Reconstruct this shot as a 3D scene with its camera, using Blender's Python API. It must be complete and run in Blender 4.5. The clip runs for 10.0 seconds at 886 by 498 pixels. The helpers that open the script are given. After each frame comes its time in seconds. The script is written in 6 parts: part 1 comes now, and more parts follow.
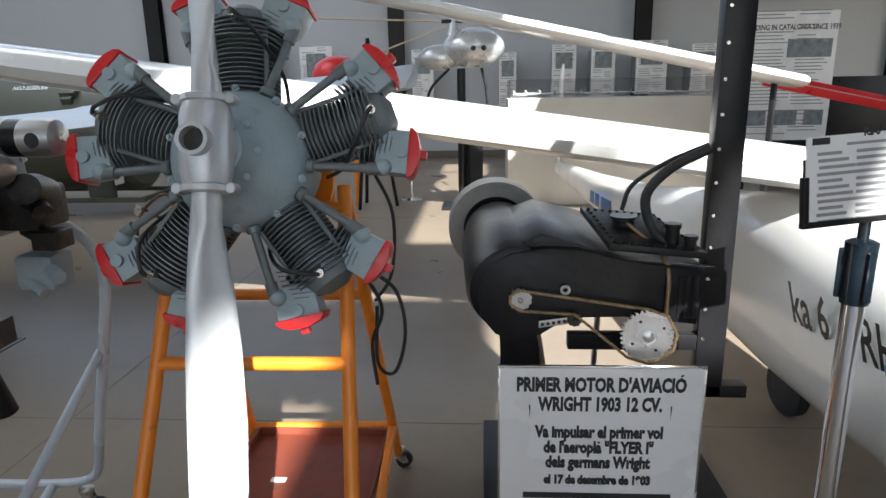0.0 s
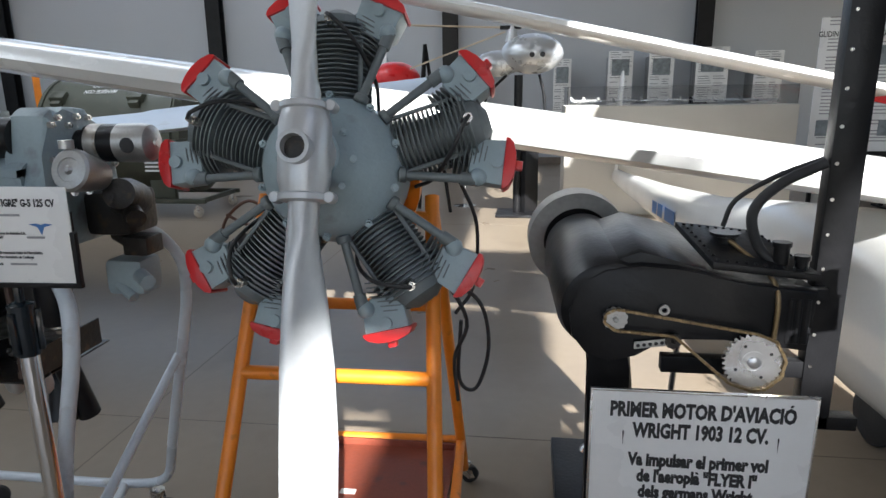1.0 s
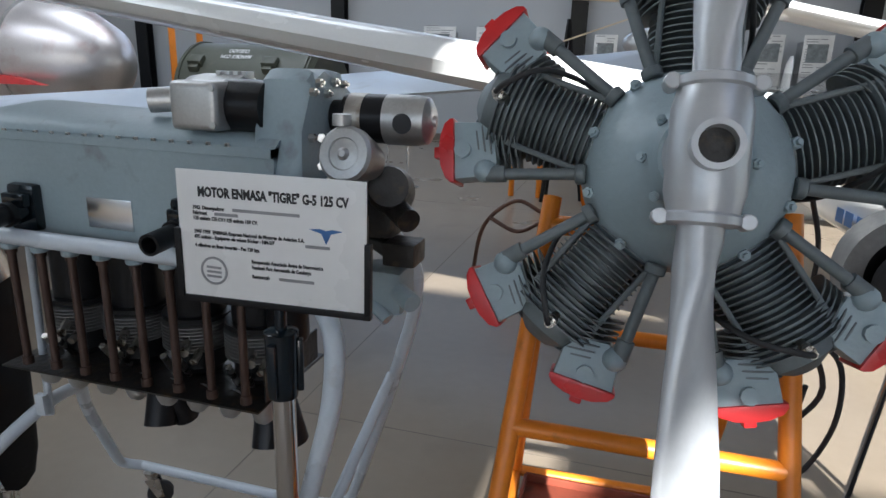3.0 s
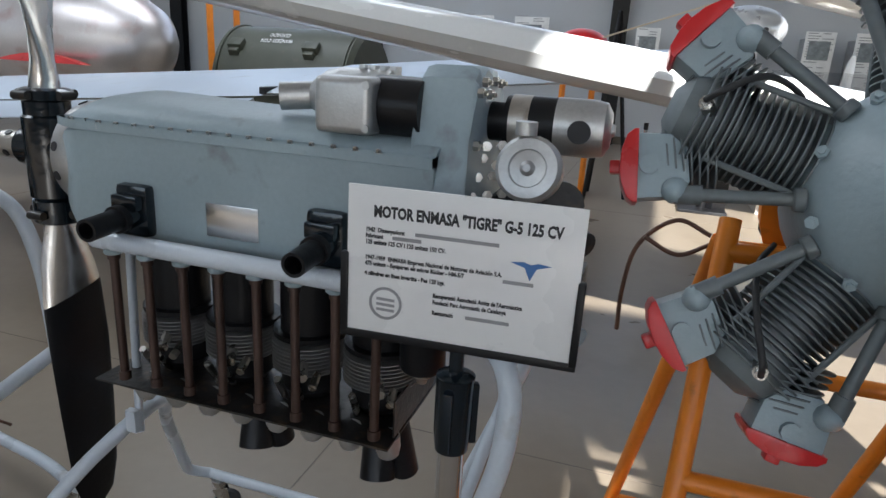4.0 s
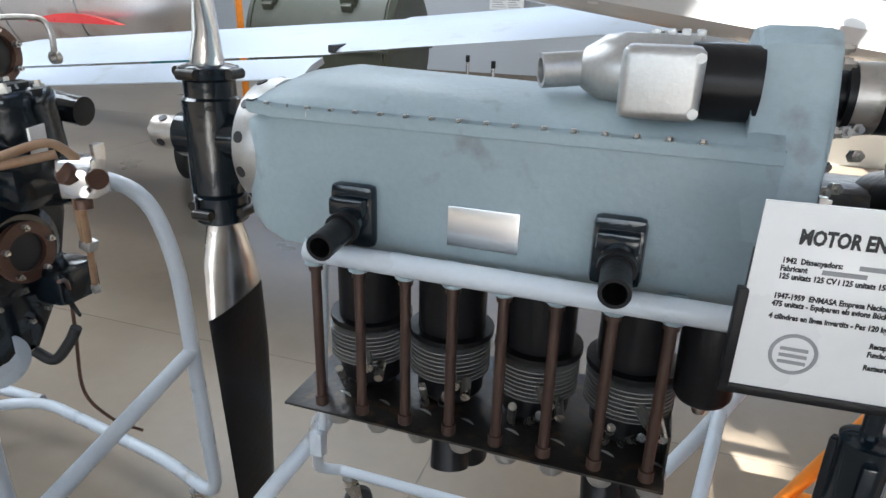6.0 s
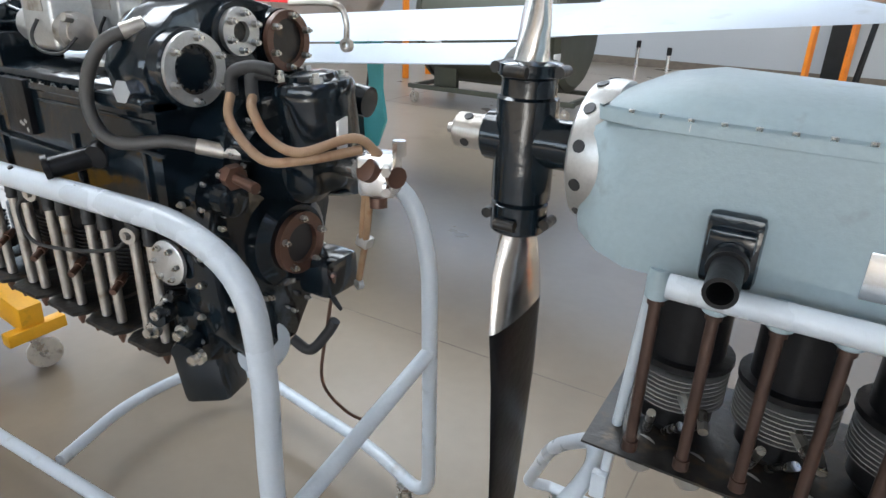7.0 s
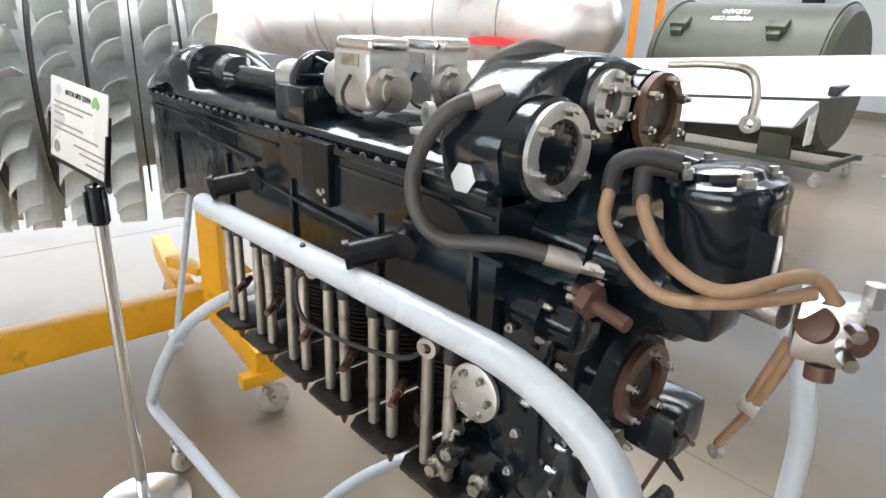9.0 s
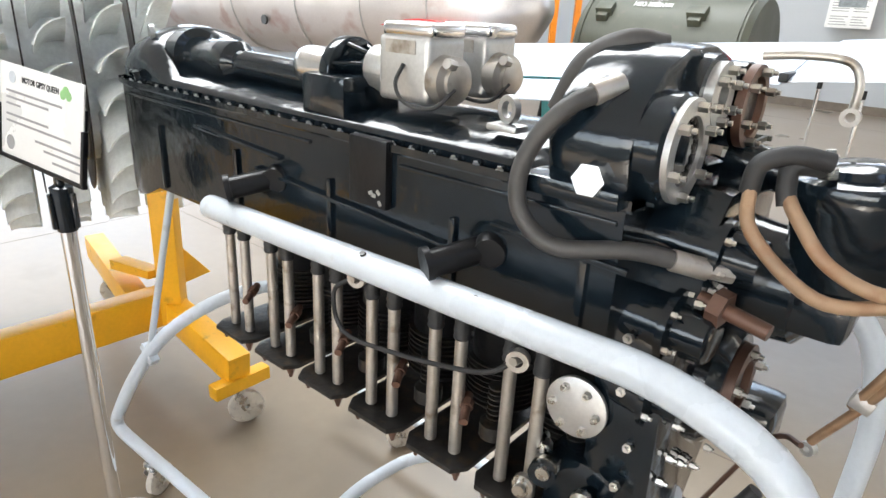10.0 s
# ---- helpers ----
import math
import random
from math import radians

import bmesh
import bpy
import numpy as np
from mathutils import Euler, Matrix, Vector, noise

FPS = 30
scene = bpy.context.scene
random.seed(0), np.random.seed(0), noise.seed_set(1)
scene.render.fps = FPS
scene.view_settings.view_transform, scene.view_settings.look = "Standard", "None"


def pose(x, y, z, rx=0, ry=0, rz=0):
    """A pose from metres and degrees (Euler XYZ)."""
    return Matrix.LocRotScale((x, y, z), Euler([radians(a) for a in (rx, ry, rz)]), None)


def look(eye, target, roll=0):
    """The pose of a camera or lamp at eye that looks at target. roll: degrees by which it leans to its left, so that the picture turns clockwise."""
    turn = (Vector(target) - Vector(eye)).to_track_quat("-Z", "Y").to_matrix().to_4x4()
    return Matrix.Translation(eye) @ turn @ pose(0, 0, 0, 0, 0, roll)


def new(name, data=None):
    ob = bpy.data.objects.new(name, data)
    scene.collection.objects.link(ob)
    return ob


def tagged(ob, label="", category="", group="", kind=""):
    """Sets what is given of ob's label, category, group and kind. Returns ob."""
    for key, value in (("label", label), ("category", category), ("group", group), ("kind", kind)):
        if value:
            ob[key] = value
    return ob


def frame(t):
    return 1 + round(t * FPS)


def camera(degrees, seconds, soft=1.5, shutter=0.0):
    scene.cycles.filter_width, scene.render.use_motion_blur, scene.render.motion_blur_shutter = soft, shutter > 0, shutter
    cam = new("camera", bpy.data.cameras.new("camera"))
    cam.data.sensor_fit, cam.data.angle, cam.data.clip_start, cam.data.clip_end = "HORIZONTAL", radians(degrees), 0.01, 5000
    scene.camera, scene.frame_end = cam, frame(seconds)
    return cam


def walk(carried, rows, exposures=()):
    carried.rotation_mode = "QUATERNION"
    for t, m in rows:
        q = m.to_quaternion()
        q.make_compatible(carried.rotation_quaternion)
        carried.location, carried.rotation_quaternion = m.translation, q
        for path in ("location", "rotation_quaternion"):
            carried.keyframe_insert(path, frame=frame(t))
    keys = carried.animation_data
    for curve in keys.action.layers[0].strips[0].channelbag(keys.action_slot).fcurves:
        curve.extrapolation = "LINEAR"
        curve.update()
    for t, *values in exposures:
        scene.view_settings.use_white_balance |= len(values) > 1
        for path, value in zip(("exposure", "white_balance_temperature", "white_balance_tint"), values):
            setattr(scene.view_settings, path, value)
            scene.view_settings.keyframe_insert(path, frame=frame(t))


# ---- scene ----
cam = camera(69.7, 10.0)
PATH = [
    (0, (0.09, 0.069, 1.748), (-0.033, 2.003, 1.255), -1.1),
    (0.5, (0.102, 0.093, 1.754), (-0.053, 2.031, 1.282), -0.3),
    (1, (-0.044, 0.125, 1.754), (-0.304, 2.051, 1.28), -0.7),
    (1.5, (-0.26, 0.164, 1.747), (-0.579, 2.076, 1.254), 0.2),
    (2, (-0.391, 0.209, 1.737), (-0.771, 2.1, 1.209), 0.5),
    (2.5, (-0.509, 0.329, 1.728), (-0.976, 2.199, 1.191), 0.9),
    (2.7, (-0.571, 0.393, 1.732), (-1.057, 2.258, 1.199), 1.1),
    (3.8, (-0.912, 0.563, 1.741), (-1.49, 2.39, 1.171), 3.4),
    (4, (-0.983, 0.562, 1.743), (-1.548, 2.393, 1.168), 3.3),
    (4.5, (-1.134, 0.554, 1.733), (-1.596, 2.406, 1.134), 3.2),
    (5, (-1.222, 0.581, 1.715), (-1.662, 2.429, 1.091), 3.5),
    (5.2, (-1.27, 0.607, 1.713), (-1.731, 2.446, 1.075), 3.3),
    (6.3, (-1.599, 0.662, 1.756), (-2.279, 2.387, 1.009), 1.4),
    (6.5, (-1.689, 0.668, 1.755), (-2.449, 2.355, 0.996), 1.6),
    (7, (-1.882, 0.646, 1.753), (-2.813, 2.235, 0.971), 2.0),
    (7.5, (-2.005, 0.622, 1.753), (-3.068, 2.144, 1.009), 2.6),
    (8, (-2.087, 0.652, 1.746), (-3.287, 2.084, 1.031), 2.8),
    (8.5, (-2.252, 0.76, 1.754), (-3.566, 2.099, 1.062), 2.0),
    (9, (-2.406, 0.765, 1.754), (-3.79, 2.034, 1.065), 2.1),
    (9.5, (-2.598, 0.702, 1.748), (-3.92, 2.026, 1.04), 2.7),
    (10, (-2.682, 0.633, 1.746), (-3.861, 2.077, 1.021), 3.1),
]
walk(cam, [(t, look(eye, target, roll)) for t, eye, target, roll in PATH], [(0.0, 1.95, 6050, 10), (2.5, 1.85, 5850, 10), (4.0, 1.97, 5950, 10), (5.2, 2.4, 6000, 10), (6.5, 2.97, 5980, 9), (8.0, 3.15, 6450, 10), (10.0, 3.53, 6550, 10)])

# ---------- world, sun, large lights ----------
SUN_DIR = Vector((0.46, -1.5, 1.0)).normalized()
world = bpy.data.worlds.new("world")
scene.world = world
world.use_nodes = True
wn = world.node_tree
sky = wn.nodes.new("ShaderNodeTexSky")
sky.sky_type, sky.sun_disc = "NISHITA", False
sky.sun_elevation = math.asin(SUN_DIR.z)
sky.sun_rotation = math.atan2(SUN_DIR.x, SUN_DIR.y)
wn.links.new(sky.outputs[0], wn.nodes["Background"].inputs[0])
wn.nodes["Background"].inputs[1].default_value = 0.05
sun = new("sun", bpy.data.lights.new("sun", "SUN"))
sun.data.energy, sun.data.angle, sun.data.color = 5.0, radians(0.6), (1, 0.95, 0.86)
sun.matrix_world = look(SUN_DIR * 30, (0, 0, 0))


# Area lamp added as fill; no such fitting hangs in the hall.
def fill_lamp(eye, target, sx, sy, power, color):
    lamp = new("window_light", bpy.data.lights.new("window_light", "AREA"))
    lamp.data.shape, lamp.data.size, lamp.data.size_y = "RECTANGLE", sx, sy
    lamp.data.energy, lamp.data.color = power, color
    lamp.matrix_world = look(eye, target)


# Added fill in wall openings and one roof gap, standing in for sky light.
fill_lamp((-3, -11.9, 4.2), (-3, 0, 3.2), 20, 3.0, 46, (0.93, 0.97, 1.0))
fill_lamp((-15.9, 5, 3.6), (0, 5, 2.6), 12, 5.6, 36, (0.95, 0.98, 1.0))
fill_lamp((11.9, 6, 3.0), (0, 6, 1.5), 12, 4.4, 16, (1.0, 0.97, 0.92))
fill_lamp((-4, 16.35, 5.6), (-4, 4, 1.5), 20, 2.0, 21, (0.93, 0.97, 1.0))
fill_lamp((-5, 14.6, 6.95), (-5, 14.6, 0), 16, 2.4, 20, (0.95, 0.98, 1.0))
# Added fill under the closed roof, which has no opening here.
fill_lamp((-8.0, 2.2, 6.95), (-8.0, 2.2, 0), 5.0, 3.2, 70, (0.93, 0.97, 1.0))

# Second added fill below closed roof, for sheen on the black enamel.
fill_lamp((-6.6, 8.2, 6.95), (-6.6, 8.2, 0), 6.0, 3.0, 60, (0.93, 0.97, 1.0))


# ---------- materials ----------
def mat(name, color, rough=0.5, metal=0.0, var=0.12, scale=6.0, bump=0.02, fine=60.0, coat=0.0, dirt=None, dirt_at=0.62, rvar=0.15):
    """Painted, cast or metal surface: two scales of tone, uneven gloss, fine relief, and stains where dirt is given."""
    m = bpy.data.materials.new(name)
    m.use_nodes = True
    t = m.node_tree
    b = t.nodes["Principled BSDF"]
    co = t.nodes.new("ShaderNodeTexCoord")
    n1 = t.nodes.new("ShaderNodeTexNoise")
    n1.inputs["Scale"].default_value, n1.inputs["Detail"].default_value = scale, 6
    n2 = t.nodes.new("ShaderNodeTexNoise")
    n2.inputs["Scale"].default_value, n2.inputs["Detail"].default_value = fine, 4
    for n in (n1, n2):
        t.links.new(co.outputs["Object"], n.inputs["Vector"])
    add = t.nodes.new("ShaderNodeMath")
    add.operation = "MULTIPLY_ADD"
    t.links.new(n2.outputs["Fac"], add.inputs[0])
    add.inputs[1].default_value = 0.45
    t.links.new(n1.outputs["Fac"], add.inputs[2])
    ramp = t.nodes.new("ShaderNodeMapRange")
    ramp.inputs["From Min"].default_value, ramp.inputs["From Max"].default_value = 0.45, 1.0
    ramp.inputs["To Min"].default_value, ramp.inputs["To Max"].default_value = 1 - var, 1 + var
    t.links.new(add.outputs[0], ramp.inputs["Value"])
    mul = t.nodes.new("ShaderNodeVectorMath")
    mul.operation = "MULTIPLY"
    mul.inputs[0].default_value = color
    t.links.new(ramp.outputs[0], mul.inputs[1])
    out = mul.outputs[0]
    if dirt:
        n3 = t.nodes.new("ShaderNodeTexNoise")
        n3.inputs["Scale"].default_value, n3.inputs["Detail"].default_value = scale * 2.3, 9
        t.links.new(co.outputs["Object"], n3.inputs["Vector"])
        edge = t.nodes.new("ShaderNodeMapRange")
        edge.inputs["From Min"].default_value, edge.inputs["From Max"].default_value = dirt_at - 0.06, dirt_at + 0.08
        t.links.new(n3.outputs["Fac"], edge.inputs["Value"])
        mix = t.nodes.new("ShaderNodeMix")
        mix.data_type = "RGBA"
        t.links.new(edge.outputs[0], mix.inputs["Factor"])
        t.links.new(out, mix.inputs["A"])
        mix.inputs["B"].default_value = (*dirt, 1)
        out = mix.outputs["Result"]
    t.links.new(out, b.inputs["Base Color"])
    rr = t.nodes.new("ShaderNodeMapRange")
    rr.inputs["To Min"].default_value, rr.inputs["To Max"].default_value = max(0.02, rough - rvar), min(1, rough + rvar)
    t.links.new(n1.outputs["Fac"], rr.inputs["Value"])
    t.links.new(rr.outputs[0], b.inputs["Roughness"])
    b.inputs["Metallic"].default_value = metal
    b.inputs["Coat Weight"].default_value = coat
    if bump:
        bp = t.nodes.new("ShaderNodeBump")
        bp.inputs["Strength"].default_value, bp.inputs["Distance"].default_value = 0.6, bump * 0.05
        t.links.new(n2.outputs["Fac"], bp.inputs["Height"])
        t.links.new(bp.outputs[0], b.inputs["Normal"])
    return m


GREY_PAINT = mat("grey_blue_engine_paint", (0.31, 0.388, 0.42), 0.42, 0, 0.1, 5, 0.03, 90, dirt=(0.2, 0.22, 0.23), dirt_at=0.68)
GREY_FIN = mat("dark_grey_fins", (0.15, 0.172, 0.178), 0.5, 0.2, 0.2, 12, 0.03)
GREY_TUBE = mat("pale_grey_enamel", (0.56, 0.61, 0.66), 0.3, 0, 0.07, 5, 0.02, 120, dirt=(0.42, 0.43, 0.43), dirt_at=0.7)
RED = mat("red_enamel", (0.62, 0.018, 0.02), 0.32, 0, 0.12, 10)
ORANGE = mat("orange_enamel", (0.78, 0.235, 0.015), 0.38, 0, 0.1, 8, 0.02, dirt=(0.4, 0.13, 0.02), dirt_at=0.7)
YELLOW = mat("yellow_enamel", (0.86, 0.43, 0.015), 0.4, 0, 0.1, 6, 0.02, dirt=(0.5, 0.26, 0.03), dirt_at=0.7)
PROP_GREY = mat("silver_grey_propeller_paint", (0.55, 0.565, 0.58), 0.35, 0.35, 0.08, 5, 0.015)
ALU = mat("polished_aluminium", (0.75, 0.75, 0.75), 0.25, 1, 0.1, 6, 0.01)
CAST = mat("cast_aluminium", (0.52, 0.52, 0.51), 0.42, 0.8, 0.15, 10, 0.012, 160)
DULL = mat("dull_aluminium_tube", (0.5, 0.47, 0.43), 0.42, 0.85, 0.2, 9, 0.03, dirt=(0.25, 0.2, 0.15), dirt_at=0.64)
STEEL = mat("plated_steel", (0.62, 0.6, 0.56), 0.28, 1, 0.2, 30, 0.02)
CHROME = mat("chrome", (0.85, 0.85, 0.85), 0.08, 1, 0.04, 4, 0, rvar=0.04)
BLACK_GLOSS = mat("gloss_black_enamel", (0.006, 0.011, 0.016), 0.14, 0, 0.3, 7, 0.06, 26, coat=0.25, rvar=0.07)
BLACK_GLOSS.node_tree.nodes["Principled BSDF"].inputs["Specular IOR Level"].default_value = 0.4
BLACK = mat("satin_black_paint", (0.01, 0.01, 0.011), 0.34, 0, 0.25, 8, 0.03)
BLACK.node_tree.nodes["Principled BSDF"].inputs["Specular IOR Level"].default_value = 0.25
BLACK_RUB = mat("black_rubber", (0.025, 0.025, 0.026), 0.6, 0, 0.3, 20, 0.05)
IRON = mat("grey_iron", (0.3, 0.3, 0.29), 0.45, 0.4, 0.2, 9, 0.03)
DARK_MET = mat("dark_oily_metal", (0.03, 0.028, 0.026), 0.36, 0.4, 0.35, 14, 0.06, dirt=(0.07, 0.05, 0.032), dirt_at=0.6)
COPPER = mat("brown_pushrod_tube", (0.065, 0.038, 0.029), 0.42, 0.3, 0.25, 12, 0.03)
HOSE_TAN = mat("tan_rubber_hose", (0.33, 0.21, 0.125), 0.5, 0, 0.2, 10, 0.04, dirt=(0.28, 0.15, 0.08), dirt_at=0.6)
HOSE_GREY = mat("dark_grey_hose", (0.06, 0.057, 0.055), 0.5, 0, 0.2, 10, 0.05)
RUST = mat("red_brown_varnish", (0.12, 0.062, 0.042), 0.4, 0.2, 0.25, 14)
TRAY = mat("red_brown_tray", (0.23, 0.055, 0.03), 0.5, 0, 0.18, 5, 0.03, dirt=(0.12, 0.05, 0.04), dirt_at=0.66)
WHITE = mat("white_gelcoat", (0.82, 0.82, 0.8), 0.22, 0, 0.04, 2, 0.004, coat=0.3)
SIGN_WHITE = mat("white_sign_card", (0.8, 0.8, 0.79), 0.28, 0, 0.03, 3, 0.004)
# Black of print, also of discs and strips drawn as shaded holes and gaps.
INK_AND_HOLES = mat("black_print_and_holes", (0.02, 0.02, 0.022), 0.5, 0, 0.1, 8, 0)
INK_GREY = mat("grey_print", (0.3, 0.3, 0.31), 0.5, 0, 0.1, 8, 0)
BLUE = mat("blue_print", (0.06, 0.17, 0.42), 0.5, 0, 0.1, 8, 0)
GREEN = mat("green_print", (0.25, 0.5, 0.2), 0.5, 0, 0.1, 8, 0)
CREAM = mat("cream_nylon_wheel", (0.58, 0.53, 0.45), 0.45, 0, 0.15, 10, 0.03, dirt=(0.3, 0.25, 0.2), dirt_at=0.6)
OLIVE = mat("olive_drab_paint", (0.07, 0.075, 0.055), 0.45, 0, 0.15, 3, 0.02, dirt=(0.1, 0.09, 0.07), dirt_at=0.66)
WING_BLUE = mat("pale_blue_grey_paint", (0.5, 0.56, 0.64), 0.38, 0.1, 0.06, 2, 0.01, dirt=(0.42, 0.46, 0.5), dirt_at=0.66)
SKIN = mat("bare_aluminium_skin", (0.62, 0.58, 0.57), 0.36, 0.75, 0.14, 1.2, 0.01, dirt=(0.5, 0.38, 0.36), dirt_at=0.62)
CYAN = mat("turquoise_paint", (0.12, 0.55, 0.6), 0.4, 0, 0.1, 5)
BLADE = mat("grey_compressor_blade", (0.8, 0.83, 0.82), 0.42, 0.1, 0.2, 7, 0.02)
WALL = mat("grey_wall_panel", (0.46, 0.48, 0.5), 0.6, 0, 0.05, 0.5, 0.02, 30)
CEIL = mat("pale_ceiling_panel", (0.6, 0.61, 0.62), 0.7, 0, 0.05, 0.6, 0.02)
FLOORM = mat("polished_beige_floor", (0.235, 0.19, 0.14), 0.3, 0, 0.1, 0.9, 0.004, 14, dirt=(0.21, 0.168, 0.123), dirt_at=0.6, rvar=0.08)
JOINT = mat("dark_floor_joint", (0.16, 0.13, 0.1), 0.6, 0, 0.2, 8)
SILVER_POD = mat("silver_pod_paint", (0.6, 0.62, 0.64), 0.3, 0.5, 0.08, 5)
BEIGE = mat("beige_rotor_blade", (0.6, 0.5, 0.36), 0.4, 0, 0.1, 5)
BOARD = mat("pale_beige_board", (0.5, 0.48, 0.43), 0.5, 0, 0.06, 2, 0.01)
POSTER_PIC = mat("poster_photo", (0.2, 0.225, 0.24), 0.4, 0, 0.5, 9, 0)
GLASS = bpy.data.materials.new("clear_glass")
GLASS.use_nodes = True
gb = GLASS.node_tree.nodes["Principled BSDF"]
gb.inputs["Transmission Weight"].default_value, gb.inputs["Roughness"].default_value, gb.inputs["IOR"].default_value = 1, 0.02, 1.45


# ---------- mesh helpers ----------
def V(*a):
    return Vector(a)


def basis(axis):
    z = Vector(axis).normalized()
    x = z.orthogonal().normalized() if abs(z.z) > 0.95 else Vector((0, 0, 1)).cross(z).normalized()
    return x, z.cross(x), z


def rings(bm, loops, cap=True, closed=False):
    rows = [[bm.verts.new(p) for p in loop] for loop in loops]
    n = len(rows[0])
    pairs = list(zip(rows, rows[1:])) + ([(rows[-1], rows[0])] if closed else [])
    for a, b in pairs:
        for i in range(n):
            j = (i + 1) % n
            bm.faces.new((a[i], a[j], b[j], b[i]))
    if cap and not closed:
        bm.faces.new(rows[0][::-1])
        bm.faces.new(rows[-1])


def lathe(bm, origin, axis, profile, n=20, cap=True):
    """profile: (distance along the axis, radius)."""
    o = Vector(origin)
    x, y, z = basis(axis)
    loops = []
    for d, r in profile:
        r = max(r, 0.0004)
        loops.append([o + z * d + (x * math.cos(2 * math.pi * i / n) + y * math.sin(2 * math.pi * i / n)) * r for i in range(n)])
    rings(bm, loops, cap)


def cyl(bm, a, b, r, r2=None, n=16, bev=0.0):
    a, b = Vector(a), Vector(b)
    h = (b - a).length
    r2 = r if r2 is None else r2
    prof = [(0, r), (h, r2)]
    if bev:
        prof = [(0, r - bev), (bev, r), (h - bev, r2), (h, r2 - bev)]
    lathe(bm, a, b - a, prof, n)


def ringtube(bm, a, b, ro, ri, n=24):
    """A short pipe with a wall."""
    a, b = Vector(a), Vector(b)
    x, y, z = basis(b - a)
    h = (b - a).length
    loops = [[a + z * d + (x * math.cos(2 * math.pi * i / n) + y * math.sin(2 * math.pi * i / n)) * r for i in range(n)]
             for d, r in ((0, ro), (h, ro), (h, ri), (0, ri))]
    rings(bm, loops, closed=True)


def curve_points(pts, k=6):
    pts = [Vector(p) for p in pts]
    if len(pts) < 3 or k < 2:
        return pts
    ext = [2 * pts[0] - pts[1], *pts, 2 * pts[-1] - pts[-2]]
    out = []
    for a, b, c, d in zip(ext, ext[1:], ext[2:], ext[3:]):
        for i in range(k):
            t = i / k
            out.append(0.5 * (2 * b + (c - a) * t + (2 * a - 5 * b + 4 * c - d) * t * t + (3 * b - a - 3 * c + d) * t ** 3))
    return out + [pts[-1]]


def fillet(pts, rad, k=5):
    """A polyline with rounded corners, as a bent pipe has."""
    pts = [Vector(p) for p in pts]
    out = [pts[0]]
    for a, b, c in zip(pts, pts[1:], pts[2:]):
        r = min(rad, (a - b).length * 0.48, (c - b).length * 0.48)
        p, q = b + (a - b).normalized() * r, b + (c - b).normalized() * r
        out += [p.lerp(b, t).lerp(b.lerp(q, t), t) for t in [i / k for i in range(k + 1)]]
    return out + [pts[-1]]


def sweep(bm, pts, r, n=12, cap=True):
    pts = [Vector(p) for p in pts]
    tan = [(b - a).normalized() for a, b in zip([pts[0], *pts[:-1]], [*pts[1:], pts[-1]])]
    x, _, _ = basis(tan[0] if tan[0].length else tan[1])
    loops = []
    for i, (p, t) in enumerate(zip(pts, tan)):
        x = (x - t * x.dot(t)).normalized()
        y = t.cross(x)
        rr = r[i] if isinstance(r, list) else r
        loops.append([p + (x * math.cos(2 * math.pi * j / n) + y * math.sin(2 * math.pi * j / n)) * rr for j in range(n)])
    rings(bm, loops, cap)


def pipe(bm, pts, r, rad=0.1, n=12):
    sweep(bm, fillet(pts, rad), r, n)


def hose(bm, pts, r, n=10, k=6):
    sweep(bm, curve_points(pts, k), r, n)


def box(bm, c, s, m=None, bev=0.0, seg=2):
    mm = Matrix.Translation(c) @ (m or Matrix()) @ Matrix.Diagonal((*s, 1))
    made = bmesh.ops.create_cube(bm, size=1, matrix=mm)["verts"]
    if bev:
        edges = list({e for v in made for e in v.link_edges})
        bmesh.ops.bevel(bm, geom=edges, offset=bev, segments=seg, affect="EDGES", profile=0.6)


def prism(bm, outline, o, u, v, depth, bev=0.0):
    """An outline in the plane of u and v at o, drawn out by the vector depth."""
    o, u, v, depth = Vector(o), Vector(u), Vector(v), Vector(depth)
    a = [bm.verts.new(o + u * p + v * q) for p, q in outline]
    b = [bm.verts.new(o + u * p + v * q + depth) for p, q in outline]
    n = len(a)
    fs = [bm.faces.new(a[::-1]), bm.faces.new(b)]
    for i in range(n):
        bm.faces.new((a[i], a[(i + 1) % n], b[(i + 1) % n], b[i]))
    if bev:
        edges = list({e for f in fs for e in f.edges})
        bmesh.ops.bevel(bm, geom=edges, offset=bev, segments=2, affect="EDGES", profile=0.6)


def ball(bm, c, r, s=(1, 1, 1), n=16):
    bmesh.ops.create_uvsphere(bm, u_segments=n, v_segments=max(6, n // 2), radius=r, matrix=Matrix.Translation(c) @ Matrix.Diagonal((*s, 1)))


def bolt(bm, p, axis, r=0.007, h=0.008, stud=True):
    p, z = Vector(p), Vector(axis).normalized()
    lathe(bm, p, z, [(0, r), (h, r)], 6)
    if stud:
        lathe(bm, p + z * h, z, [(0, r * 0.55), (h * 0.6, r * 0.55)], 6)


def finish(name, bm, material, smooth=38):
    bmesh.ops.recalc_face_normals(bm, faces=bm.faces)
    me = bpy.data.meshes.new(name)
    bm.to_mesh(me)
    bm.free()
    me.materials.append(material)
    if smooth:
        me.shade_smooth()
        me.set_sharp_from_angle(angle=radians(smooth))
    return me


def thing(name, at, label, category, group="", kind=""):
    ob = new(name)
    ob.empty_display_size = 0.1
    ob.location = at
    return tagged(ob, label, category, group, kind)


def root_place(ob):
    while ob.parent:
        ob = ob.parent
    return Vector(ob.location)


def part(name, bm, material, parent, label="", smooth=38):
    """Links a bmesh, made in world places, as one mesh under a thing or a part."""
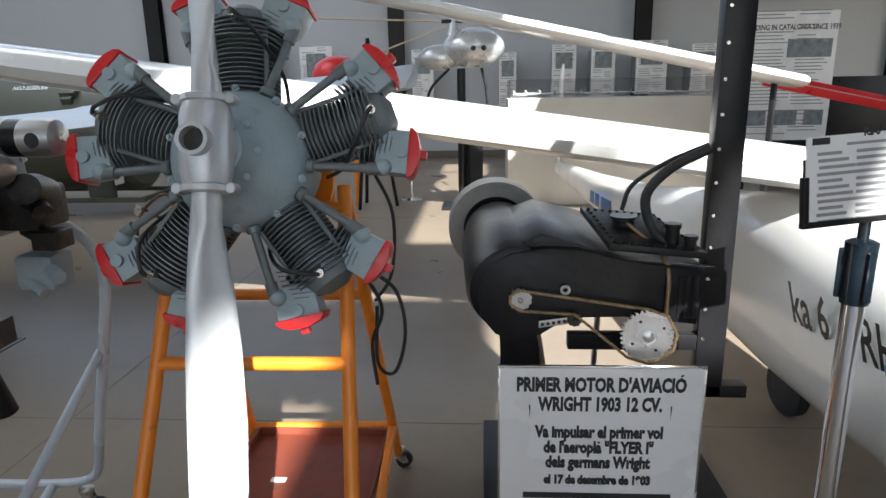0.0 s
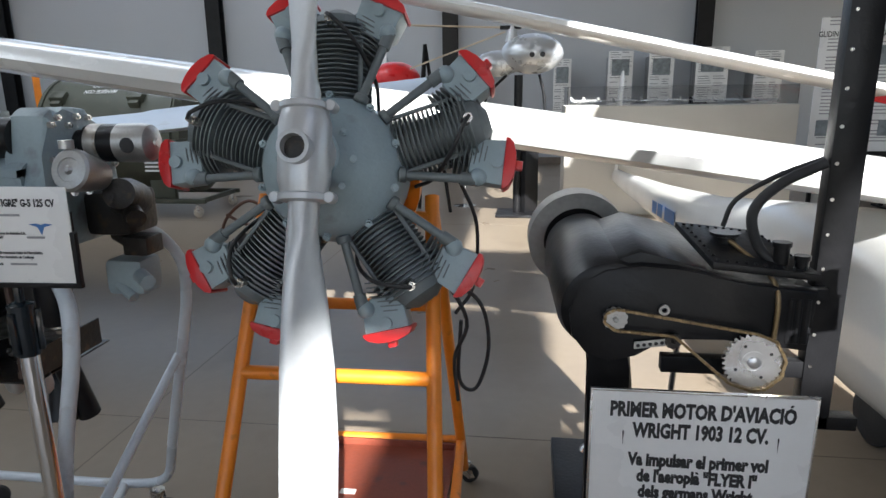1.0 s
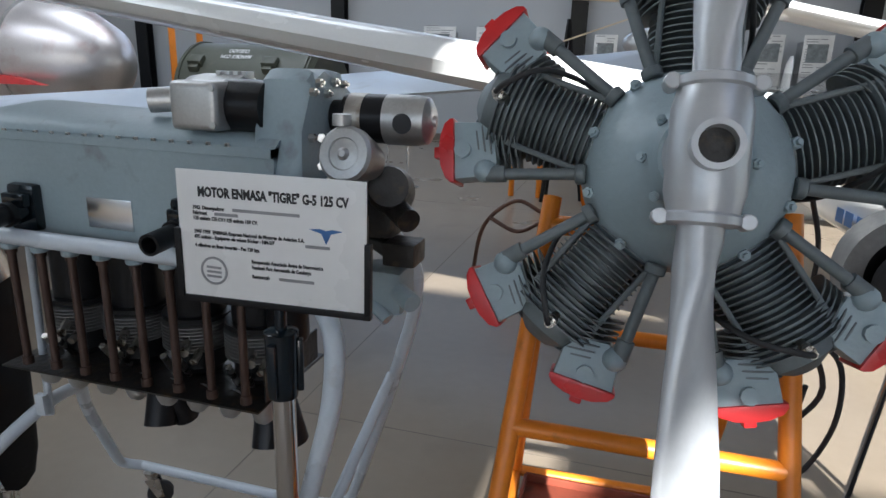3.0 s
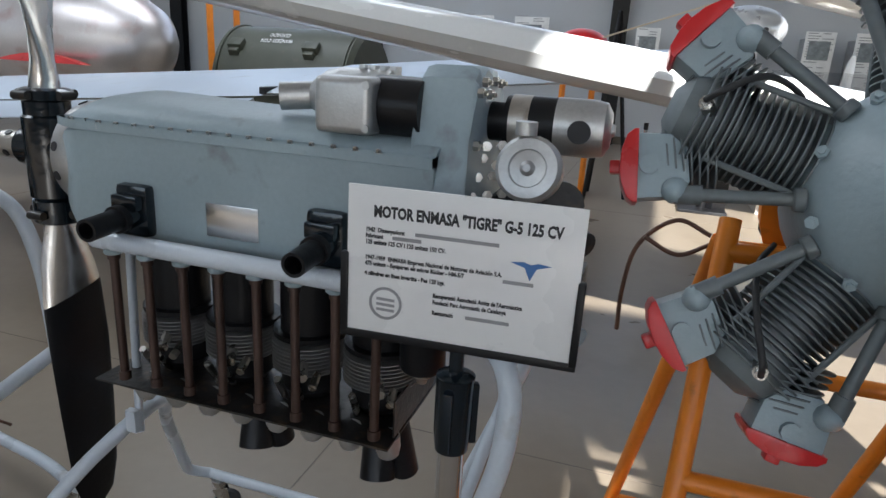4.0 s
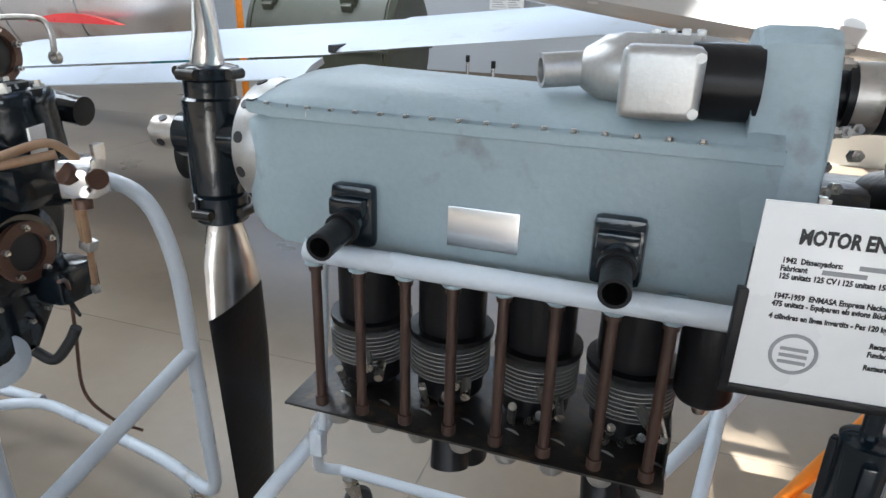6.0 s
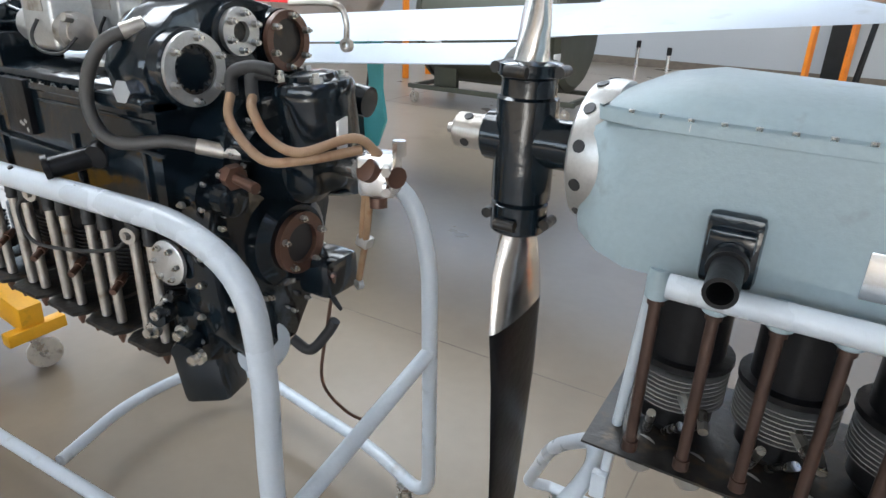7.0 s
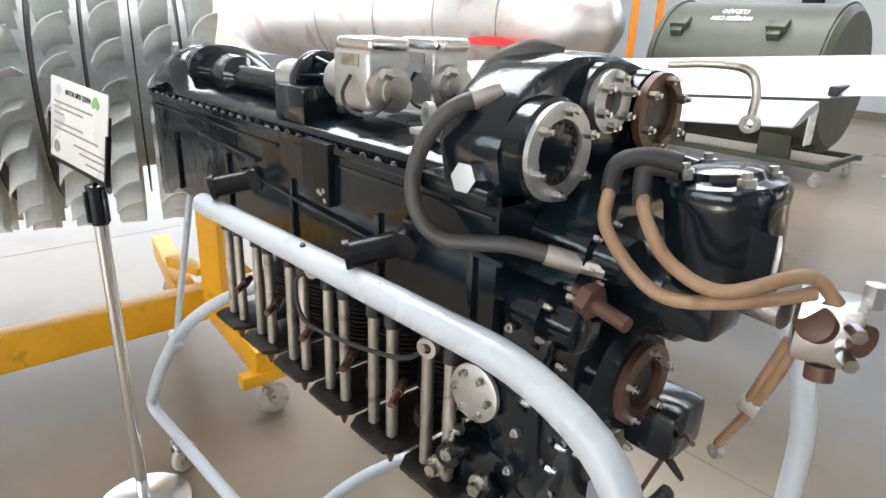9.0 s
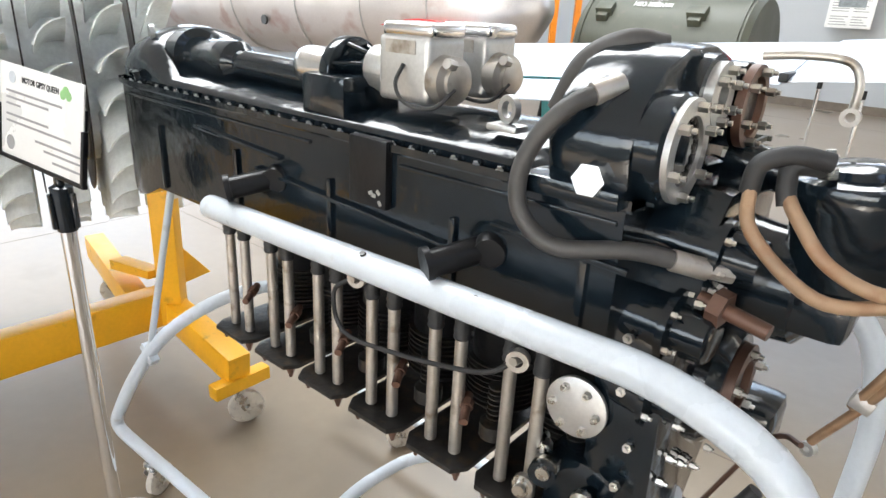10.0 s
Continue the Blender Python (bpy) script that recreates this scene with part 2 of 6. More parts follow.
    me = finish(name, bm, material, smooth)
    me.transform(Matrix.Translation(-root_place(parent)))
    ob = new(name, me)
    ob.parent = parent
    return tagged(ob, label)


def solo(name, bm, material, label, category, group="", kind="", smooth=38):
    """A thing or piece of the setting of one mesh."""
    return tagged(new(name, finish(name, bm, material, smooth)), label, category, group, kind)


ACCENTS = {"Ó": ("O", 1), "ó": ("o", 1), "à": ("a", -1), "è": ("e", -1), "í": ("i", 1), "ö": ("o", 0), "ü": ("u", 0)}


def word_mesh(words, size, bold, align="LEFT"):
    cu = bpy.data.curves.new("words", "FONT")
    cu.body, cu.size, cu.align_x, cu.extrude, cu.offset = words, size, align, 0.0004, bold
    cu.resolution_u = 2
    ob = bpy.data.objects.new("words", cu)
    scene.collection.objects.link(ob)
    me = bpy.data.meshes.new_from_object(ob.evaluated_get(bpy.context.evaluated_depsgraph_get()))
    bpy.data.objects.remove(ob)
    bpy.data.curves.remove(cu)
    return me


def word_end(words, size, bold):
    me = word_mesh(words, size, bold)
    return max((v.co.x for v in me.vertices), default=0.0)


def text(parent, words, o, u, v, size, material, stretch=1.0, bold=0.0, name="lettering", centre=True):
    """Lettering as a mesh: o is the middle (or start) of the base line, u along it, v up. Accents are set as small strokes."""
    plain = "".join(ACCENTS.get(ch, (ch,))[0] for ch in words)
    me = word_mesh(plain, size, bold)
    shift = -word_end(plain, size, bold) / 2 if centre else 0.0
    bm = bmesh.new()
    bm.from_mesh(me)
    for i, ch in enumerate(words):
        if ch in ACCENTS:
            x = (word_end(plain[:i], size, bold) + word_end(plain[:i + 1], size, bold)) / 2 + 0.02 * size
            y, lean, t = size * (0.78 if ch.isupper() else 0.6), ACCENTS[ch][1] * size * 0.07, size * 0.045 + bold
            marks = [(x, lean)] if lean else [(x - size * 0.11, 0.0), (x + size * 0.11, 0.0)]
            for mx, ml in marks:
                prism(bm, [(-t, 0), (t, 0), (t + ml, size * 0.12), (-t + ml, size * 0.12)], (mx, y, 0), (1, 0, 0), (0, 1, 0), (0, 0, 0.0004))
    bmesh.ops.translate(bm, verts=bm.verts, vec=(shift, 0, 0))
    bm.to_mesh(me)
    bm.free()
    u, v = Vector(u).normalized(), Vector(v).normalized()
    w = u.cross(v)
    m = Matrix.Translation(o) @ Matrix((u, v, w)).transposed().to_4x4() @ Matrix.Diagonal((stretch, 1, 1, 1))
    me.transform(Matrix.Translation(-root_place(parent)) @ m)
    me.materials.clear()
    me.materials.append(material)
    ob = new(name, me)
    ob.parent = parent
    return ob


def nuts(name, places, axis, r, h, material, parent, label=""):
    """Single nuts on their studs, alike, each a part of its own."""
    bm = bmesh.new()
    bolt(bm, (0, 0, 0), axis, r, h)
    me = finish(name, bm, material)
    for p in places:
        ob = new(name, me)
        ob.parent = parent
        ob.location = Vector(p) - root_place(parent)
        tagged(ob, label)


def bars(parent, rows, o, u, v, material, name="print_line"):
    """Unreadable print as thin bars: rows of (along u, along v, length, height)."""
    bm = bmesh.new()
    u, v = Vector(u).normalized(), Vector(v).normalized()
    w = u.cross(v)
    for a, b, l, h in rows:
        p = Vector(o) + u * a + v * b
        prism(bm, [(0, 0), (l, 0), (l, h), (0, h)], p, u, v, w * 0.0006)
    return part(name, bm, material, parent, smooth=0)


def caster(parent, x, y, top, wheel_r=0.05, turn=0.0, tyre=CREAM):
    """A swivel caster whose wheel stands on the floor."""
    d = V(math.cos(turn), math.sin(turn), 0)
    s = V(-d.y, d.x, 0)
    bm = bmesh.new()
    wc = V(x, y, wheel_r) + d * 0.025
    cyl(bm, V(x, y, top - 0.012), V(x, y, top), 0.03)
    cyl(bm, V(x, y, top - 0.03), V(x, y, top - 0.012), 0.022)
    for k in (-1, 1):
        prism(bm, [(-0.028, top - 0.03), (0.026, top - 0.03), (0.042, wheel_r - 0.012), (0.012, wheel_r - 0.012)], V(x, y, 0) + s * (k * 0.021 - 0.0015), d, V(0, 0, 1), s * 0.003)
    cyl(bm, wc - s * 0.028, wc + s * 0.028, 0.007, n=8)
    c = part("caster", bm, STEEL, parent, "swivel caster with cream wheel")
    bm = bmesh.new()
    lathe(bm, wc - s * 0.016, s, [(0, 0.02), (0, wheel_r - 0.008), (0.005, wheel_r), (0.027, wheel_r), (0.032, wheel_r - 0.008), (0.032, 0.02)], 20)
    part("wheel", bm, tyre, c)
    return c

# ---------- setting ----------
X0, X1, Y0, Y1, H = -16.0, 12.0, -12.0, 16.4, 7.0
bm = bmesh.new()
box(bm, ((X0 + X1) / 2, (Y0 + Y1) / 2, -0.15), (X1 - X0 + 1, Y1 - Y0 + 1, 0.3))
floor = solo("floor", bm, FLOORM, "polished beige concrete floor with saw-cut joints", "floor", kind="structure")
bm = bmesh.new()
for y in (-2.4, 3.14, 8.7, 14.2):
    box(bm, ((X0 + X1) / 2, y, 0.0005), (X1 - X0, 0.006, 0.001))
for x in (-13.2, -7.7, -2.19, 3.3, 8.8):
    box(bm, (x, (Y0 + Y1) / 2, 0.0005), (0.006, Y1 - Y0, 0.0012))
part("floor_joint", bm, JOINT, floor, "dark saw-cut joint lines")


def wall(name, lo, hi, axis, at, holes, thick, label):
    """A wall along an axis with rectangular openings (from, to, bottom, top) through it."""
    bm = bmesh.new()
    cuts = sorted({lo, hi, *[h[0] for h in holes], *[h[1] for h in holes]})
    for a, b in zip(cuts, cuts[1:]):
        spans = sorted((h[2], h[3]) for h in holes if h[0] <= a and h[1] >= b)
        z = 0.0
        for z0, z1 in spans + [(H, H)]:
            if z0 > z:
                c, s = ((a + b) / 2, at, (z + z0) / 2), (b - a, thick, z0 - z)
                if axis == "y":
                    c, s = (at, c[0], c[2]), (thick, s[0], s[2])
                box(bm, c, s)
            z = z1
    return solo(name, bm, WALL, label, "wall", kind="structure", smooth=0)


wall("wall_north", X0, X1, "x", Y1 + 0.15, [(-14, 6, 4.6, 6.6)], 0.3, "pale grey hangar wall with high windows")
# The south window band is assumed, unseen, and added to admit fill.
wall("wall_south", X0, X1, "x", Y0 - 0.15, [(-13, 7, 2.7, 5.7)], 0.3, "pale grey hangar wall with an assumed window band, out of view")
wall("wall_west", Y0, Y1, "y", X0 - 0.15, [(-1, 11, 0.8, 5.2)], 0.3, "pale grey hangar wall with a large opening")
wall("wall_east", Y0, Y1, "y", X1 + 0.15, [(0, 12, 0.8, 5.2)], 0.3, "pale grey hangar wall with a large opening")
# unseen roof, its openings placed to shape the sun patches: (x from, x to, y from, y to)
ROOF_GAPS = [(3.35, 6.6, -7.5, -5.6), (1.0, 6.6, -5.6, -4.2), (2.45, 6.8, -3.6, -0.7), (2.45, 3.5, -0.7, 4.4), (2.15, 2.5, -8.4, -7.2), (-13, 3, 13.4, 15.9)]
xs = sorted({X0, X1, *[v for l in ROOF_GAPS for v in l[:2]]})
ys = sorted({Y0, Y1, *[v for l in ROOF_GAPS for v in l[2:]]})
bm = bmesh.new()
for a, b in zip(xs, xs[1:]):
    for c, d in zip(ys, ys[1:]):
        if not any(l[0] <= a and l[1] >= b and l[2] <= c and l[3] >= d for l in ROOF_GAPS):
            box(bm, ((a + b) / 2, (c + d) / 2, H + 0.1), (b - a, d - c, 0.2))
solo("ceiling", bm, CEIL, "unseen pale hangar roof with openings placed to shape the sun", "ceiling", kind="structure", smooth=0)
bm = bmesh.new()
box(bm, ((X0 + X1) / 2, Y1 - 0.02, 0.09), (X1 - X0, 0.04, 0.18))
solo("baseboard", bm, JOINT, "dark skirting along the hangar wall", "skirting", kind="structure", smooth=0)
for x in (-13.9, -7.95, -1.97, 3.9, 9.8):
    bm = bmesh.new()
    for k in (-1, 1):
        box(bm, (x, Y1 - 0.2 + k * 0.12, H / 2), (0.36, 0.03, H))
    box(bm, (x, Y1 - 0.2, H / 2), (0.03, 0.21, H))
    solo("steel_column", bm, BLACK, "black steel I-section wall column", "column", "wall columns", "structure", 0)

# ---------- radial engine on its orange stand ----------
RC = V(-0.551, 1.785, 1.556)
TILT_UP = radians(15)
RM = Matrix.Translation(RC) @ Matrix.Rotation(radians(2), 4, "Z") @ Matrix((V(1, 0, 0), V(0, math.sin(TILT_UP), math.cos(TILT_UP)), V(0, -math.cos(TILT_UP), math.sin(TILT_UP)))).transposed().to_4x4()
radial = thing("radial_engine", RC, "five-cylinder radial engine in grey-blue paint with red rocker covers", "aircraft engine")


def rpart(name, bm, material, parent, label="", smooth=38, m=None):
    """A part made in the engine's own frame: x right, y up, z ahead along the shaft."""
    me = finish(name, bm, material, smooth)
    return rlink(name, me, parent, label, m)


def rlink(name, me, parent, label="", m=None):
    ob = new(name, me)
    ob.parent = parent
    turn = RM.to_3x3().to_4x4()
    if parent is radial:
        ob.matrix_basis = turn @ (m or Matrix())
    return tagged(ob, label)


bm = bmesh.new()
lathe(bm, (0, 0, 0), (0, 0, 1), [(-0.2, 0.12), (-0.16, 0.165), (-0.09, 0.185), (0.0, 0.192), (0.06, 0.187), (0.1, 0.17), (0.14, 0.135), (0.165, 0.1), (0.19, 0.085), (0.225, 0.075), (0.25, 0.07)], 40)
case = rpart("crankcase", bm, GREY_PAINT, radial, "grey-blue rounded crankcase")
bm = bmesh.new()
lathe(bm, (0, 0, -0.36), (0, 0, 1), [(0, 0.06), (0.02, 0.1), (0.1, 0.12), (0.17, 0.13)], 24)
for a in (20, 70, 130, 200, 290, 340):
    cyl(bm, V(0.1 * math.cos(radians(a)), 0.1 * math.sin(radians(a)), -0.3), V(0.12 * math.cos(radians(a)), 0.12 * math.sin(radians(a)), -0.42), 0.035, n=12)
rpart("rear_case", bm, DARK_MET, radial, "dark rear accessory case")
for count, r, z, lean, size, turn in ((10, 0.178, 0.085, 0.4, 0.011, 0.5), (8, 0.088, 0.19, 0.3, 0.009, 0.0)):
    bm = bmesh.new()
    bolt(bm, V(r, 0, z), V(lean, 0, 1), size, 0.012)
    bolt_me = finish("case_bolt", bm, GREY_PAINT)
    for i in range(count):
        rlink("case_bolt", bolt_me, radial, "", Matrix.Rotation(2 * math.pi * (i + turn) / count, 4, "Z"))

# one cylinder, standing along +y; the other four share its meshes
bm = bmesh.new()
lathe(bm, (0, 0.16, 0), (0, 1, 0), [(0, 0.085), (0.02, 0.085), (0.02, 0.062), (0.2, 0.062)], 24)
for s in (-1, 1):
    for z in (-0.06, 0.06):
        cyl(bm, (s * 0.072, 0.17, z), (s * 0.072, 0.34, z), 0.006, n=8)
barrel_me = finish("cylinder", bm, GREY_FIN)
fin_me = []
for i in range(11):
    bm = bmesh.new()
    y = 0.188 + i * 0.0125
    lathe(bm, (0, y, 0), (0, 1, 0), [(0, 0.06), (0.001, 0.088 + 0.001 * (i % 2)), (0.004, 0.088), (0.005, 0.06)], 28)
    fin_me.append(finish("fin", bm, GREY_FIN))
for i in range(5):
    bm = bmesh.new()
    lathe(bm, (0, 0.322 + i * 0.0125, 0), (0, 1, 0), [(0, 0.06), (0.001, 0.104 - 0.002 * i), (0.0045, 0.104 - 0.002 * i), (0.006, 0.06)], 28)
    fin_me.append(finish("fin", bm, GREY_FIN))
for s in (-1, 1):
    d = V(s * 0.5, 0.87, 0).normalized()
    for i in range(7):
        bm = bmesh.new()
        lathe(bm, V(s * 0.05, 0.325, 0) + d * (0.0125 * i), d, [(0, 0.03), (0.001, 0.072 - 0.003 * i), (0.004, 0.072 - 0.003 * i), (0.005, 0.03)], 20)
        fin_me.append(finish("fin", bm, GREY_FIN))
bm = bmesh.new()
lathe(bm, (0, 0.318, 0), (0, 1, 0), [(0, 0.075), (0.05, 0.08), (0.085, 0.07), (0.11, 0.03)], 24)
head_me = finish("cylinder_head", bm, GREY_FIN)
boxes_me, covers_me, rods_me = [], [], []
for s in (-1, 1):
    d = V(s * 0.4, 0.92, 0).normalized()
    e = V(d.y, -d.x, 0) * s
    bm = bmesh.new()
    o = V(s * 0.105, 0.385, 0.0)
    prof = [(-0.03, -0.035), (0.03, -0.04), (0.056, -0.012), (0.06, 0.05), (-0.058, 0.05), (-0.055, -0.005)]
    prism(bm, prof, o - V(0, 0, 0.04), e, d, V(0, 0, 0.09), 0.008)
    cyl(bm, o + d * 0.03 + V(0, 0, 0.03), o + d * 0.03 + V(0, 0, 0.062), 0.017, n=10)
    ball(bm, o + e * 0.045 + d * -0.015 + V(0, 0, 0.05), 0.024, n=12)
    boxes_me.append(finish("rocker_box", bm, GREY_PAINT))
    bm = bmesh.new()
    prof = [(-0.064, 0.048), (-0.064, 0.056), (-0.054, 0.068), (-0.028, 0.077), (0.0, 0.08), (0.03, 0.077), (0.056, 0.067), (0.066, 0.056), (0.066, 0.048)]
    prism(bm, prof, o - V(0, 0, 0.046), e, d, V(0, 0, 0.102), 0.003)
    box(bm, o + d * 0.086 + V(0, 0, 0.01), (0.024, 0.022, 0.032), Matrix.Rotation(-s * radians(23), 4, "Z"), 0.004)
    covers_me.append(finish("rocker_cover", bm, RED))
    bm = bmesh.new()
    a, b = V(s * 0.075, 0.165, 0.075), o + e * 0.045 + V(0, -0.015, 0.052)
    cyl(bm, a, b, 0.0115, n=12)
    cyl(bm, a, a + (b - a) * 0.1, 0.02, n=12, bev=0.003)
    cyl(bm, b - (b - a) * 0.22, b, 0.017, n=12)
    rods_me.append(finish("pushrod_tube", bm, GREY_FIN))
bm = bmesh.new()
cyl(bm, (0.0, 0.36, 0.06), (0.0, 0.375, 0.115), 0.012, n=10)
cyl(bm, (0.0, 0.375, 0.115), (0.0, 0.378, 0.13), 0.008, n=8)
plug_me = finish("spark_plug", bm, STEEL)
bm = bmesh.new()
hose(bm, [(0.0, 0.378, 0.13), (0.02, 0.36, 0.15), (0.07, 0.31, 0.12), (0.1, 0.24, 0.0), (0.09, 0.18, -0.1)], 0.0055)
lead_me = finish("ignition_lead", bm, BLACK_RUB)
for k in range(5):
    m = Matrix.Rotation(radians(72 * k), 4, "Z") @ Matrix.Scale(0.996, 4)
    c = rlink("cylinder", barrel_me, radial, "finned dark grey cylinder barrel", m)
    h = rlink("cylinder_head", head_me, c, "finned cylinder head")
    for me in fin_me:
        rlink("fin", me, c)
    for i in range(2):
        rb = rlink("rocker_box", boxes_me[i], radial, "", m)
        rlink("rocker_cover", covers_me[i], rb, "red rocker cover")
        rlink("pushrod_tube", rods_me[i], radial, "", m)
    rlink("spark_plug", plug_me, radial, "", m)
    rlink("ignition_lead", lead_me, radial, "", m)

# propeller: upright, its twist growing towards the root
PZ = 0.285


def blade(sign):
    bm = bmesh.new()
    loops = []
    for y, w, th, tw, off in ((0.1, 0.07, 0.07, 0, 0), (0.135, 0.07, 0.068, 20, 0), (0.18, 0.078, 0.058, 55, 0), (0.25, 0.096, 0.044, 50, -0.003), (0.34, 0.112, 0.034, 42, -0.008),
                              (0.48, 0.126, 0.026, 33, -0.015), (0.65, 0.132, 0.02, 27, -0.022), (0.8, 0.128, 0.015, 22, -0.024), (0.92, 0.11, 0.011, 19, -0.024), (0.985, 0.08, 0.008, 18, -0.024), (1.0, 0.03, 0.004, 18, -0.024)):
        ring = []
        for i in range(20):
            a = 2 * math.pi * i / 20
            u, v = math.cos(a) * w / 2, math.sin(a) * th / 2
            if y > 0.15:
                v *= 1.0 - 0.35 * math.cos(a)
            t = radians(tw) * sign
            ring.append(V((u * math.cos(t) - v * math.sin(t)) + off * sign, y * sign, PZ + u * math.sin(t) + v * math.cos(t)))
        loops.append(ring)
    rings(bm, loops)
    return bm


bm = bmesh.new()
lathe(bm, (0, -0.112, PZ), (0, 1, 0), [(0, 0.05), (0.004, 0.058), (0.016, 0.058), (0.02, 0.053), (0.05, 0.06), (0.175, 0.06), (0.204, 0.053), (0.208, 0.058), (0.22, 0.058), (0.224, 0.05)], 28)
lathe(bm, (0, 0, PZ - 0.07), (0, 0, 1), [(0, 0.068), (0.06, 0.06), (0.11, 0.045)], 28)
for y in (-0.102, 0.102):
    for s in (-1, 1):
        cyl(bm, (s * 0.062, y, PZ - 0.016), (s * 0.062, y, PZ + 0.022), 0.013, n=10, bev=0.002)
        box(bm, (s * 0.056, y, PZ), (0.02, 0.018, 0.018))
prop = rpart("propeller_hub", bm, PROP_GREY, radial, "silver-grey two-blade propeller hub")
bm = bmesh.new()
ringtube(bm, (0, 0, PZ + 0.03), (0, 0, PZ + 0.085), 0.036, 0.027, 28)
rpart("nose_ring", bm, PROP_GREY, prop)
# Dark disc inside the ring; its colour stands in for the bore's shade.
bm = bmesh.new()
cyl(bm, (0, 0, PZ + 0.03), (0, 0, PZ + 0.06), 0.028, n=20)
rpart("nose_bore", bm, DARK_MET, prop, "dark disc for the shade in the hub bore")
for s in (1, -1):
    rpart("blade", blade(s), PROP_GREY, prop, "silver-grey metal propeller blade")

stand = thing("engine_stand", (-0.6, 2.2, 0), "orange tubular steel engine stand with a red-brown drip tray", "engine stand")


def member(parent, a, b, w, material, name="bar", square=True):
    bm = bmesh.new()
    a, b = Vector(a), Vector(b)
    x, y, z = basis(b - a)
    q = Matrix((x, y, z)).transposed().to_4x4()
    box(bm, (a + b) / 2, (w, w, (b - a).length), q, w * 0.16)
    return part(name, bm, material, parent)


def rod(parent, a, b, r, material, name):
    bm = bmesh.new()
    cyl(bm, a, b, r, n=16)
    return part(name, bm, material, parent)


OR = 0.021
legs = ((V(-0.93, 1.33, 0.09), V(-0.835, 1.9, 1.47)), (V(-0.262, 1.33, 0.09), V(-0.343, 1.91, 1.47)), (V(-0.985, 2.68, 0.09), V(-0.84, 1.93, 1.42)), (V(-0.335, 2.71, 0.09), V(-0.345, 1.93, 1.42)))
for a, b in legs:
    rod(stand, a, b, OR, ORANGE, "leg")


def on(leg, z):
    a, b = leg
    return a.lerp(b, (z - a.z) / (b.z - a.z))


for i, j, z in ((0, 1, 0.996), (2, 3, 1.06), (0, 1, 0.3), (2, 3, 0.3), (0, 2, 0.3), (1, 3, 0.3), (0, 1, 1.41), (2, 3, 1.4)):
    rod(stand, on(legs[i], z), on(legs[j], z), OR * 0.95, ORANGE, "crossbar")
bm = bmesh.new()
ringtube(bm, (-0.58, 1.93, 1.5), (-0.58, 1.97, 1.51), 0.2, 0.13, 28)
part("mounting_ring", bm, ORANGE, stand)
bm = bmesh.new()
box(bm, (-0.635, 2.01, 0.275), (0.57, 1.05, 0.012), None, 0.003)
tray = part("drip_tray", bm, TRAY, stand, "red-brown drip tray")
for c, s in (((-0.635, 1.48, 0.29), (0.57, 0.012, 0.04)), ((-0.635, 2.54, 0.29), (0.57, 0.012, 0.04)), ((-0.92, 2.01, 0.29), (0.012, 1.05, 0.04)), ((-0.35, 2.01, 0.29), (0.012, 1.05, 0.04))):
    bm = bmesh.new()
    box(bm, c, s, None, 0.002)
    part("tray_edge", bm, TRAY, tray)
bm = bmesh.new()
box(bm, (-0.73, 2.2, 0.2825), (0.06, 0.03, 0.002))
part("tag", bm, SIGN_WHITE, stand, "small white label")
for x, y in ((-0.97, 1.31), (-0.258, 1.31), (-0.987, 2.7), (-0.335, 2.73)):
    caster(stand, x, y, 0.1, 0.04, 0.4, BLACK_RUB)
# cables hanging beside the stand
for pts in (((-0.28, 1.85, 1.24), (-0.2, 1.9, 1.15), (-0.18, 1.93, 1.0), (-0.22, 1.95, 0.86), (-0.27, 1.93, 0.9), (-0.26, 1.9, 1.1)),
            ((-0.33, 1.82, 1.3), (-0.24, 1.86, 1.12), (-0.28, 1.9, 0.98), (-0.27, 1.9, 0.84)),
            ((-0.28, 2.05, 1.5), (-0.23, 2.1, 1.35), (-0.24, 2.1, 1.15), (-0.3, 2.1, 1.05))):
    bm = bmesh.new()
    hose(bm, pts, 0.006, 8)
    part("cable", bm, BLACK_RUB, stand, "black cable hanging loose")
bm = bmesh.new()
hose(bm, [(-0.86, 1.95, 1.42), (-0.93, 1.97, 1.44), (-1.0, 1.96, 1.38), (-1.02, 1.95, 1.28), (-1.02, 1.95, 1.18)], 0.005, 8)
hose(bm, [(-0.86, 1.95, 1.4), (-0.92, 1.95, 1.37), (-0.99, 1.95, 1.4)], 0.005, 8)
part("cable", bm, RUST, stand, "brown wire")

stand.location.x += 0.028

# ---------- four-cylinder inverted engine, grey, on a pale grey tube stand ----------
TY = 1.69
tigre = thing("inline_engine", (-1.8, TY, 0.95), "grey-blue inverted four-cylinder engine with dark cylinders", "aircraft engine")


def case_loft(bm, stations, n=10, top=True, wide=1.0):
    """Stations along x: (x, half width, z low, z shoulder, z crown). A case with upright sides and a rounded crown."""
    loops = []
    for x, w, z0, z1, z2 in stations:
        w *= wide
        ring = [V(x, -w * 0.96, z0), V(x, -w, z0 + 0.02), V(x, -w, z1)]
        if top:
            for i in range(1, n):
                a = math.pi * i / n
                ring.append(V(x, -w * math.cos(a), z1 + (z2 - z1) * math.sin(a) ** 0.8))
        ring += [V(x, w, z1), V(x, w, z0 + 0.02), V(x, w * 0.96, z0)]
        loops.append(ring)
    rings(bm, loops)


def at_y(bm, y):
    bmesh.ops.translate(bm, verts=bm.verts, vec=(0, y, 0))
    return bm


bm = bmesh.new()
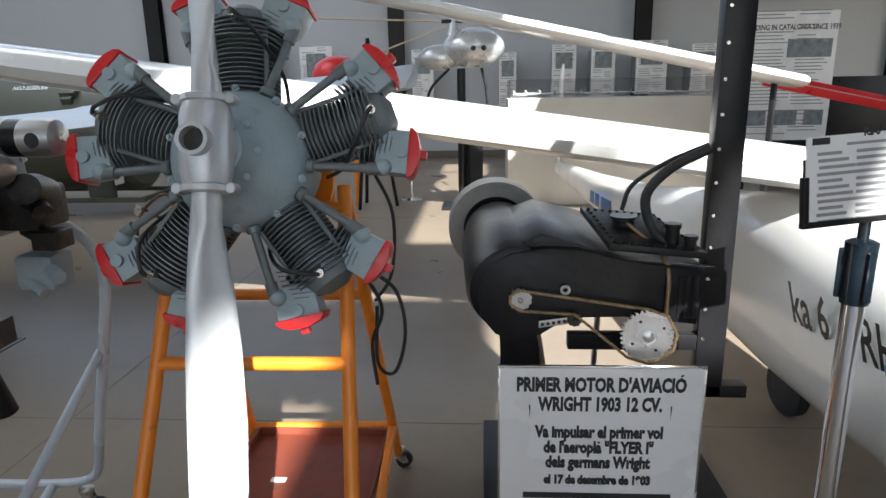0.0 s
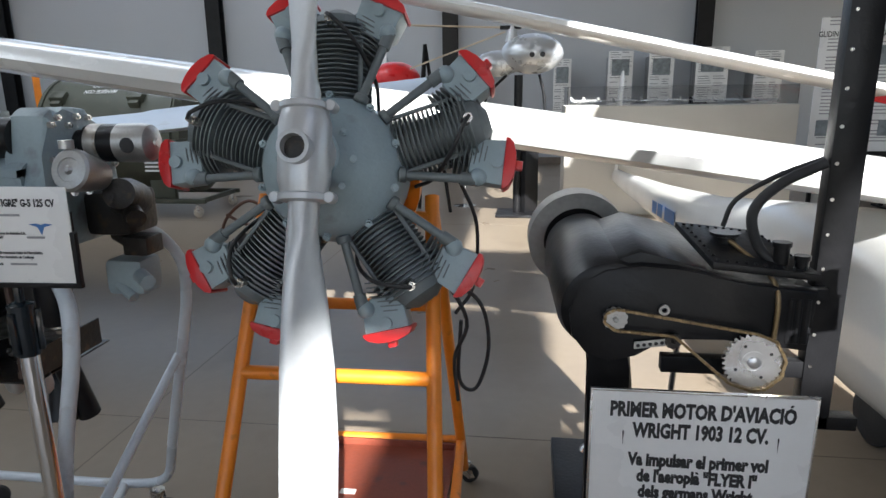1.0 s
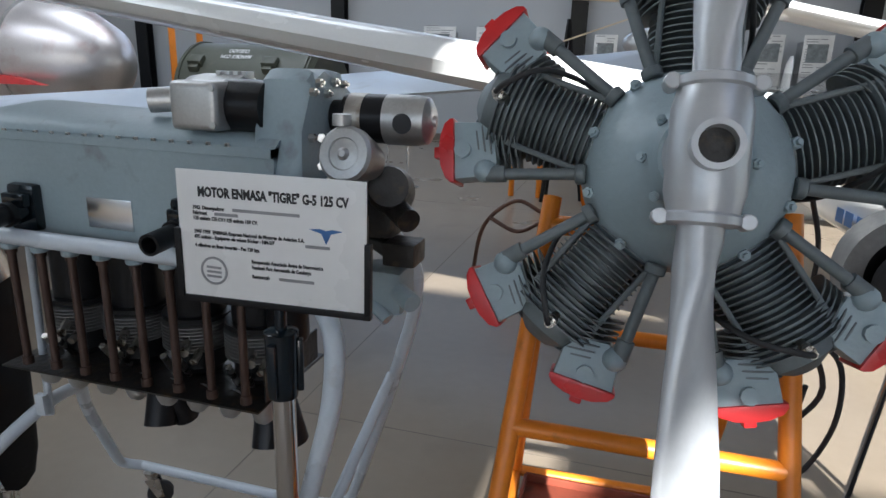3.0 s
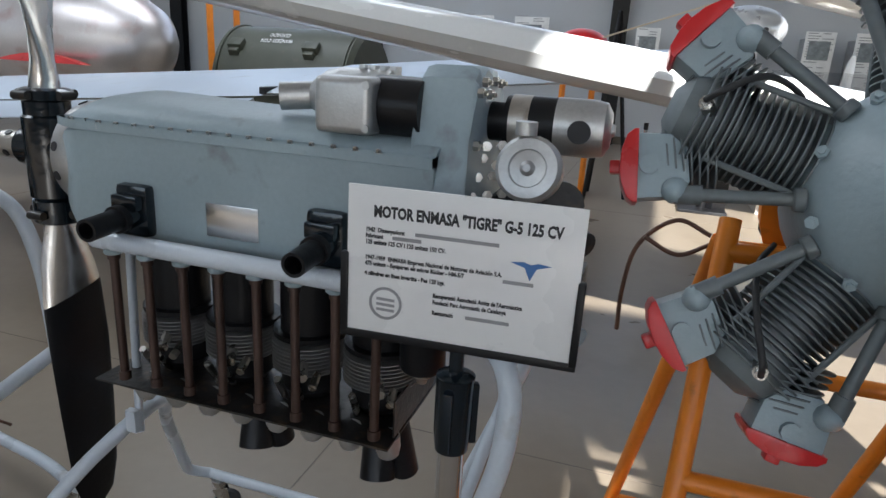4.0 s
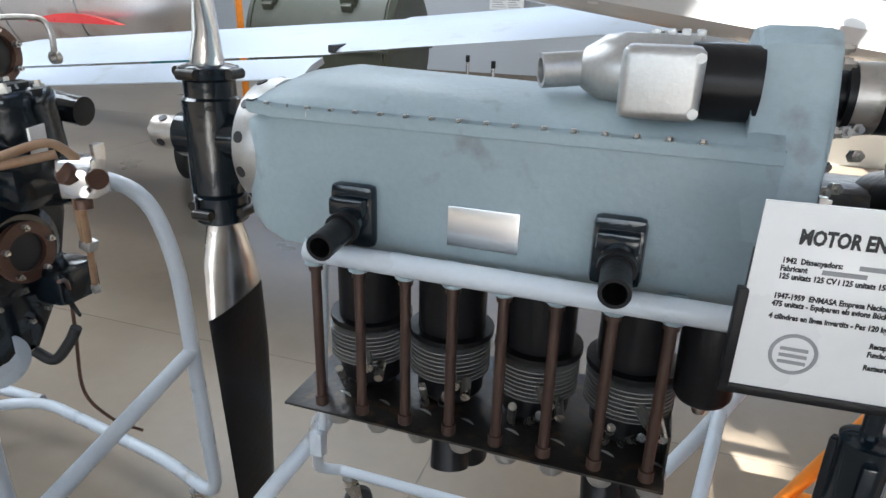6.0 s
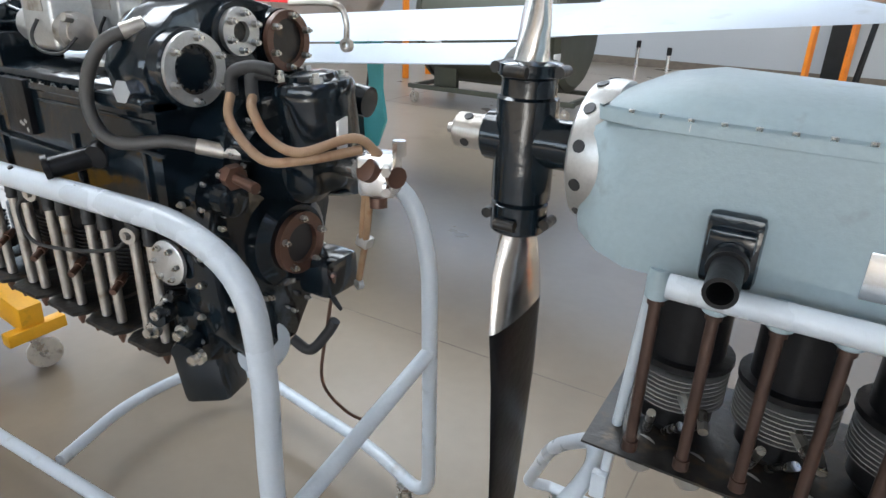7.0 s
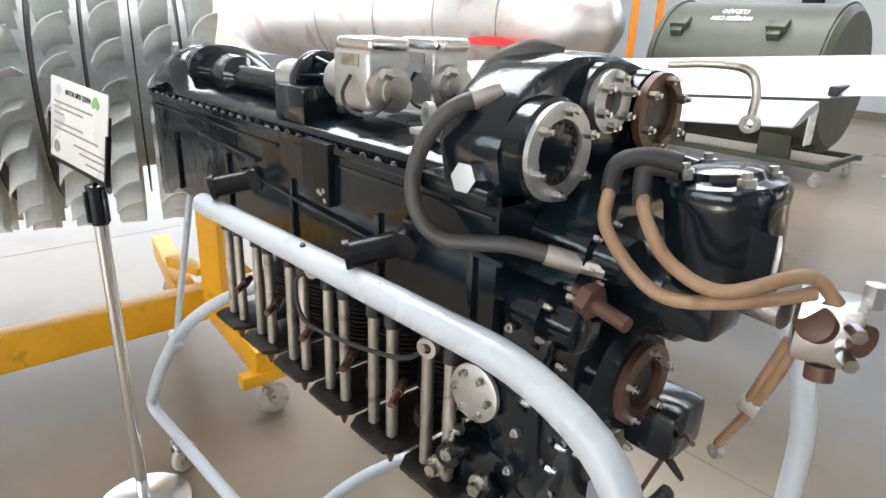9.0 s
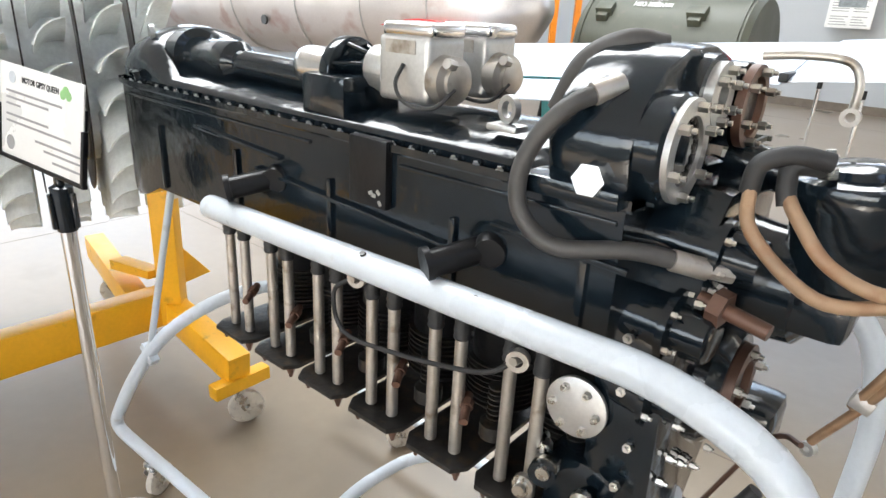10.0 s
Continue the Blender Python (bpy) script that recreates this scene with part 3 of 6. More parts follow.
case_loft(bm, [(-2.205, 0.08, 1.39, 1.5, 1.535), (-2.19, 0.105, 1.365, 1.525, 1.555), (-2.15, 0.13, 1.345, 1.545, 1.56), (-2.1, 0.148, 1.335, 1.552, 1.562), (-1.98, 0.156, 1.335, 1.554, 1.562), (-1.34, 0.156, 1.345, 1.55, 1.56)], wide=1.0)
crank = part("crankcase", at_y(bm, TY), GREY_PAINT, tigre, "smooth grey-blue crankcase")
bm = bmesh.new()
case_loft(bm, [(-2.185, 0.085, 1.55, 1.555, 1.565), (-2.16, 0.118, 1.555, 1.56, 1.59), (-2.1, 0.143, 1.556, 1.563, 1.618), (-2.03, 0.152, 1.556, 1.564, 1.63), (-1.75, 0.152, 1.556, 1.564, 1.62), (-1.34, 0.152, 1.552, 1.56, 1.602)], 12, wide=1.0)
part("top_cover", at_y(bm, TY), GREY_PAINT, tigre, "rounded grey top cover")
bm = bmesh.new()
case_loft(bm, [(-2.17, 0.128, 1.554, 1.557, 1.561), (-2.1, 0.16, 1.554, 1.557, 1.561), (-2.0, 0.166, 1.554, 1.557, 1.561), (-1.34, 0.166, 1.551, 1.554, 1.558)], wide=1.0)
part("seam_flange", at_y(bm, TY), GREY_PAINT, tigre)
nuts("seam_nut", [V(-2.12 + i * 0.0425, TY + s * (0.156 if i > 1 else 0.142), 1.561) for i in range(17) for s in (-1, 1)], (0, 0, 1), 0.0085, 0.01, STEEL, tigre)
for x in (-1.86, -1.53):
    bm = bmesh.new()
    lathe(bm, (x, 1.8, 0.96), (0.12, -0.35, -0.93), [(0, 0.034), (0.1, 0.038), (0.2, 0.042), (0.2, 0.036), (0.17, 0.034)], 20)
    part("exhaust_stub", bm, BLACK, tigre, "black exhaust stub")
# nose flange and propeller
bm = bmesh.new()
lathe(bm, (-2.16, TY, 1.475), (-1, 0, 0), [(0, 0.112), (0.004, 0.122), (0.03, 0.124), (0.058, 0.115), (0.066, 0.1), (0.072, 0.05), (0.09, 0.03)], 36)
nf = part("nose_flange", bm, CAST, tigre, "drilled bare metal nose flange")
for i in range(12):
    a = 2 * math.pi * (i + 0.5) / 12
    d = V(-0.25, math.cos(a), math.sin(a)).normalized()
    p = V(-2.2, TY + 0.1215 * math.cos(a), 1.475 + 0.1215 * math.sin(a))
    # Raised black disc: the shade inside a drilled hole, put into colour.
    bm = bmesh.new()
    lathe(bm, p - d * 0.003, d, [(0, 0.0105), (0.0045, 0.0105)], 14)
    part("flange_hole", bm, INK_AND_HOLES, nf)
PX = -2.342
bm = bmesh.new()
lathe(bm, (PX, TY, 1.3), (0, 0, 1), [(0, 0.05), (0.004, 0.054), (0.055, 0.054), (0.06, 0.048), (0.065, 0.056), (0.25, 0.056), (0.255, 0.05), (0.285, 0.05), (0.29, 0.057), (0.31, 0.057), (0.315, 0.046)], 28)
cyl(bm, (PX + 0.15, TY, 1.475), (PX, TY, 1.475), 0.045)
cyl(bm, (PX, TY, 1.475), (PX - 0.075, TY, 1.475), 0.05, 0.046, bev=0.004)
tprop = part("propeller_hub", bm, BLACK_GLOSS, tigre, "gloss black propeller hub")
bm = bmesh.new()
lathe(bm, (PX - 0.075, TY, 1.475), (-1, 0, 0), [(0, 0.034), (0.06, 0.034), (0.066, 0.028), (0.07, 0.012), (0.085, 0.01)], 16)
part("hub_nut", bm, DULL, tprop, "drilled hub nut")
# Black discs carry the shade of the nut's drilled holes as colour.
bm = bmesh.new()
for k in range(4):
    a = math.pi / 2 * k + 0.5
    c = V(PX - 0.11, TY + 0.0335 * math.cos(a), 1.475 + 0.0335 * math.sin(a))
    cyl(bm, c, c + V(0, 0.002 * math.cos(a), 0.002 * math.sin(a)), 0.009, n=10)
part("hub_hole", bm, INK_AND_HOLES, tprop)
for z in (1.6, 1.325):
    for s in (-1, 1):
        for p, d in ((V(PX, TY + s * 0.062, z), V(0.02, 0, 0)), (V(PX + s * 0.06, TY, z), V(0, 0.02, 0))):
            bm = bmesh.new()
            cyl(bm, p - d, p + d, 0.0105, n=10)
            part("clamp_bolt", bm, DARK_MET, tprop)


def t_blade(up):
    """(height from the shaft, width, thickness, twist)."""
    prof = [(0.13, 0.07, 0.07, 0), (0.16, 0.068, 0.06, 25), (0.2, 0.082, 0.05, 40), (0.27, 0.115, 0.038, 30), (0.36, 0.14, 0.03, 20), (0.5, 0.158, 0.024, 10), (0.68, 0.158, 0.019, 4), (0.88, 0.145, 0.014, 0), (0.96, 0.1, 0.009, 0), (0.985, 0.03, 0.004, 0)]
    loops = []
    for h, w, th, tw in prof:
        ring = []
        for i in range(18):
            a = 2 * math.pi * i / 18
            u, v = math.cos(a) * w / 2, math.sin(a) * th / 2
            t = radians(tw)
            ring.append(V(PX + min(0.02, 0.05 * max(0, h - 0.15)) + (u * math.sin(t) + v * math.cos(t)) * (-1 if up else 1), TY + u * math.cos(t) - v * math.sin(t), 1.475 + h * (1 if up else -1) + (0.4 * u if 0.35 < h < 0.4 else 0)))
        loops.append(ring)
    return loops


bm = bmesh.new()
rings(bm, t_blade(True))
part("blade", bm, ALU, tprop, "polished metal propeller blade")
lo = t_blade(False)
bm = bmesh.new()
rings(bm, lo[:5])
part("blade_root", bm, ALU, tprop, "polished metal blade root")
bm = bmesh.new()
rings(bm, lo[4:])
part("blade_face", bm, BLACK, tprop, "matt black blade face")

# side rail, mounting stubs, plate
bm = bmesh.new()
pipe(bm, [(-2.02, 1.53, 1.354), (-1.25, 1.53, 1.35), (-1.13, 1.45, 1.29), (-1.13, 1.43, 1.14), (-1.2, 1.44, 0.89), (-1.32, 1.51, 0.45), (-1.42, 1.6, 0.17)], 0.019, 0.14)
TST = thing("tube_stand", (-1.8, 1.9, 0), "pale grey bent-tube engine stand on casters", "engine stand")
part("side_tube", bm, GREY_TUBE, TST)
bm = bmesh.new()
pipe(bm, [(-2.05, 1.93, 1.365), (-1.4, 1.95, 1.36), (-1.26, 2.0, 1.36), (-1.16, 2.02, 1.24), (-1.17, 2.03, 1.1), (-1.27, 2.1, 0.8), (-1.4, 2.2, 0.45), (-1.5, 2.3, 0.19), (-1.75, 2.3, 0.17), (-2.4, 2.3, 0.17)], 0.0185, 0.12)
part("side_tube", bm, GREY_TUBE, TST)
bm = bmesh.new()
cyl(bm, (-1.255, 2.08, 0.87), (-1.36, 1.52, 0.38), 0.016, n=12)
part("cross_tube", bm, GREY_TUBE, TST)
bm = bmesh.new()
pipe(bm, [(-2.4, 2.3, 0.17), (-2.46, 2.25, 0.2), (-2.3, 1.98, 0.62), (-2.16, 1.84, 0.8), (-2.12, 1.7, 0.83), (-2.2, 1.56, 0.72), (-2.35, 1.42, 0.45), (-2.42, 1.3, 0.17)], 0.0185, 0.12)
part("hoop_tube", bm, GREY_TUBE, TST)
bm = bmesh.new()
pipe(bm, [(-1.42, 1.6, 0.17), (-1.5, 1.62, 0.17), (-1.7, 2.3, 0.17)], 0.0185, 0.1)
part("base_tube", bm, GREY_TUBE, TST)
bm = bmesh.new()
cyl(bm, (-2.1, 1.68, 0.8), (-2.06, 1.66, 1.36), 0.01, n=10)
box(bm, (-2.1, 1.66, 0.84), (0.03, 0.02, 0.06), None, 0.004)
part("brace_rod", bm, GREY_TUBE, TST)
for x, y in ((-2.36, 2.3), (-1.56, 2.3), (-1.42, 1.6), (-2.42, 1.3)):
    caster(TST, x, y, 0.155, 0.05, 0.6, BLACK_RUB)
for x in (-1.955, -1.535):
    bm = bmesh.new()
    box(bm, (x + 0.005, 1.525, 1.41), (0.075, 0.03, 0.105), None, 0.012)
    box(bm, (x + 0.005, 1.505, 1.43), (0.06, 0.03, 0.03), None, 0.006)
    cyl(bm, (x + 0.005, 1.53, 1.405), (x + 0.008, 1.48, 1.403), 0.026)
    part("mount_pad", bm, BLACK_GLOSS, tigre, "black engine mount")
    bm = bmesh.new()
    ringtube(bm, (x + 0.008, 1.49, 1.403), (x + 0.013, 1.393, 1.399), 0.0215, 0.016, 20)
    ringtube(bm, (x + 0.008, 1.48, 1.403), (x + 0.009, 1.465, 1.402), 0.027, 0.015, 20)
    part("mount_stub", bm, BLACK, tigre, "black tubular mounting stub")
bm = bmesh.new()
box(bm, (-1.735, 1.533, 1.41), (0.115, 0.004, 0.066), None, 0.0015)
part("data_plate", bm, ALU, tigre, "blank metal data plate")
# cylinders, rods and pan
TX = [-2.0 + 0.172 * i for i in range(4)]
for x in TX:
    bm = bmesh.new()
    lathe(bm, (x, TY, 1.0), (0, 0, 1), [(0, 0.05), (0.02, 0.066), (0.05, 0.066), (0.34, 0.066)], 24)
    lathe(bm, (x, TY, 1.14), (0, 0, 1), [(0, 0.066), (0.001, 0.083), (0.012, 0.083), (0.013, 0.066)], 24)
    c = part("cylinder", bm, BLACK, tigre, "black cylinder")
    for i in range(8):
        bm = bmesh.new()
        lathe(bm, (x, TY - 0.01, 1.07 + i * 0.0085), (0, 0, 1), [(0, 0.06), (0.001, 0.08), (0.003, 0.08), (0.004, 0.06)], 24)
        part("fin", bm, IRON, c)
    bm = bmesh.new()
    cyl(bm, (x + 0.02, TY - 0.075, 1.1), (x + 0.045, TY - 0.12, 1.09), 0.011, n=8)
    cyl(bm, (x + 0.055, TY - 0.075, 1.08), (x + 0.065, TY - 0.115, 1.07), 0.009, n=8)
    part("spark_plug", bm, STEEL, c)
    for dx in (-0.04, 0.045):
        bm = bmesh.new()
        cyl(bm, (x + dx, 1.545, 1.015), (x + dx, 1.545, 1.315), 0.0095, n=12)
        cyl(bm, (x + dx, 1.545, 1.29), (x + dx, 1.545, 1.305), 0.013, n=12)
        cyl(bm, (x + dx, 1.545, 1.01), (x + dx, 1.545, 1.03), 0.013, n=12)
        part("pushrod_tube", bm, COPPER, tigre, "brown pushrod tube")
        bm = bmesh.new()
        lathe(bm, (x + dx, 1.545, 1.3), (0, 0, 1), [(0, 0.015), (0.003, 0.019), (0.035, 0.019), (0.05, 0.016)], 14)
        part("tappet_guide", bm, GREY_PAINT, tigre)
        bm = bmesh.new()
        lathe(bm, (x + dx + 0.01, 1.59, 0.992), (0.05, 0.12, -1), [(0, 0.026), (0.03, 0.026), (0.045, 0.022), (0.056, 0.01)], 16)
        part("rocker_cup", bm, CAST, tigre, "small domed metal cup")
    bm = bmesh.new()
    cyl(bm, (x, TY - 0.05, 1.0), (x + 0.03, TY - 0.12, 1.07), 0.008, n=8)
    cyl(bm, (x - 0.03, TY - 0.06, 1.0), (x - 0.02, TY - 0.11, 1.07), 0.008, n=8)
    part("stud", bm, STEEL, tigre)
bm = bmesh.new()
box(bm, (-1.765, 1.7, 0.992), (0.715, 0.32, 0.005), None, 0.001)
for c, s in (((-1.41, 1.7, 1.04), (0.004, 0.25, 0.08)),):
    box(bm, c, s)
part("baffle_pan", bm, DARK_MET, tigre, "dark sheet-metal baffle")
for x in (-1.83, -1.49):
    bm = bmesh.new()
    ringtube(bm, (x, TY + 0.05, 1.0), (x + 0.03, TY + 0.1, 0.77), 0.034, 0.029)
    part("exhaust_stub", bm, BLACK, tigre, "black exhaust stub")
bm = bmesh.new()
lathe(bm, (-1.375, 1.62, 1.34), (0.02, 0, -1), [(0, 0.04), (0.02, 0.046), (0.19, 0.046), (0.2, 0.04)], 20)
part("oil_filter", bm, BLACK, tigre, "black oil filter")
bm = bmesh.new()
lathe(bm, (-1.371, 1.62, 1.14), (0, 0, -1), [(0, 0.025), (0.01, 0.025), (0.02, 0.012), (0.03, 0.01)], 16)
part("filter_nut", bm, STEEL, tigre)
# gear case at the rear with starter, generator and magneto
bm = bmesh.new()
gc = [(-0.15, 1.36), (-0.16, 1.5), (-0.12, 1.6), (-0.11, 1.7), (-0.08, 1.72), (-0.04, 1.695), (0.0, 1.72), (0.05, 1.715), (0.075, 1.66), (0.15, 1.56), (0.16, 1.45), (0.15, 1.36)]
prism(bm, gc, (-1.42, TY, 0), (0, 1, 0), (0, 0, 1), (0.1, 0, 0), 0.018)
part("gear_case", bm, GREY_PAINT, tigre, "grey timing gear case")
nuts("case_bolt", [V(-1.32, TY + y * 0.88, 1.54 + (z - 1.54) * 0.86) for y, z in gc[1:-1]], (1, 0, 0), 0.009, 0.01, STEEL, tigre)
bm = bmesh.new()
lathe(bm, (-1.42, 1.6, 1.645), (-1, 0, 0), [(0, 0.05), (0.03, 0.052), (0.09, 0.052), (0.095, 0.047)], 24)
st = part("starter_motor", bm, BLACK, tigre, "black starter body")
bm = bmesh.new()
box(bm, (-1.545, 1.56, 1.645), (0.105, 0.075, 0.095), None, 0.014, 3)
for z in (1.61, 1.68):
    cyl(bm, (-1.5, 1.525, z), (-1.5, 1.52, z), 0.007, n=8)
part("starter_box", bm, CAST, tigre, "ribbed cast metal box")
bm = bmesh.new()
lathe(bm, (-1.5, 1.65, 1.65), (-1, 0, 0), [(0, 0.055), (0.1, 0.055), (0.13, 0.05), (0.15, 0.036), (0.16, 0.03)], 24)
for a in range(4):
    box(bm, (-1.56 + 0.02 * a, 1.65, 1.705), (0.012, 0.03, 0.012), None, 0.002)
part("magneto", bm, CAST, tigre, "dull cast magneto body")
bm = bmesh.new()
ringtube(bm, (-1.655, 1.65, 1.65), (-1.72, 1.62, 1.645), 0.026, 0.019)
part("magneto_outlet", bm, CAST, tigre)
bm = bmesh.new()
lathe(bm, (-1.32, 1.7, 1.625), (1, 0, 0), [(0, 0.035), (0.03, 0.035), (0.03, 0.048), (0.06, 0.05), (0.13, 0.05)], 24)
part("generator", bm, BLACK, tigre, "black generator body")
bm = bmesh.new()
lathe(bm, (-1.2, 1.7, 1.625), (1, 0, 0), [(0, 0.051), (0.06, 0.051), (0.085, 0.047), (0.095, 0.03), (0.096, 0.012), (0.102, 0.01)], 26)
gen = part("generator_cap", bm, CAST, tigre, "bare metal generator end")
# Flat black disc painted as the shaded mouth of the port.
bm = bmesh.new()
lathe(bm, (-1.155, 1.652, 1.622), (0, -1, 0), [(0, 0.02), (0.003, 0.02)], 18)
part("generator_port", bm, INK_AND_HOLES, gen)
bm = bmesh.new()
lathe(bm, (-1.28, 1.7, 1.625), (1, 0, 0), [(0, 0.0508), (0.035, 0.0508)], 26)
part("rating_plate", bm, DULL, tigre, "worn metal rating plate")
bm = bmesh.new()
d = V(-0.05, -0.95, 0.25).normalized()
lathe(bm, V(-1.205, 1.6, 1.505), d, [(0, 0.036), (0.04, 0.045), (0.075, 0.05), (0.08, 0.052), (0.1, 0.052), (0.106, 0.046), (0.107, 0.03), (0.104, 0.028), (0.106, 0.012), (0.112, 0.006)], 28)
cyl(bm, (-1.22, 1.515, 1.58), (-1.22, 1.515, 1.6), 0.017)
part("fuel_pump", bm, CAST, tigre, "round polished pump cover")
bm = bmesh.new()
lathe(bm, V(-1.2, 1.72, 1.47), V(0.3, -1, 0.3), [(0, 0.05), (0.06, 0.05), (0.12, 0.04)], 20)
box(bm, (-1.24, 1.72, 1.44), (0.13, 0.14, 0.12), None, 0.02)
cyl(bm, (-1.18, 1.66, 1.46), (-1.12, 1.6, 1.44), 0.024)
box(bm, (-1.15, 1.66, 1.36), (0.07, 0.08, 0.05), None, 0.008)
cyl(bm, (-1.25, 1.7, 1.38), (-1.16, 1.68, 1.34), 0.022)
part("carburettor", bm, DARK_MET, tigre, "oily dark carburettor and fittings")
bm = bmesh.new()
box(bm, (-1.2, 1.68, 1.27), (0.11, 0.1, 0.1), None, 0.02)
cyl(bm, (-1.15, 1.63, 1.28), (-1.11, 1.6, 1.27), 0.02)
cyl(bm, (-1.22, 1.64, 1.25), (-1.17, 1.62, 1.22), 0.014)
part("pump_body", bm, GREY_PAINT, tigre)
nuts("fitting", [V(-1.29 + 0.02 * (i % 3), 1.6 + 0.03 * (i // 3), 1.5 + 0.03 * ((i * 7) % 4)) for i in range(9)], (0.4, -1, 0.2), 0.009, 0.012, STEEL, tigre)
for ob in tigre.children:
    n = ob.name.split(".")[0]
    if n in ("gear_case", "case_bolt", "starter_motor", "starter_box", "magneto", "magneto_outlet", "generator", "generator_cap", "rating_plate", "fuel_pump", "carburettor", "pump_body"):
        ob.location.x += 0.04 if n.startswith(("starter", "magneto")) else 0.032
    if n == "fuel_pump":
        ob.location.z += 0.045
tigre.location, tigre.scale = V(-1.797, 1.745, 0.939), (1.03, 1.03, 1.03)


# ---------- sign stands ----------
def sign_stand(place, yaw, card_w, card_h, card_z, tilt, roll, label):
    """A chrome post on a round base, with a black clamp and a framed white card."""
    th = thing("sign_stand", (place[0], place[1], 0), label, "sign stand", "sign stands")
    x, y = place
    bm = bmesh.new()
    lathe(bm, (x, y, 0), (0, 0, 1), [(0, 0.165), (0.006, 0.165), (0.012, 0.15), (0.022, 0.06), (0.03, 0.03)], 32)
    part("base", bm, ALU, th, "round dull metal base")
    bm = bmesh.new()
    top = card_z - card_h / 2 - 0.05
    cyl(bm, (x, y, 0.02), (x, y, top - 0.06), 0.021, n=20)
    part("post", bm, CHROME, th, "chrome post")
    bm = bmesh.new()
    lathe(bm, (x, y, top - 0.13), (0, 0, 1), [(0, 0.026), (0.02, 0.028), (0.1, 0.029), (0.125, 0.03), (0.13, 0.02)], 20)
    for k in range(3):
        a = yaw + k * 2.1 + 0.4
        box(bm, (x + 0.031 * math.cos(a), y + 0.031 * math.sin(a), top - 0.07), (0.012, 0.016, 0.1), Matrix.Rotation(a, 4, "Z"), 0.003)
    cyl(bm, (x, y, top), (x, y, top + 0.05), 0.011, n=12)
    part("clamp", bm, BLACK_GLOSS, th, "black plastic belt head")
    r = Matrix.Rotation(yaw, 4, "Z") @ Matrix.Rotation(radians(-tilt), 4, "X") @ Matrix.Rotation(radians(roll), 4, "Y")
    c = V(x, y - 0.02, card_z)
    u, v, w = r @ V(1, 0, 0), r @ V(0, 0, 1), r @ V(0, -1, 0)
    bm = bmesh.new()
    box(bm, c, (card_w, 0.004, card_h), r, 0.001)
    part("card", bm, SIGN_WHITE, th, "white printed card")
    bm = bmesh.new()
    hw, hh = card_w / 2, card_h / 2
    box(bm, c - v * (hh + 0.002) - w * 0.002, (card_w + 0.016, 0.014, 0.012), r, 0.002)
    for s in (-1, 1):
        box(bm, c + u * s * (hw + 0.003) - v * hh * 0.45, (0.011, 0.014, card_h * 0.55), r, 0.002)
    box(bm, c - v * (hh * 0.2) - w * 0.006, (card_w, 0.006, card_h * 0.7), r)
    part("holder", bm, BLACK, th, "black plastic card holder")
    return th, c + w * 0.0026, u, v, hw, hh
th, c, u, v, hw, hh = sign_stand((-1.207, 1.39), radians(4), 0.331, 0.222, 1.457, 0, 0.4, "chrome sign stand with a white card beside the grey engine")
text(th, "MOTOR ENMASA \"TIGRE\" G-5 125 CV", c + v * 0.068 + u * 0.005, u, v, 0.0225, INK_AND_HOLES, 0.7, 0.0009)
for words, a, b, size, st in (("1942  Dissenyadors:", -0.138, 0.0455, 0.0088, 0.8), ("Fabricant", -0.138, 0.0365, 0.0088, 0.8), ("125 unitats 125 CV i 125 unitats 150 CV.", -0.138, 0.0275, 0.0088, 0.8),
                              ("1947-1959  ENMASA Empresa Nacional de Motores de Aviación S.A.", -0.138, 0.0045, 0.0088, 0.8), ("475 unitats - Equiparen els avions Bücker - HM-5/7", -0.138, -0.0045, 0.0088, 0.8),
                              ("4 cilindres en línea invertits - Pes 120 kgs.", -0.138, -0.0195, 0.0088, 0.8), ("Recuperació Associació Amics de l'Aeronàutica", -0.035, -0.04, 0.0088, 0.75),
                              ("Fundació Parc Aeronàutic de Catalunya", -0.035, -0.05, 0.0088, 0.75), ("Restauració", -0.035, -0.066, 0.0088, 0.75)):
    text(th, words, c + u * a + v * b, u, v, size, INK_AND_HOLES, st, 0.0003, centre=False)
bars(th, [(-0.065, 0.0458, 0.118, 0.005), (-0.098, 0.0368, 0.042, 0.005), (0.062, -0.0042, 0.042, 0.005), (0.014, -0.0658, 0.062, 0.005)], c, u, v, INK_GREY)
w = u.cross(v)
bm = bmesh.new()
ringtube(bm, c - u * 0.105 - v * 0.06, c - u * 0.105 - v * 0.06 + w * 0.0006, 0.025, 0.021, 24)
for k in range(3):
    box(bm, c - u * 0.105 - v * (0.054 + 0.008 * k) + w * 0.0003, (0.028, 0.0006, 0.004))
part("emblem", bm, INK_GREY, th, "round grey emblem")
bm = bmesh.new()
prism(bm, [(-0.028, 0.01), (-0.008, 0.004), (0, -0.014), (0.008, 0.004), (0.028, 0.01), (0.01, 0.012), (0, 0.009), (-0.01, 0.012)], c + u * 0.098 + v * 0.018, u, v, w * 0.0006)
part("emblem", bm, BLUE, th, "winged blue emblem")

# ---------- six-cylinder inverted engine, black, on a pale grey tube stand ----------
GY = 1.63
queen = thing("inline_engine", (-3.8, GY, 0.93), "gloss black inverted six-cylinder engine with bare metal pushrod tubes", "aircraft engine")
bm = bmesh.new()
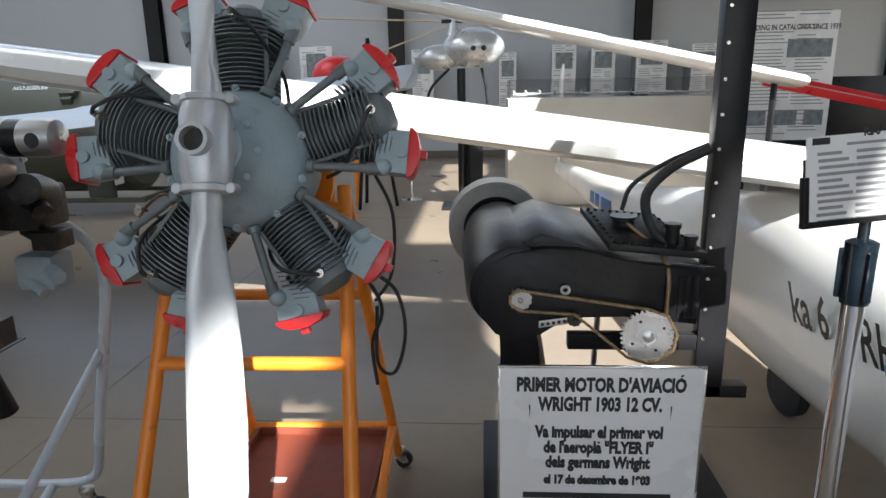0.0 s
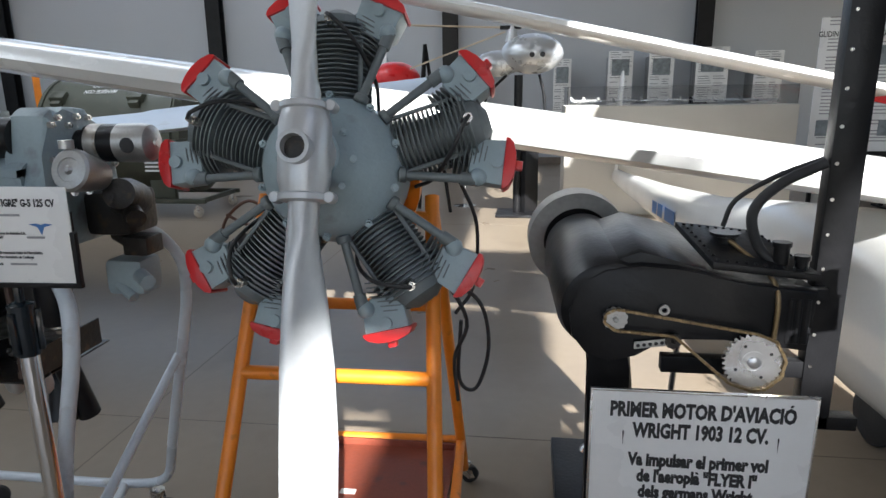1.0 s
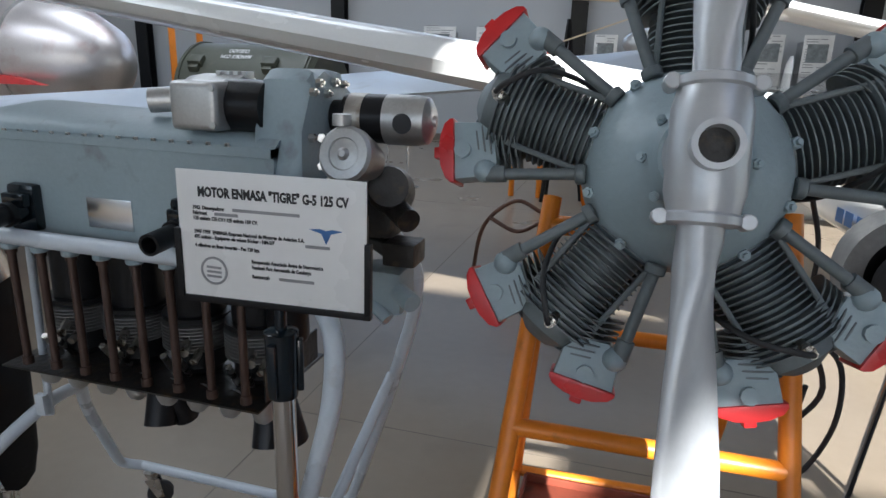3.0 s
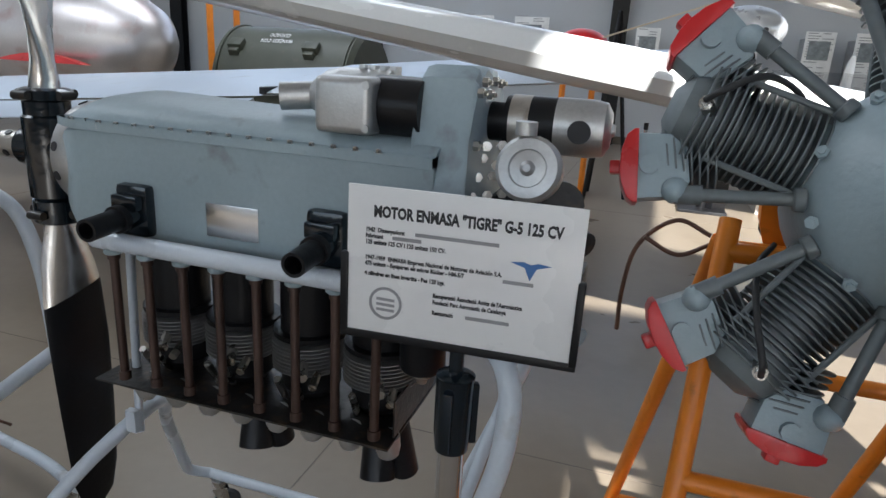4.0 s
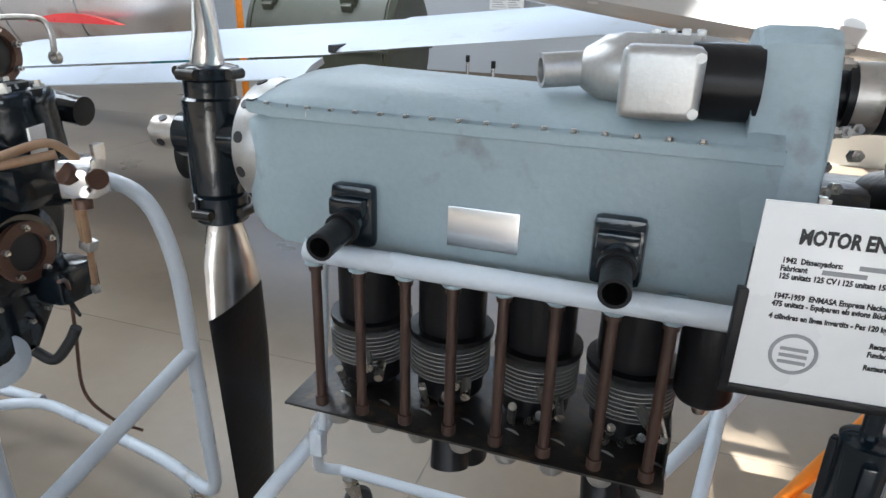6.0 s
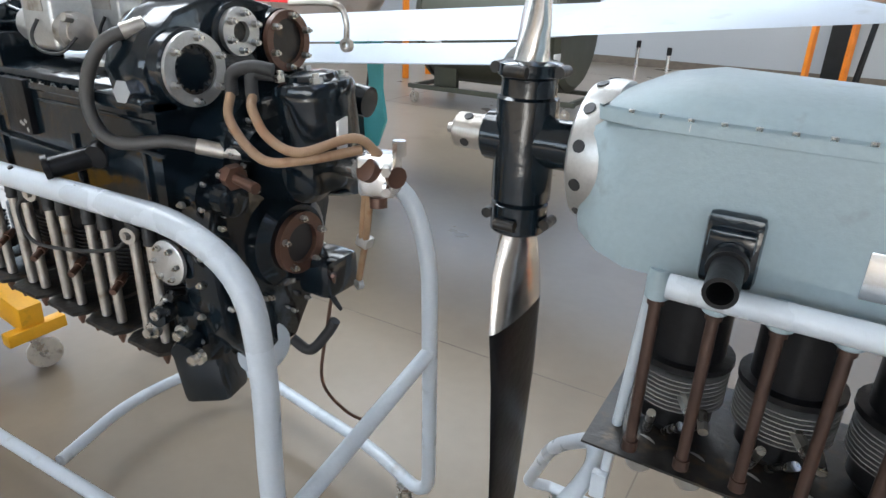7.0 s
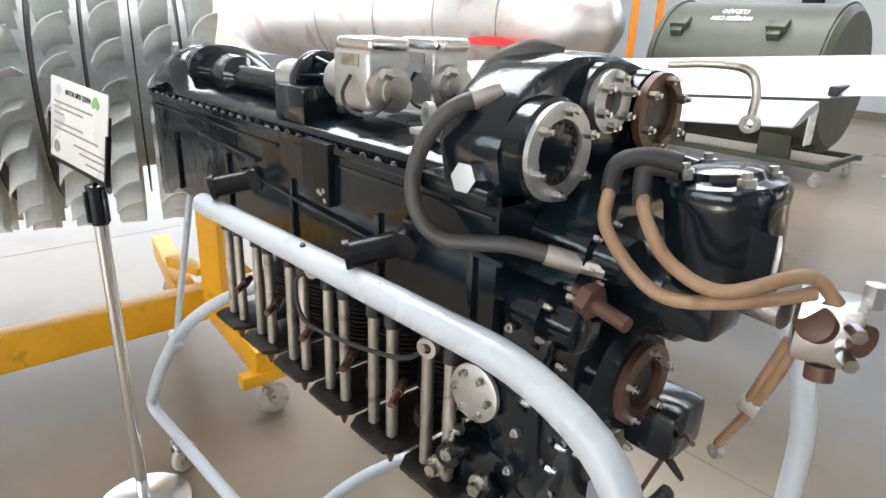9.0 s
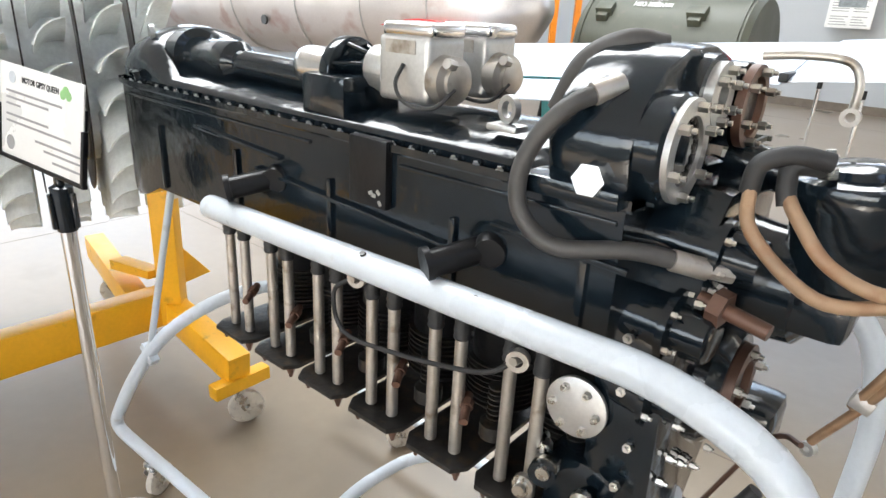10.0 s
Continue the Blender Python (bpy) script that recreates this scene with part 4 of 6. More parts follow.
case_loft(bm, [(-4.58, 0.11, 1.33, 1.47, 1.51), (-4.572, 0.145, 1.27, 1.5, 1.526), (-4.547, 0.175, 1.22, 1.512, 1.528), (-4.503, 0.192, 1.2, 1.515, 1.53), (-4.437, 0.198, 1.215, 1.518, 1.53), (-4.36, 0.2, 1.25, 1.518, 1.53), (-3.0, 0.2, 1.25, 1.518, 1.53)])
part("crankcase", at_y(bm, GY), BLACK_GLOSS, queen, "gloss black crankcase")
bm = bmesh.new()
case_loft(bm, [(-4.572, 0.135, 1.52, 1.527, 1.57), (-4.558, 0.16, 1.52, 1.535, 1.62), (-4.52, 0.175, 1.52, 1.54, 1.66), (-4.465, 0.18, 1.52, 1.54, 1.678), (-4.393, 0.18, 1.52, 1.535, 1.672), (-4.34, 0.182, 1.52, 1.53, 1.63), (-4.28, 0.182, 1.52, 1.53, 1.575), (-3.85, 0.182, 1.52, 1.53, 1.572), (-3.05, 0.182, 1.52, 1.53, 1.58), (-2.98, 0.16, 1.52, 1.53, 1.55)], 14)
part("top_cover", at_y(bm, GY), BLACK_GLOSS, queen, "gloss black top cover")
bm = bmesh.new()
case_loft(bm, [(-4.576, 0.14, 1.516, 1.522, 1.526), (-4.547, 0.185, 1.516, 1.522, 1.526), (-4.503, 0.2, 1.516, 1.522, 1.526), (-4.437, 0.208, 1.516, 1.522, 1.526), (-2.99, 0.208, 1.516, 1.522, 1.526)])
part("seam_flange", at_y(bm, GY), BLACK_GLOSS, queen)
for i in range(32):
    bm = bmesh.new()
    bolt(bm, V(-4.5 + i * 0.0474, GY - 0.194, 1.525), (0, 0, 1), 0.007, 0.008)
    part("seam_nut", bm, STEEL, queen)
bm = bmesh.new()
box(bm, (-4.08, 1.428, 1.498), (0.8, 0.006, 0.008), None, 0.002)
box(bm, (-3.22, 1.428, 1.498), (0.42, 0.006, 0.008), None, 0.002)
for x, z, l in ((-3.95, 1.455, 0.34), (-3.72, 1.40, 0.3), (-3.42, 1.385, 0.3), (-3.1, 1.44, 0.24)):
    box(bm, (x, 1.426, z), (l, 0.012, 0.01), Matrix.Rotation(radians(3), 4, "Y"), 0.004)
for x in (-4.3, -3.95, -3.62, -3.3, -3.05):
    box(bm, (x, 1.427, 1.35), (0.014, 0.01, 0.17), None, 0.004)
part("side_rib", bm, BLACK_GLOSS, queen)
bm = bmesh.new()
box(bm, (-3.5, 1.425, 1.475), (0.1, 0.022, 0.13), None, 0.006)
part("breather_plate", bm, BLACK, queen, "chipped black side plate")
bm = bmesh.new()
for dx, dz in ((0.0, 0.0), (0.012, 0.008), (0.016, -0.012), (-0.008, 0.004)):
    box(bm, (-3.48 + dx, 1.4135, 1.435 + dz), (0.01, 0.002, 0.007), Matrix.Rotation(dx * 60, 4, "Y"))
part("paint_chip", bm, CAST, queen)
# front dome details
bm = bmesh.new()
lathe(bm, (-4.4, 1.56, 1.608), (1, 0, -0.01), [(0, 0.03), (0.03, 0.064), (0.09, 0.07), (0.1, 0.05), (0.2, 0.05), (0.22, 0.056), (0.28, 0.054), (0.3, 0.034), (0.8, 0.032)], 24)
part("shaft_housing", bm, BLACK_GLOSS, queen)
bm = bmesh.new()
for i in range(4):
    bolt(bm, V(-4.53 + i * 0.04, 1.48 - 0.012 * i, 1.54), (0, -0.3, 1), 0.016, 0.025, False)
bolt(bm, V(-4.57, 1.53, 1.45), (-1, 0, 0), 0.025, 0.03)
part("front_boss", bm, BLACK_GLOSS, queen)
for x, z in ((-4.46, 1.63), (-3.263, 1.59)):
    bm = bmesh.new()
    ringtube(bm, V(x, 1.505, z + 0.025), V(x + 0.004, 1.517, z + 0.025), 0.024, 0.014, 18)
    box(bm, (x, 1.511, z - 0.005), (0.06, 0.04, 0.012), None, 0.004)
    part("lifting_eye", bm, CAST, queen, "dull metal lifting eye")
# drive block with a half-round end plate
bm = bmesh.new()
box(bm, (-3.68, 1.54, 1.575), (0.13, 0.16, 0.11), None, 0.012)
prism(bm, [(0.075 * math.cos(a), 0.075 * math.sin(a)) for a in [math.pi * i / 14 for i in range(15)]], (-3.72, 1.56, 1.625), (0, 1, 0), (0, 0, 1), (0.03, 0, 0), 0.003)
cyl(bm, (-3.69, 1.56, 1.64), (-3.56, 1.56, 1.645), 0.025)
for a in (20, 60, 110, 160):
    cyl(bm, V(-3.7, 1.56 + 0.066 * math.cos(radians(a)), 1.625 + 0.066 * math.sin(radians(a))), V(-3.58, 1.57, 1.65), 0.006, n=8)
part("drive_block", bm, BLACK_GLOSS, queen, "black accessory drive block")
bm = bmesh.new()
lathe(bm, (-3.72, 1.55, 1.63), (-1, -0.05, 0), [(0, 0.042), (0.09, 0.044), (0.11, 0.04), (0.12, 0.03)], 22)
part("tachometer_drive", bm, ALU, queen, "bare metal end cap")
for i, y in enumerate((1.56, 1.73)):
    bm = bmesh.new()
    lathe(bm, (-3.62, y, 1.645), (1, 0, 0), [(0, 0.045), (0.02, 0.048), (0.05, 0.045)], 20)
    box(bm, (-3.505, y, 1.655), (0.13, 0.105, 0.12), None, 0.014, 3)
    mg = part("magneto", bm, CAST, queen, "cast aluminium magneto with worn cap")
    bm = bmesh.new()
    box(bm, (-3.5, y, 1.725), (0.128, 0.1, 0.028), None, 0.012, 3)
    part("magneto_lid", bm, ALU, mg)
    bm = bmesh.new()
    box(bm, (-3.51, y - 0.0535, 1.695), (0.075, 0.002, 0.024))
    part("name_plate", bm, DULL, mg)
    bm = bmesh.new()
    lathe(bm, (-3.44, y - 0.01, 1.64), (1, -0.15, 0), [(0, 0.046), (0.03, 0.044), (0.036, 0.03), (0.045, 0.03), (0.05, 0.012)], 20)
    cyl(bm, (-3.4, y - 0.03, 1.67), (-3.4, y - 0.05, 1.675), 0.01, n=8)
    part("contact_cover", bm, DULL, mg, "brownish contact breaker cover")
    bm = bmesh.new()
    hose(bm, [(-3.5, y - 0.055, 1.665), (-3.5, y - 0.075, 1.63), (-3.47, y - 0.08, 1.6), (-3.42, y - 0.06, 1.595), (-3.395, y - 0.03, 1.63)], 0.004, 6)
    part("lead", bm, BLACK_RUB, mg)
# starter housing
bm = bmesh.new()
arch = [(-0.2, 1.53), (-0.215, 1.6), (-0.19, 1.66), (-0.13, 1.71), (-0.05, 1.735), (0.06, 1.735), (0.14, 1.715), (0.2, 1.67), (0.215, 1.6), (0.19, 1.53)]
prism(bm, arch, (-3.13, GY, 0), (0, 1, 0), (0, 0, 1), (0.13, 0, 0), 0.016)
lathe(bm, (-3.13, 1.505, 1.6), (1, 0, 0), [(0, 0.055), (0.03, 0.08), (0.16, 0.08), (0.165, 0.075)], 32)
lathe(bm, (-3.06, 1.64, 1.655), (1, 0, 0), [(0, 0.07), (0.08, 0.07)], 24)
lathe(bm, (-3.06, 1.765, 1.64), (1, 0, 0), [(0, 0.07), (0.09, 0.07)], 24)
box(bm, (-3.08, 1.46, 1.535), (0.16, 0.12, 0.03), None, 0.01)
sh = part("starter_housing", bm, BLACK_GLOSS, queen, "chipped gloss black twin-bore housing")
bm = bmesh.new()
for k in range(3):
    box(bm, (-3.06, 1.58 + 0.035 * k, 1.725 + 0.006 * (k == 1)), (0.12, 0.006, 0.012), Matrix.Rotation(0.15, 4, "Y"), 0.002)
part("housing_rib", bm, BLACK_GLOSS, sh)
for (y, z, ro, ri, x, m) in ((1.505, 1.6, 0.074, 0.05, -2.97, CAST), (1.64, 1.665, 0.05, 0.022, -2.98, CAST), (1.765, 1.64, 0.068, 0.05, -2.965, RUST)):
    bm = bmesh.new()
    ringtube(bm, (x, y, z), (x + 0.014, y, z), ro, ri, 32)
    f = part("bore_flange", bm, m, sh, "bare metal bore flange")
    # Each bore is closed by a disc coloured dark for the shade inside.
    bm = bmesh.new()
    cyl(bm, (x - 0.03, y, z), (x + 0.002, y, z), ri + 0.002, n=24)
    part("bore", bm, DARK_MET, sh, "dark disc for the shade in the open bore")
    nuts("bore_stud", [V(x + 0.014, y + (ro - 0.012) * math.cos(math.pi / 3 * k + 0.4), z + (ro - 0.012) * math.sin(math.pi / 3 * k + 0.4)) for k in range(6)], (1, 0, 0), 0.008, 0.014, STEEL, f)
bm = bmesh.new()
ringtube(bm, (-2.962, 1.505, 1.6), (-2.98, 1.505, 1.6), 0.052, 0.046, 24)
for k in range(18):
    a = 2 * math.pi * k / 18
    box(bm, V(-2.97, 1.505 + 0.045 * math.cos(a), 1.6 + 0.045 * math.sin(a)), (0.016, 0.008, 0.008), Matrix.Rotation(-a, 4, "X"))
part("gear_ring", bm, DARK_MET, sh)
bm = bmesh.new()
bolt(bm, (-3.05, 1.425, 1.555), (0.1, -1, 0.15), 0.024, 0.03, False)
lathe(bm, (-3.05, 1.48, 1.655), (-0.5, -0.6, 0.5), [(0, 0.014), (0.03, 0.014), (0.03, 0.018), (0.045, 0.018)], 8)
part("hex_plug", bm, ALU, sh, "bright hexagon plug")
bm = bmesh.new()
hose(bm, [(-2.96, 1.78, 1.72), (-2.9, 1.8, 1.725), (-2.84, 1.81, 1.72), (-2.82, 1.81, 1.69), (-2.82, 1.81, 1.65)], 0.007)
ringtube(bm, (-2.82, 1.803, 1.638), (-2.82, 1.817, 1.638), 0.015, 0.008, 14)
part("link_rod", bm, DULL, queen, "bent metal rod with an eye")
# mounting stubs on the side
for x in (-3.875, -3.297):
    bm = bmesh.new()
    cyl(bm, (x + 0.06, 1.44, 1.395), (x + 0.008, 1.345, 1.373), 0.024, n=20)
    cyl(bm, (x + 0.012, 1.355, 1.376), (x + 0.006, 1.345, 1.374), 0.03, n=20)
    lathe(bm, (x + 0.075, 1.44, 1.4), (0.4, -1, -0.15), [(0, 0.032), (0.012, 0.031), (0.025, 0.026)], 18)
    part("mount_stub", bm, BLACK, queen, "black tubular mounting stub")
# cylinders and rods
for i in range(6):
    x = -4.0 + 0.1725 * i
    bm = bmesh.new()
    lathe(bm, (x, GY + 0.02, 0.96), (0, 0, 1), [(0, 0.06), (0.02, 0.072), (0.3, 0.072)], 24)
    c = part("cylinder", bm, BLACK, queen, "black cylinder")
    for k in range(9):
        bm = bmesh.new()
        lathe(bm, (x, GY + 0.02, 0.98 + k * 0.012), (0, 0, 1), [(0, 0.07), (0.001, 0.084), (0.004, 0.084), (0.005, 0.07)], 22)
        part("fin", bm, DARK_MET, c)
    for dx in (-0.03, 0.033):
        bm = bmesh.new()
        cyl(bm, (x + dx, 1.445, 0.95), (x + dx, 1.445, 1.215), 0.0125, n=14, bev=0.003)
        part("pushrod_tube", bm, DULL, queen, "bare metal pushrod tube")
        bm = bmesh.new()
        lathe(bm, (x + dx, 1.445, 1.205), (0, 0, 1), [(0, 0.015), (0.004, 0.017), (0.012, 0.015), (0.018, 0.017), (0.026, 0.015), (0.06, 0.015)], 14)
        part("rubber_collar", bm, BLACK_RUB, queen)
    bm = bmesh.new()
    for k in range(7):
        lathe(bm, (x + 0.085, 1.5, 1.03 + k * 0.011), (0, 0, 1), [(0, 0.012), (0.002, 0.018), (0.005, 0.018), (0.007, 0.012)], 14)
    lathe(bm, (x + 0.085, 1.5, 0.99), (0, 0, 1), [(0, 0.03), (0.03, 0.03), (0.035, 0.02)], 14)
    part("valve_spring", bm, DARK_MET, queen, "dark valve spring")
    bm = bmesh.new()
    cyl(bm, (x + 0.04, 1.47, 1.075), (x + 0.075, 1.41, 1.06), 0.009, n=10)
    cyl(bm, (x + 0.05, 1.455, 1.072), (x + 0.058, 1.44, 1.068), 0.013, n=6)
    part("spark_plug", bm, STEEL if i == 5 else RUST, queen)
    bm = bmesh.new()
    o = [(-0.075, -0.005), (-0.055, -0.035), (0.06, -0.035), (0.08, -0.005), (0.08, 0.25), (-0.075, 0.25)]
    prism(bm, o, (x, 1.435, 0.938), (1, 0, 0), (0, 1, 0), (0, 0, 0.011), 0.002)
    part("rocker_cover", bm, DARK_MET, queen, "dark flat rocker cover")
    bm = bmesh.new()
    for dx in (-0.05, 0.055):
        lathe(bm, (x + dx, 1.425, 0.938), (0, 0, -1), [(0, 0.009), (0.012, 0.01), (0.02, 0.007), (0.03, 0.004)], 8)
    part("drain_plug", bm, RUST, queen)
bm = bmesh.new()
hose(bm, [(-3.538, 1.42, 1.25), (-3.585, 1.405, 1.206), (-3.556, 1.405, 1.125), (-3.416, 1.41, 1.13), (-3.212, 1.41, 1.177), (-3.146, 1.42, 1.222)], 0.005, 8)
part("oil_line", bm, BLACK_RUB, queen, "thin dark oil line")
for x, z in ((-3.53, 1.252), (-3.14, 1.23)):
    bm = bmesh.new()
    ringtube(bm, (x, 1.425, z), (x + 0.005, 1.41, z), 0.02, 0.01, 14)
    cyl(bm, (x, 1.44, z), (x, 1.405, z), 0.009, n=6)
    part("banjo_fitting", bm, DULL, queen)
# rear accessory case
bm = bmesh.new()
prism(bm, [(-0.1, 1.5), (-0.11, 1.42), (-0.16, 1.36), (-0.19, 1.2), (-0.17, 1.02), (-0.1, 0.92), (0.05, 0.92), (0.14, 1.05), (0.2, 1.25), (0.2, 1.5), (0.1, 1.54), (-0.06, 1.54)], (-3.02, GY, 0), (0, 1, 0), (0, 0, 1), (0.12, 0, 0), 0.02)
part("accessory_case", bm, BLACK_GLOSS, queen, "gloss black rear accessory case")
for o, d, prof in ((V(-3.0, 1.5, 1.345), V(1, -0.05, 0), [(0, 0.05), (0.07, 0.05), (0.07, 0.06), (0.082, 0.06), (0.084, 0.042), (0.13, 0.038), (0.135, 0.03)]),
                   (V(-2.98, 1.48, 1.235), V(1, -0.1, 0), [(0, 0.042), (0.05, 0.042), (0.05, 0.052), (0.06, 0.052), (0.062, 0.03), (0.1, 0.026)]),
                   (V(-3.0, 1.55, 1.46), V(1, 0, -0.05), [(0, 0.046), (0.1, 0.046), (0.1, 0.054), (0.112, 0.054), (0.115, 0.04), (0.16, 0.036)])):
    bm = bmesh.new()
    lathe(bm, o, d, prof, 24)
    cover = part("drive_cover", bm, BLACK_GLOSS, queen)
    x, y, z = basis(d)
    places = [o + z * (prof[3][0]) + (x * math.cos(a) + y * math.sin(a)) * (prof[3][1] - 0.007) for a in [2 * math.pi * k / 6 + 0.3 for k in range(6)]]
    nuts("cover_nut", places, d, 0.0065, 0.009, STEEL, cover)
bm = bmesh.new()
prism(bm, [(0, 0), (0.09, 0.01), (0.1, 0.06), (0.06, 0.1), (0, 0.09)], (-3.0, 1.44, 1.27), (1, 0.1, 0), (0, 0.1, 1), (0, 0.06, 0), 0.012)
part("drive_bracket", bm, BLACK_GLOSS, queen)
bm = bmesh.new()
lathe(bm, (-2.92, 1.66, 1.2), (1, 0, 0), [(0, 0.12), (0.04, 0.115), (0.06, 0.09)], 28)
part("port_boss", bm, BLACK_GLOSS, queen)
bm = bmesh.new()
lathe(bm, (-2.91, 1.66, 1.395), (1, -0.1, 0.05), [(0, 0.1), (0.06, 0.09), (0.12, 0.085), (0.14, 0.06)], 26)
box(bm, (-2.78, 1.63, 1.4), (0.12, 0.12, 0.09), None, 0.02)
part("pump_mount", bm, BLACK_GLOSS, queen)
bm = bmesh.new()
lathe(bm, (-2.88, 1.78, 1.35), (1, 0.1, 0), [(0, 0.07), (0.07, 0.06), (0.1, 0.05)], 20)
part("pump_body", bm, BLACK_GLOSS, queen)
bm = bmesh.new()
box(bm, (-2.84, 1.74, 1.1), (0.1, 0.12, 0.1), None, 0.02)
part("pump_body", bm, BLACK_GLOSS, queen)
bm = bmesh.new()
cyl(bm, (-2.98, 1.78, 1.55), (-2.75, 1.8, 1.52), 0.035)
part("oil_pipe", bm, BLACK_GLOSS, queen)
rng = random.Random(5)
studs = []
for k in range(34):
    y, z = 1.47 + 0.34 * rng.random(), 1.0 + 0.42 * rng.random()
    if (y - 1.66) ** 2 + (z - 1.2) ** 2 > 0.012:
        studs.append(V(-2.9 + 0.008 * rng.random(), y, z))
nuts("case_stud", studs, (1, 0, 0), 0.007, 0.011, STEEL, queen)
nuts("case_stud", [V(-2.97 + 0.03 * rng.random(), 1.445, z) for z in (1.0, 1.07, 1.15, 1.24, 1.33)], (0, -1, 0.1), 0.008, 0.011, STEEL, queen)
bm = bmesh.new()
ringtube(bm, (-2.862, 1.66, 1.2), (-2.845, 1.66, 1.2), 0.075, 0.048, 28)
pf = part("port_flange", bm, RUST, queen, "brown oval port flange")
# Black disc painted in for the shade of the open port.
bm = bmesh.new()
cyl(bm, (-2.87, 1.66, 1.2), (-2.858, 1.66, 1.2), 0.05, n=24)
part("port_bore", bm, INK_AND_HOLES, queen)
bm = bmesh.new()
for k in range(5):
    a = 2 * math.pi * k / 5 + 0.3
    bolt(bm, V(-2.845, 1.66 + 0.062 * math.cos(a), 1.2 + 0.062 * math.sin(a)), (1, 0, 0), 0.008, 0.012)
part("port_stud", bm, STEEL, pf)
bm = bmesh.new()
cyl(bm, (-2.9, 1.5, 1.4), (-2.8, 1.49, 1.385), 0.012)
cyl(bm, (-2.88, 1.498, 1.397), (-2.86, 1.496, 1.394), 0.028, n=6)
part("shaft_end", bm, RUST, queen, "brown splined shaft end")
bm = bmesh.new()
box(bm, (-3.08, 1.54, 0.85), (0.13, 0.11, 0.18), Matrix.Rotation(radians(-14), 4, "Y") @ Matrix.Rotation(radians(18), 4, "Z"), 0.02)
box(bm, (-3.02, 1.52, 1.0), (0.13, 0.14, 0.14), None, 0.025)
cyl(bm, (-2.99, 1.44, 1.0), (-2.97, 1.39, 0.99), 0.028)
cyl(bm, (-3.07, 1.44, 1.05), (-3.06, 1.4, 1.05), 0.024)
part("oil_sump", bm, BLACK_GLOSS, queen, "gloss black oil sump")
bm = bmesh.new()
for k, (x, z) in enumerate(((-3.06, 1.06), (-2.99, 1.03), (-3.1, 1.0), (-2.95, 0.98))):
    bm = bmesh.new()
    lathe(bm, V(x, 1.42, z), (0.2, -1, 0), [(0, 0.02), (0.012, 0.02), (0.012, 0.012), (0.03, 0.012)], 12)
    part("plug", bm, STEEL, queen)
bm = bmesh.new()
lathe(bm, (-3.03, 1.435, 1.185), (0.05, -1, 0.05), [(0, 0.052), (0.008, 0.052), (0.01, 0.048)], 28)
bp = part("blanking_plate", bm, CAST, queen, "round bare metal blanking plate")
bm = bmesh.new()
for k in range(6):
    a = math.pi / 3 * k
    bolt(bm, V(-3.03 + 0.038 * math.cos(a), 1.425, 1.185 + 0.038 * math.sin(a)), (0, -1, 0), 0.007, 0.009)
part("plate_nut", bm, STEEL, bp)
bm = bmesh.new()
lathe(bm, (-2.92, 1.58, 0.93), (1, -0.25, 0), [(0, 0.07), (0.01, 0.07), (0.012, 0.066)], 28)
part("pump_plate", bm, GREY_TUBE, queen, "round white cover plate")
# filter and its hoses
bm = bmesh.new()
fd = V(-0.12, -0.05, 1).normalized()
lathe(bm, V(-2.745, 1.64, 1.42), fd, [(0, 0.06), (0.02, 0.078), (0.13, 0.082), (0.15, 0.086), (0.165, 0.08), (0.17, 0.055), (0.18, 0.05), (0.186, 0.03)], 28)
fl = part("vacuum_pump", bm, BLACK_GLOSS, queen, "gloss black cylindrical filter housing")
bm = bmesh.new()
for a in (0.6, 2.4, 4.2, 5.6):
    bolt(bm, V(-2.765, 1.63, 1.585) + V(0.062 * math.cos(a), 0.062 * math.sin(a), 0), fd, 0.013, 0.014)
part("housing_nut", bm, STEEL, fl)
bm = bmesh.new()
prism(bm, [(-0.03, -0.035), (0.03, -0.035), (0.03, 0.035), (-0.03, 0.035)], (-2.668, 1.6, 1.49), (0.35, -0.9, 0), (0, 0, 1), (0.004, 0.002, 0))
part("decal", bm, SIGN_WHITE, fl, "small worn white decal")
bm = bmesh.new()
hose(bm, [(-2.79, 1.55, 1.61), (-2.83, 1.53, 1.615), (-2.865, 1.515, 1.6), (-2.872, 1.515, 1.56)], 0.013)
hose(bm, [(-2.80, 1.56, 1.6), (-2.83, 1.535, 1.6), (-2.832, 1.53, 1.575), (-2.825, 1.525, 1.55)], 0.013)
part("hose_boot", bm, BLACK_RUB, queen, "black rubber elbow")
for pts in ([(-2.872, 1.515, 1.57), (-2.85, 1.485, 1.515), (-2.76, 1.475, 1.455), (-2.68, 1.51, 1.46), (-2.61, 1.59, 1.475)],
            [(-2.825, 1.525, 1.56), (-2.802, 1.5, 1.54), (-2.755, 1.49, 1.495), (-2.685, 1.5, 1.475), (-2.62, 1.58, 1.498), (-2.59, 1.62, 1.46)]):
    bm = bmesh.new()
    hose(bm, pts, 0.0095, 12)
    part("fuel_hose", bm, HOSE_TAN, queen, "tan rubber hose")
bm = bmesh.new()
hose(bm, [(-3.05, 1.47, 1.68), (-3.098, 1.41, 1.65), (-3.145, 1.39, 1.575), (-3.145, 1.385, 1.5), (-3.085, 1.39, 1.455), (-2.99, 1.44, 1.462), (-2.93, 1.48, 1.452)], 0.0135, 14)
part("oil_hose", bm, HOSE_GREY, queen, "dark grey rubber hose")
bm = bmesh.new()
cyl(bm, (-3.075, 1.435, 1.668), (-3.05, 1.47, 1.682), 0.0165, n=12)
part("hose_fitting", bm, DULL, queen, "metal hose end")
bm = bmesh.new()
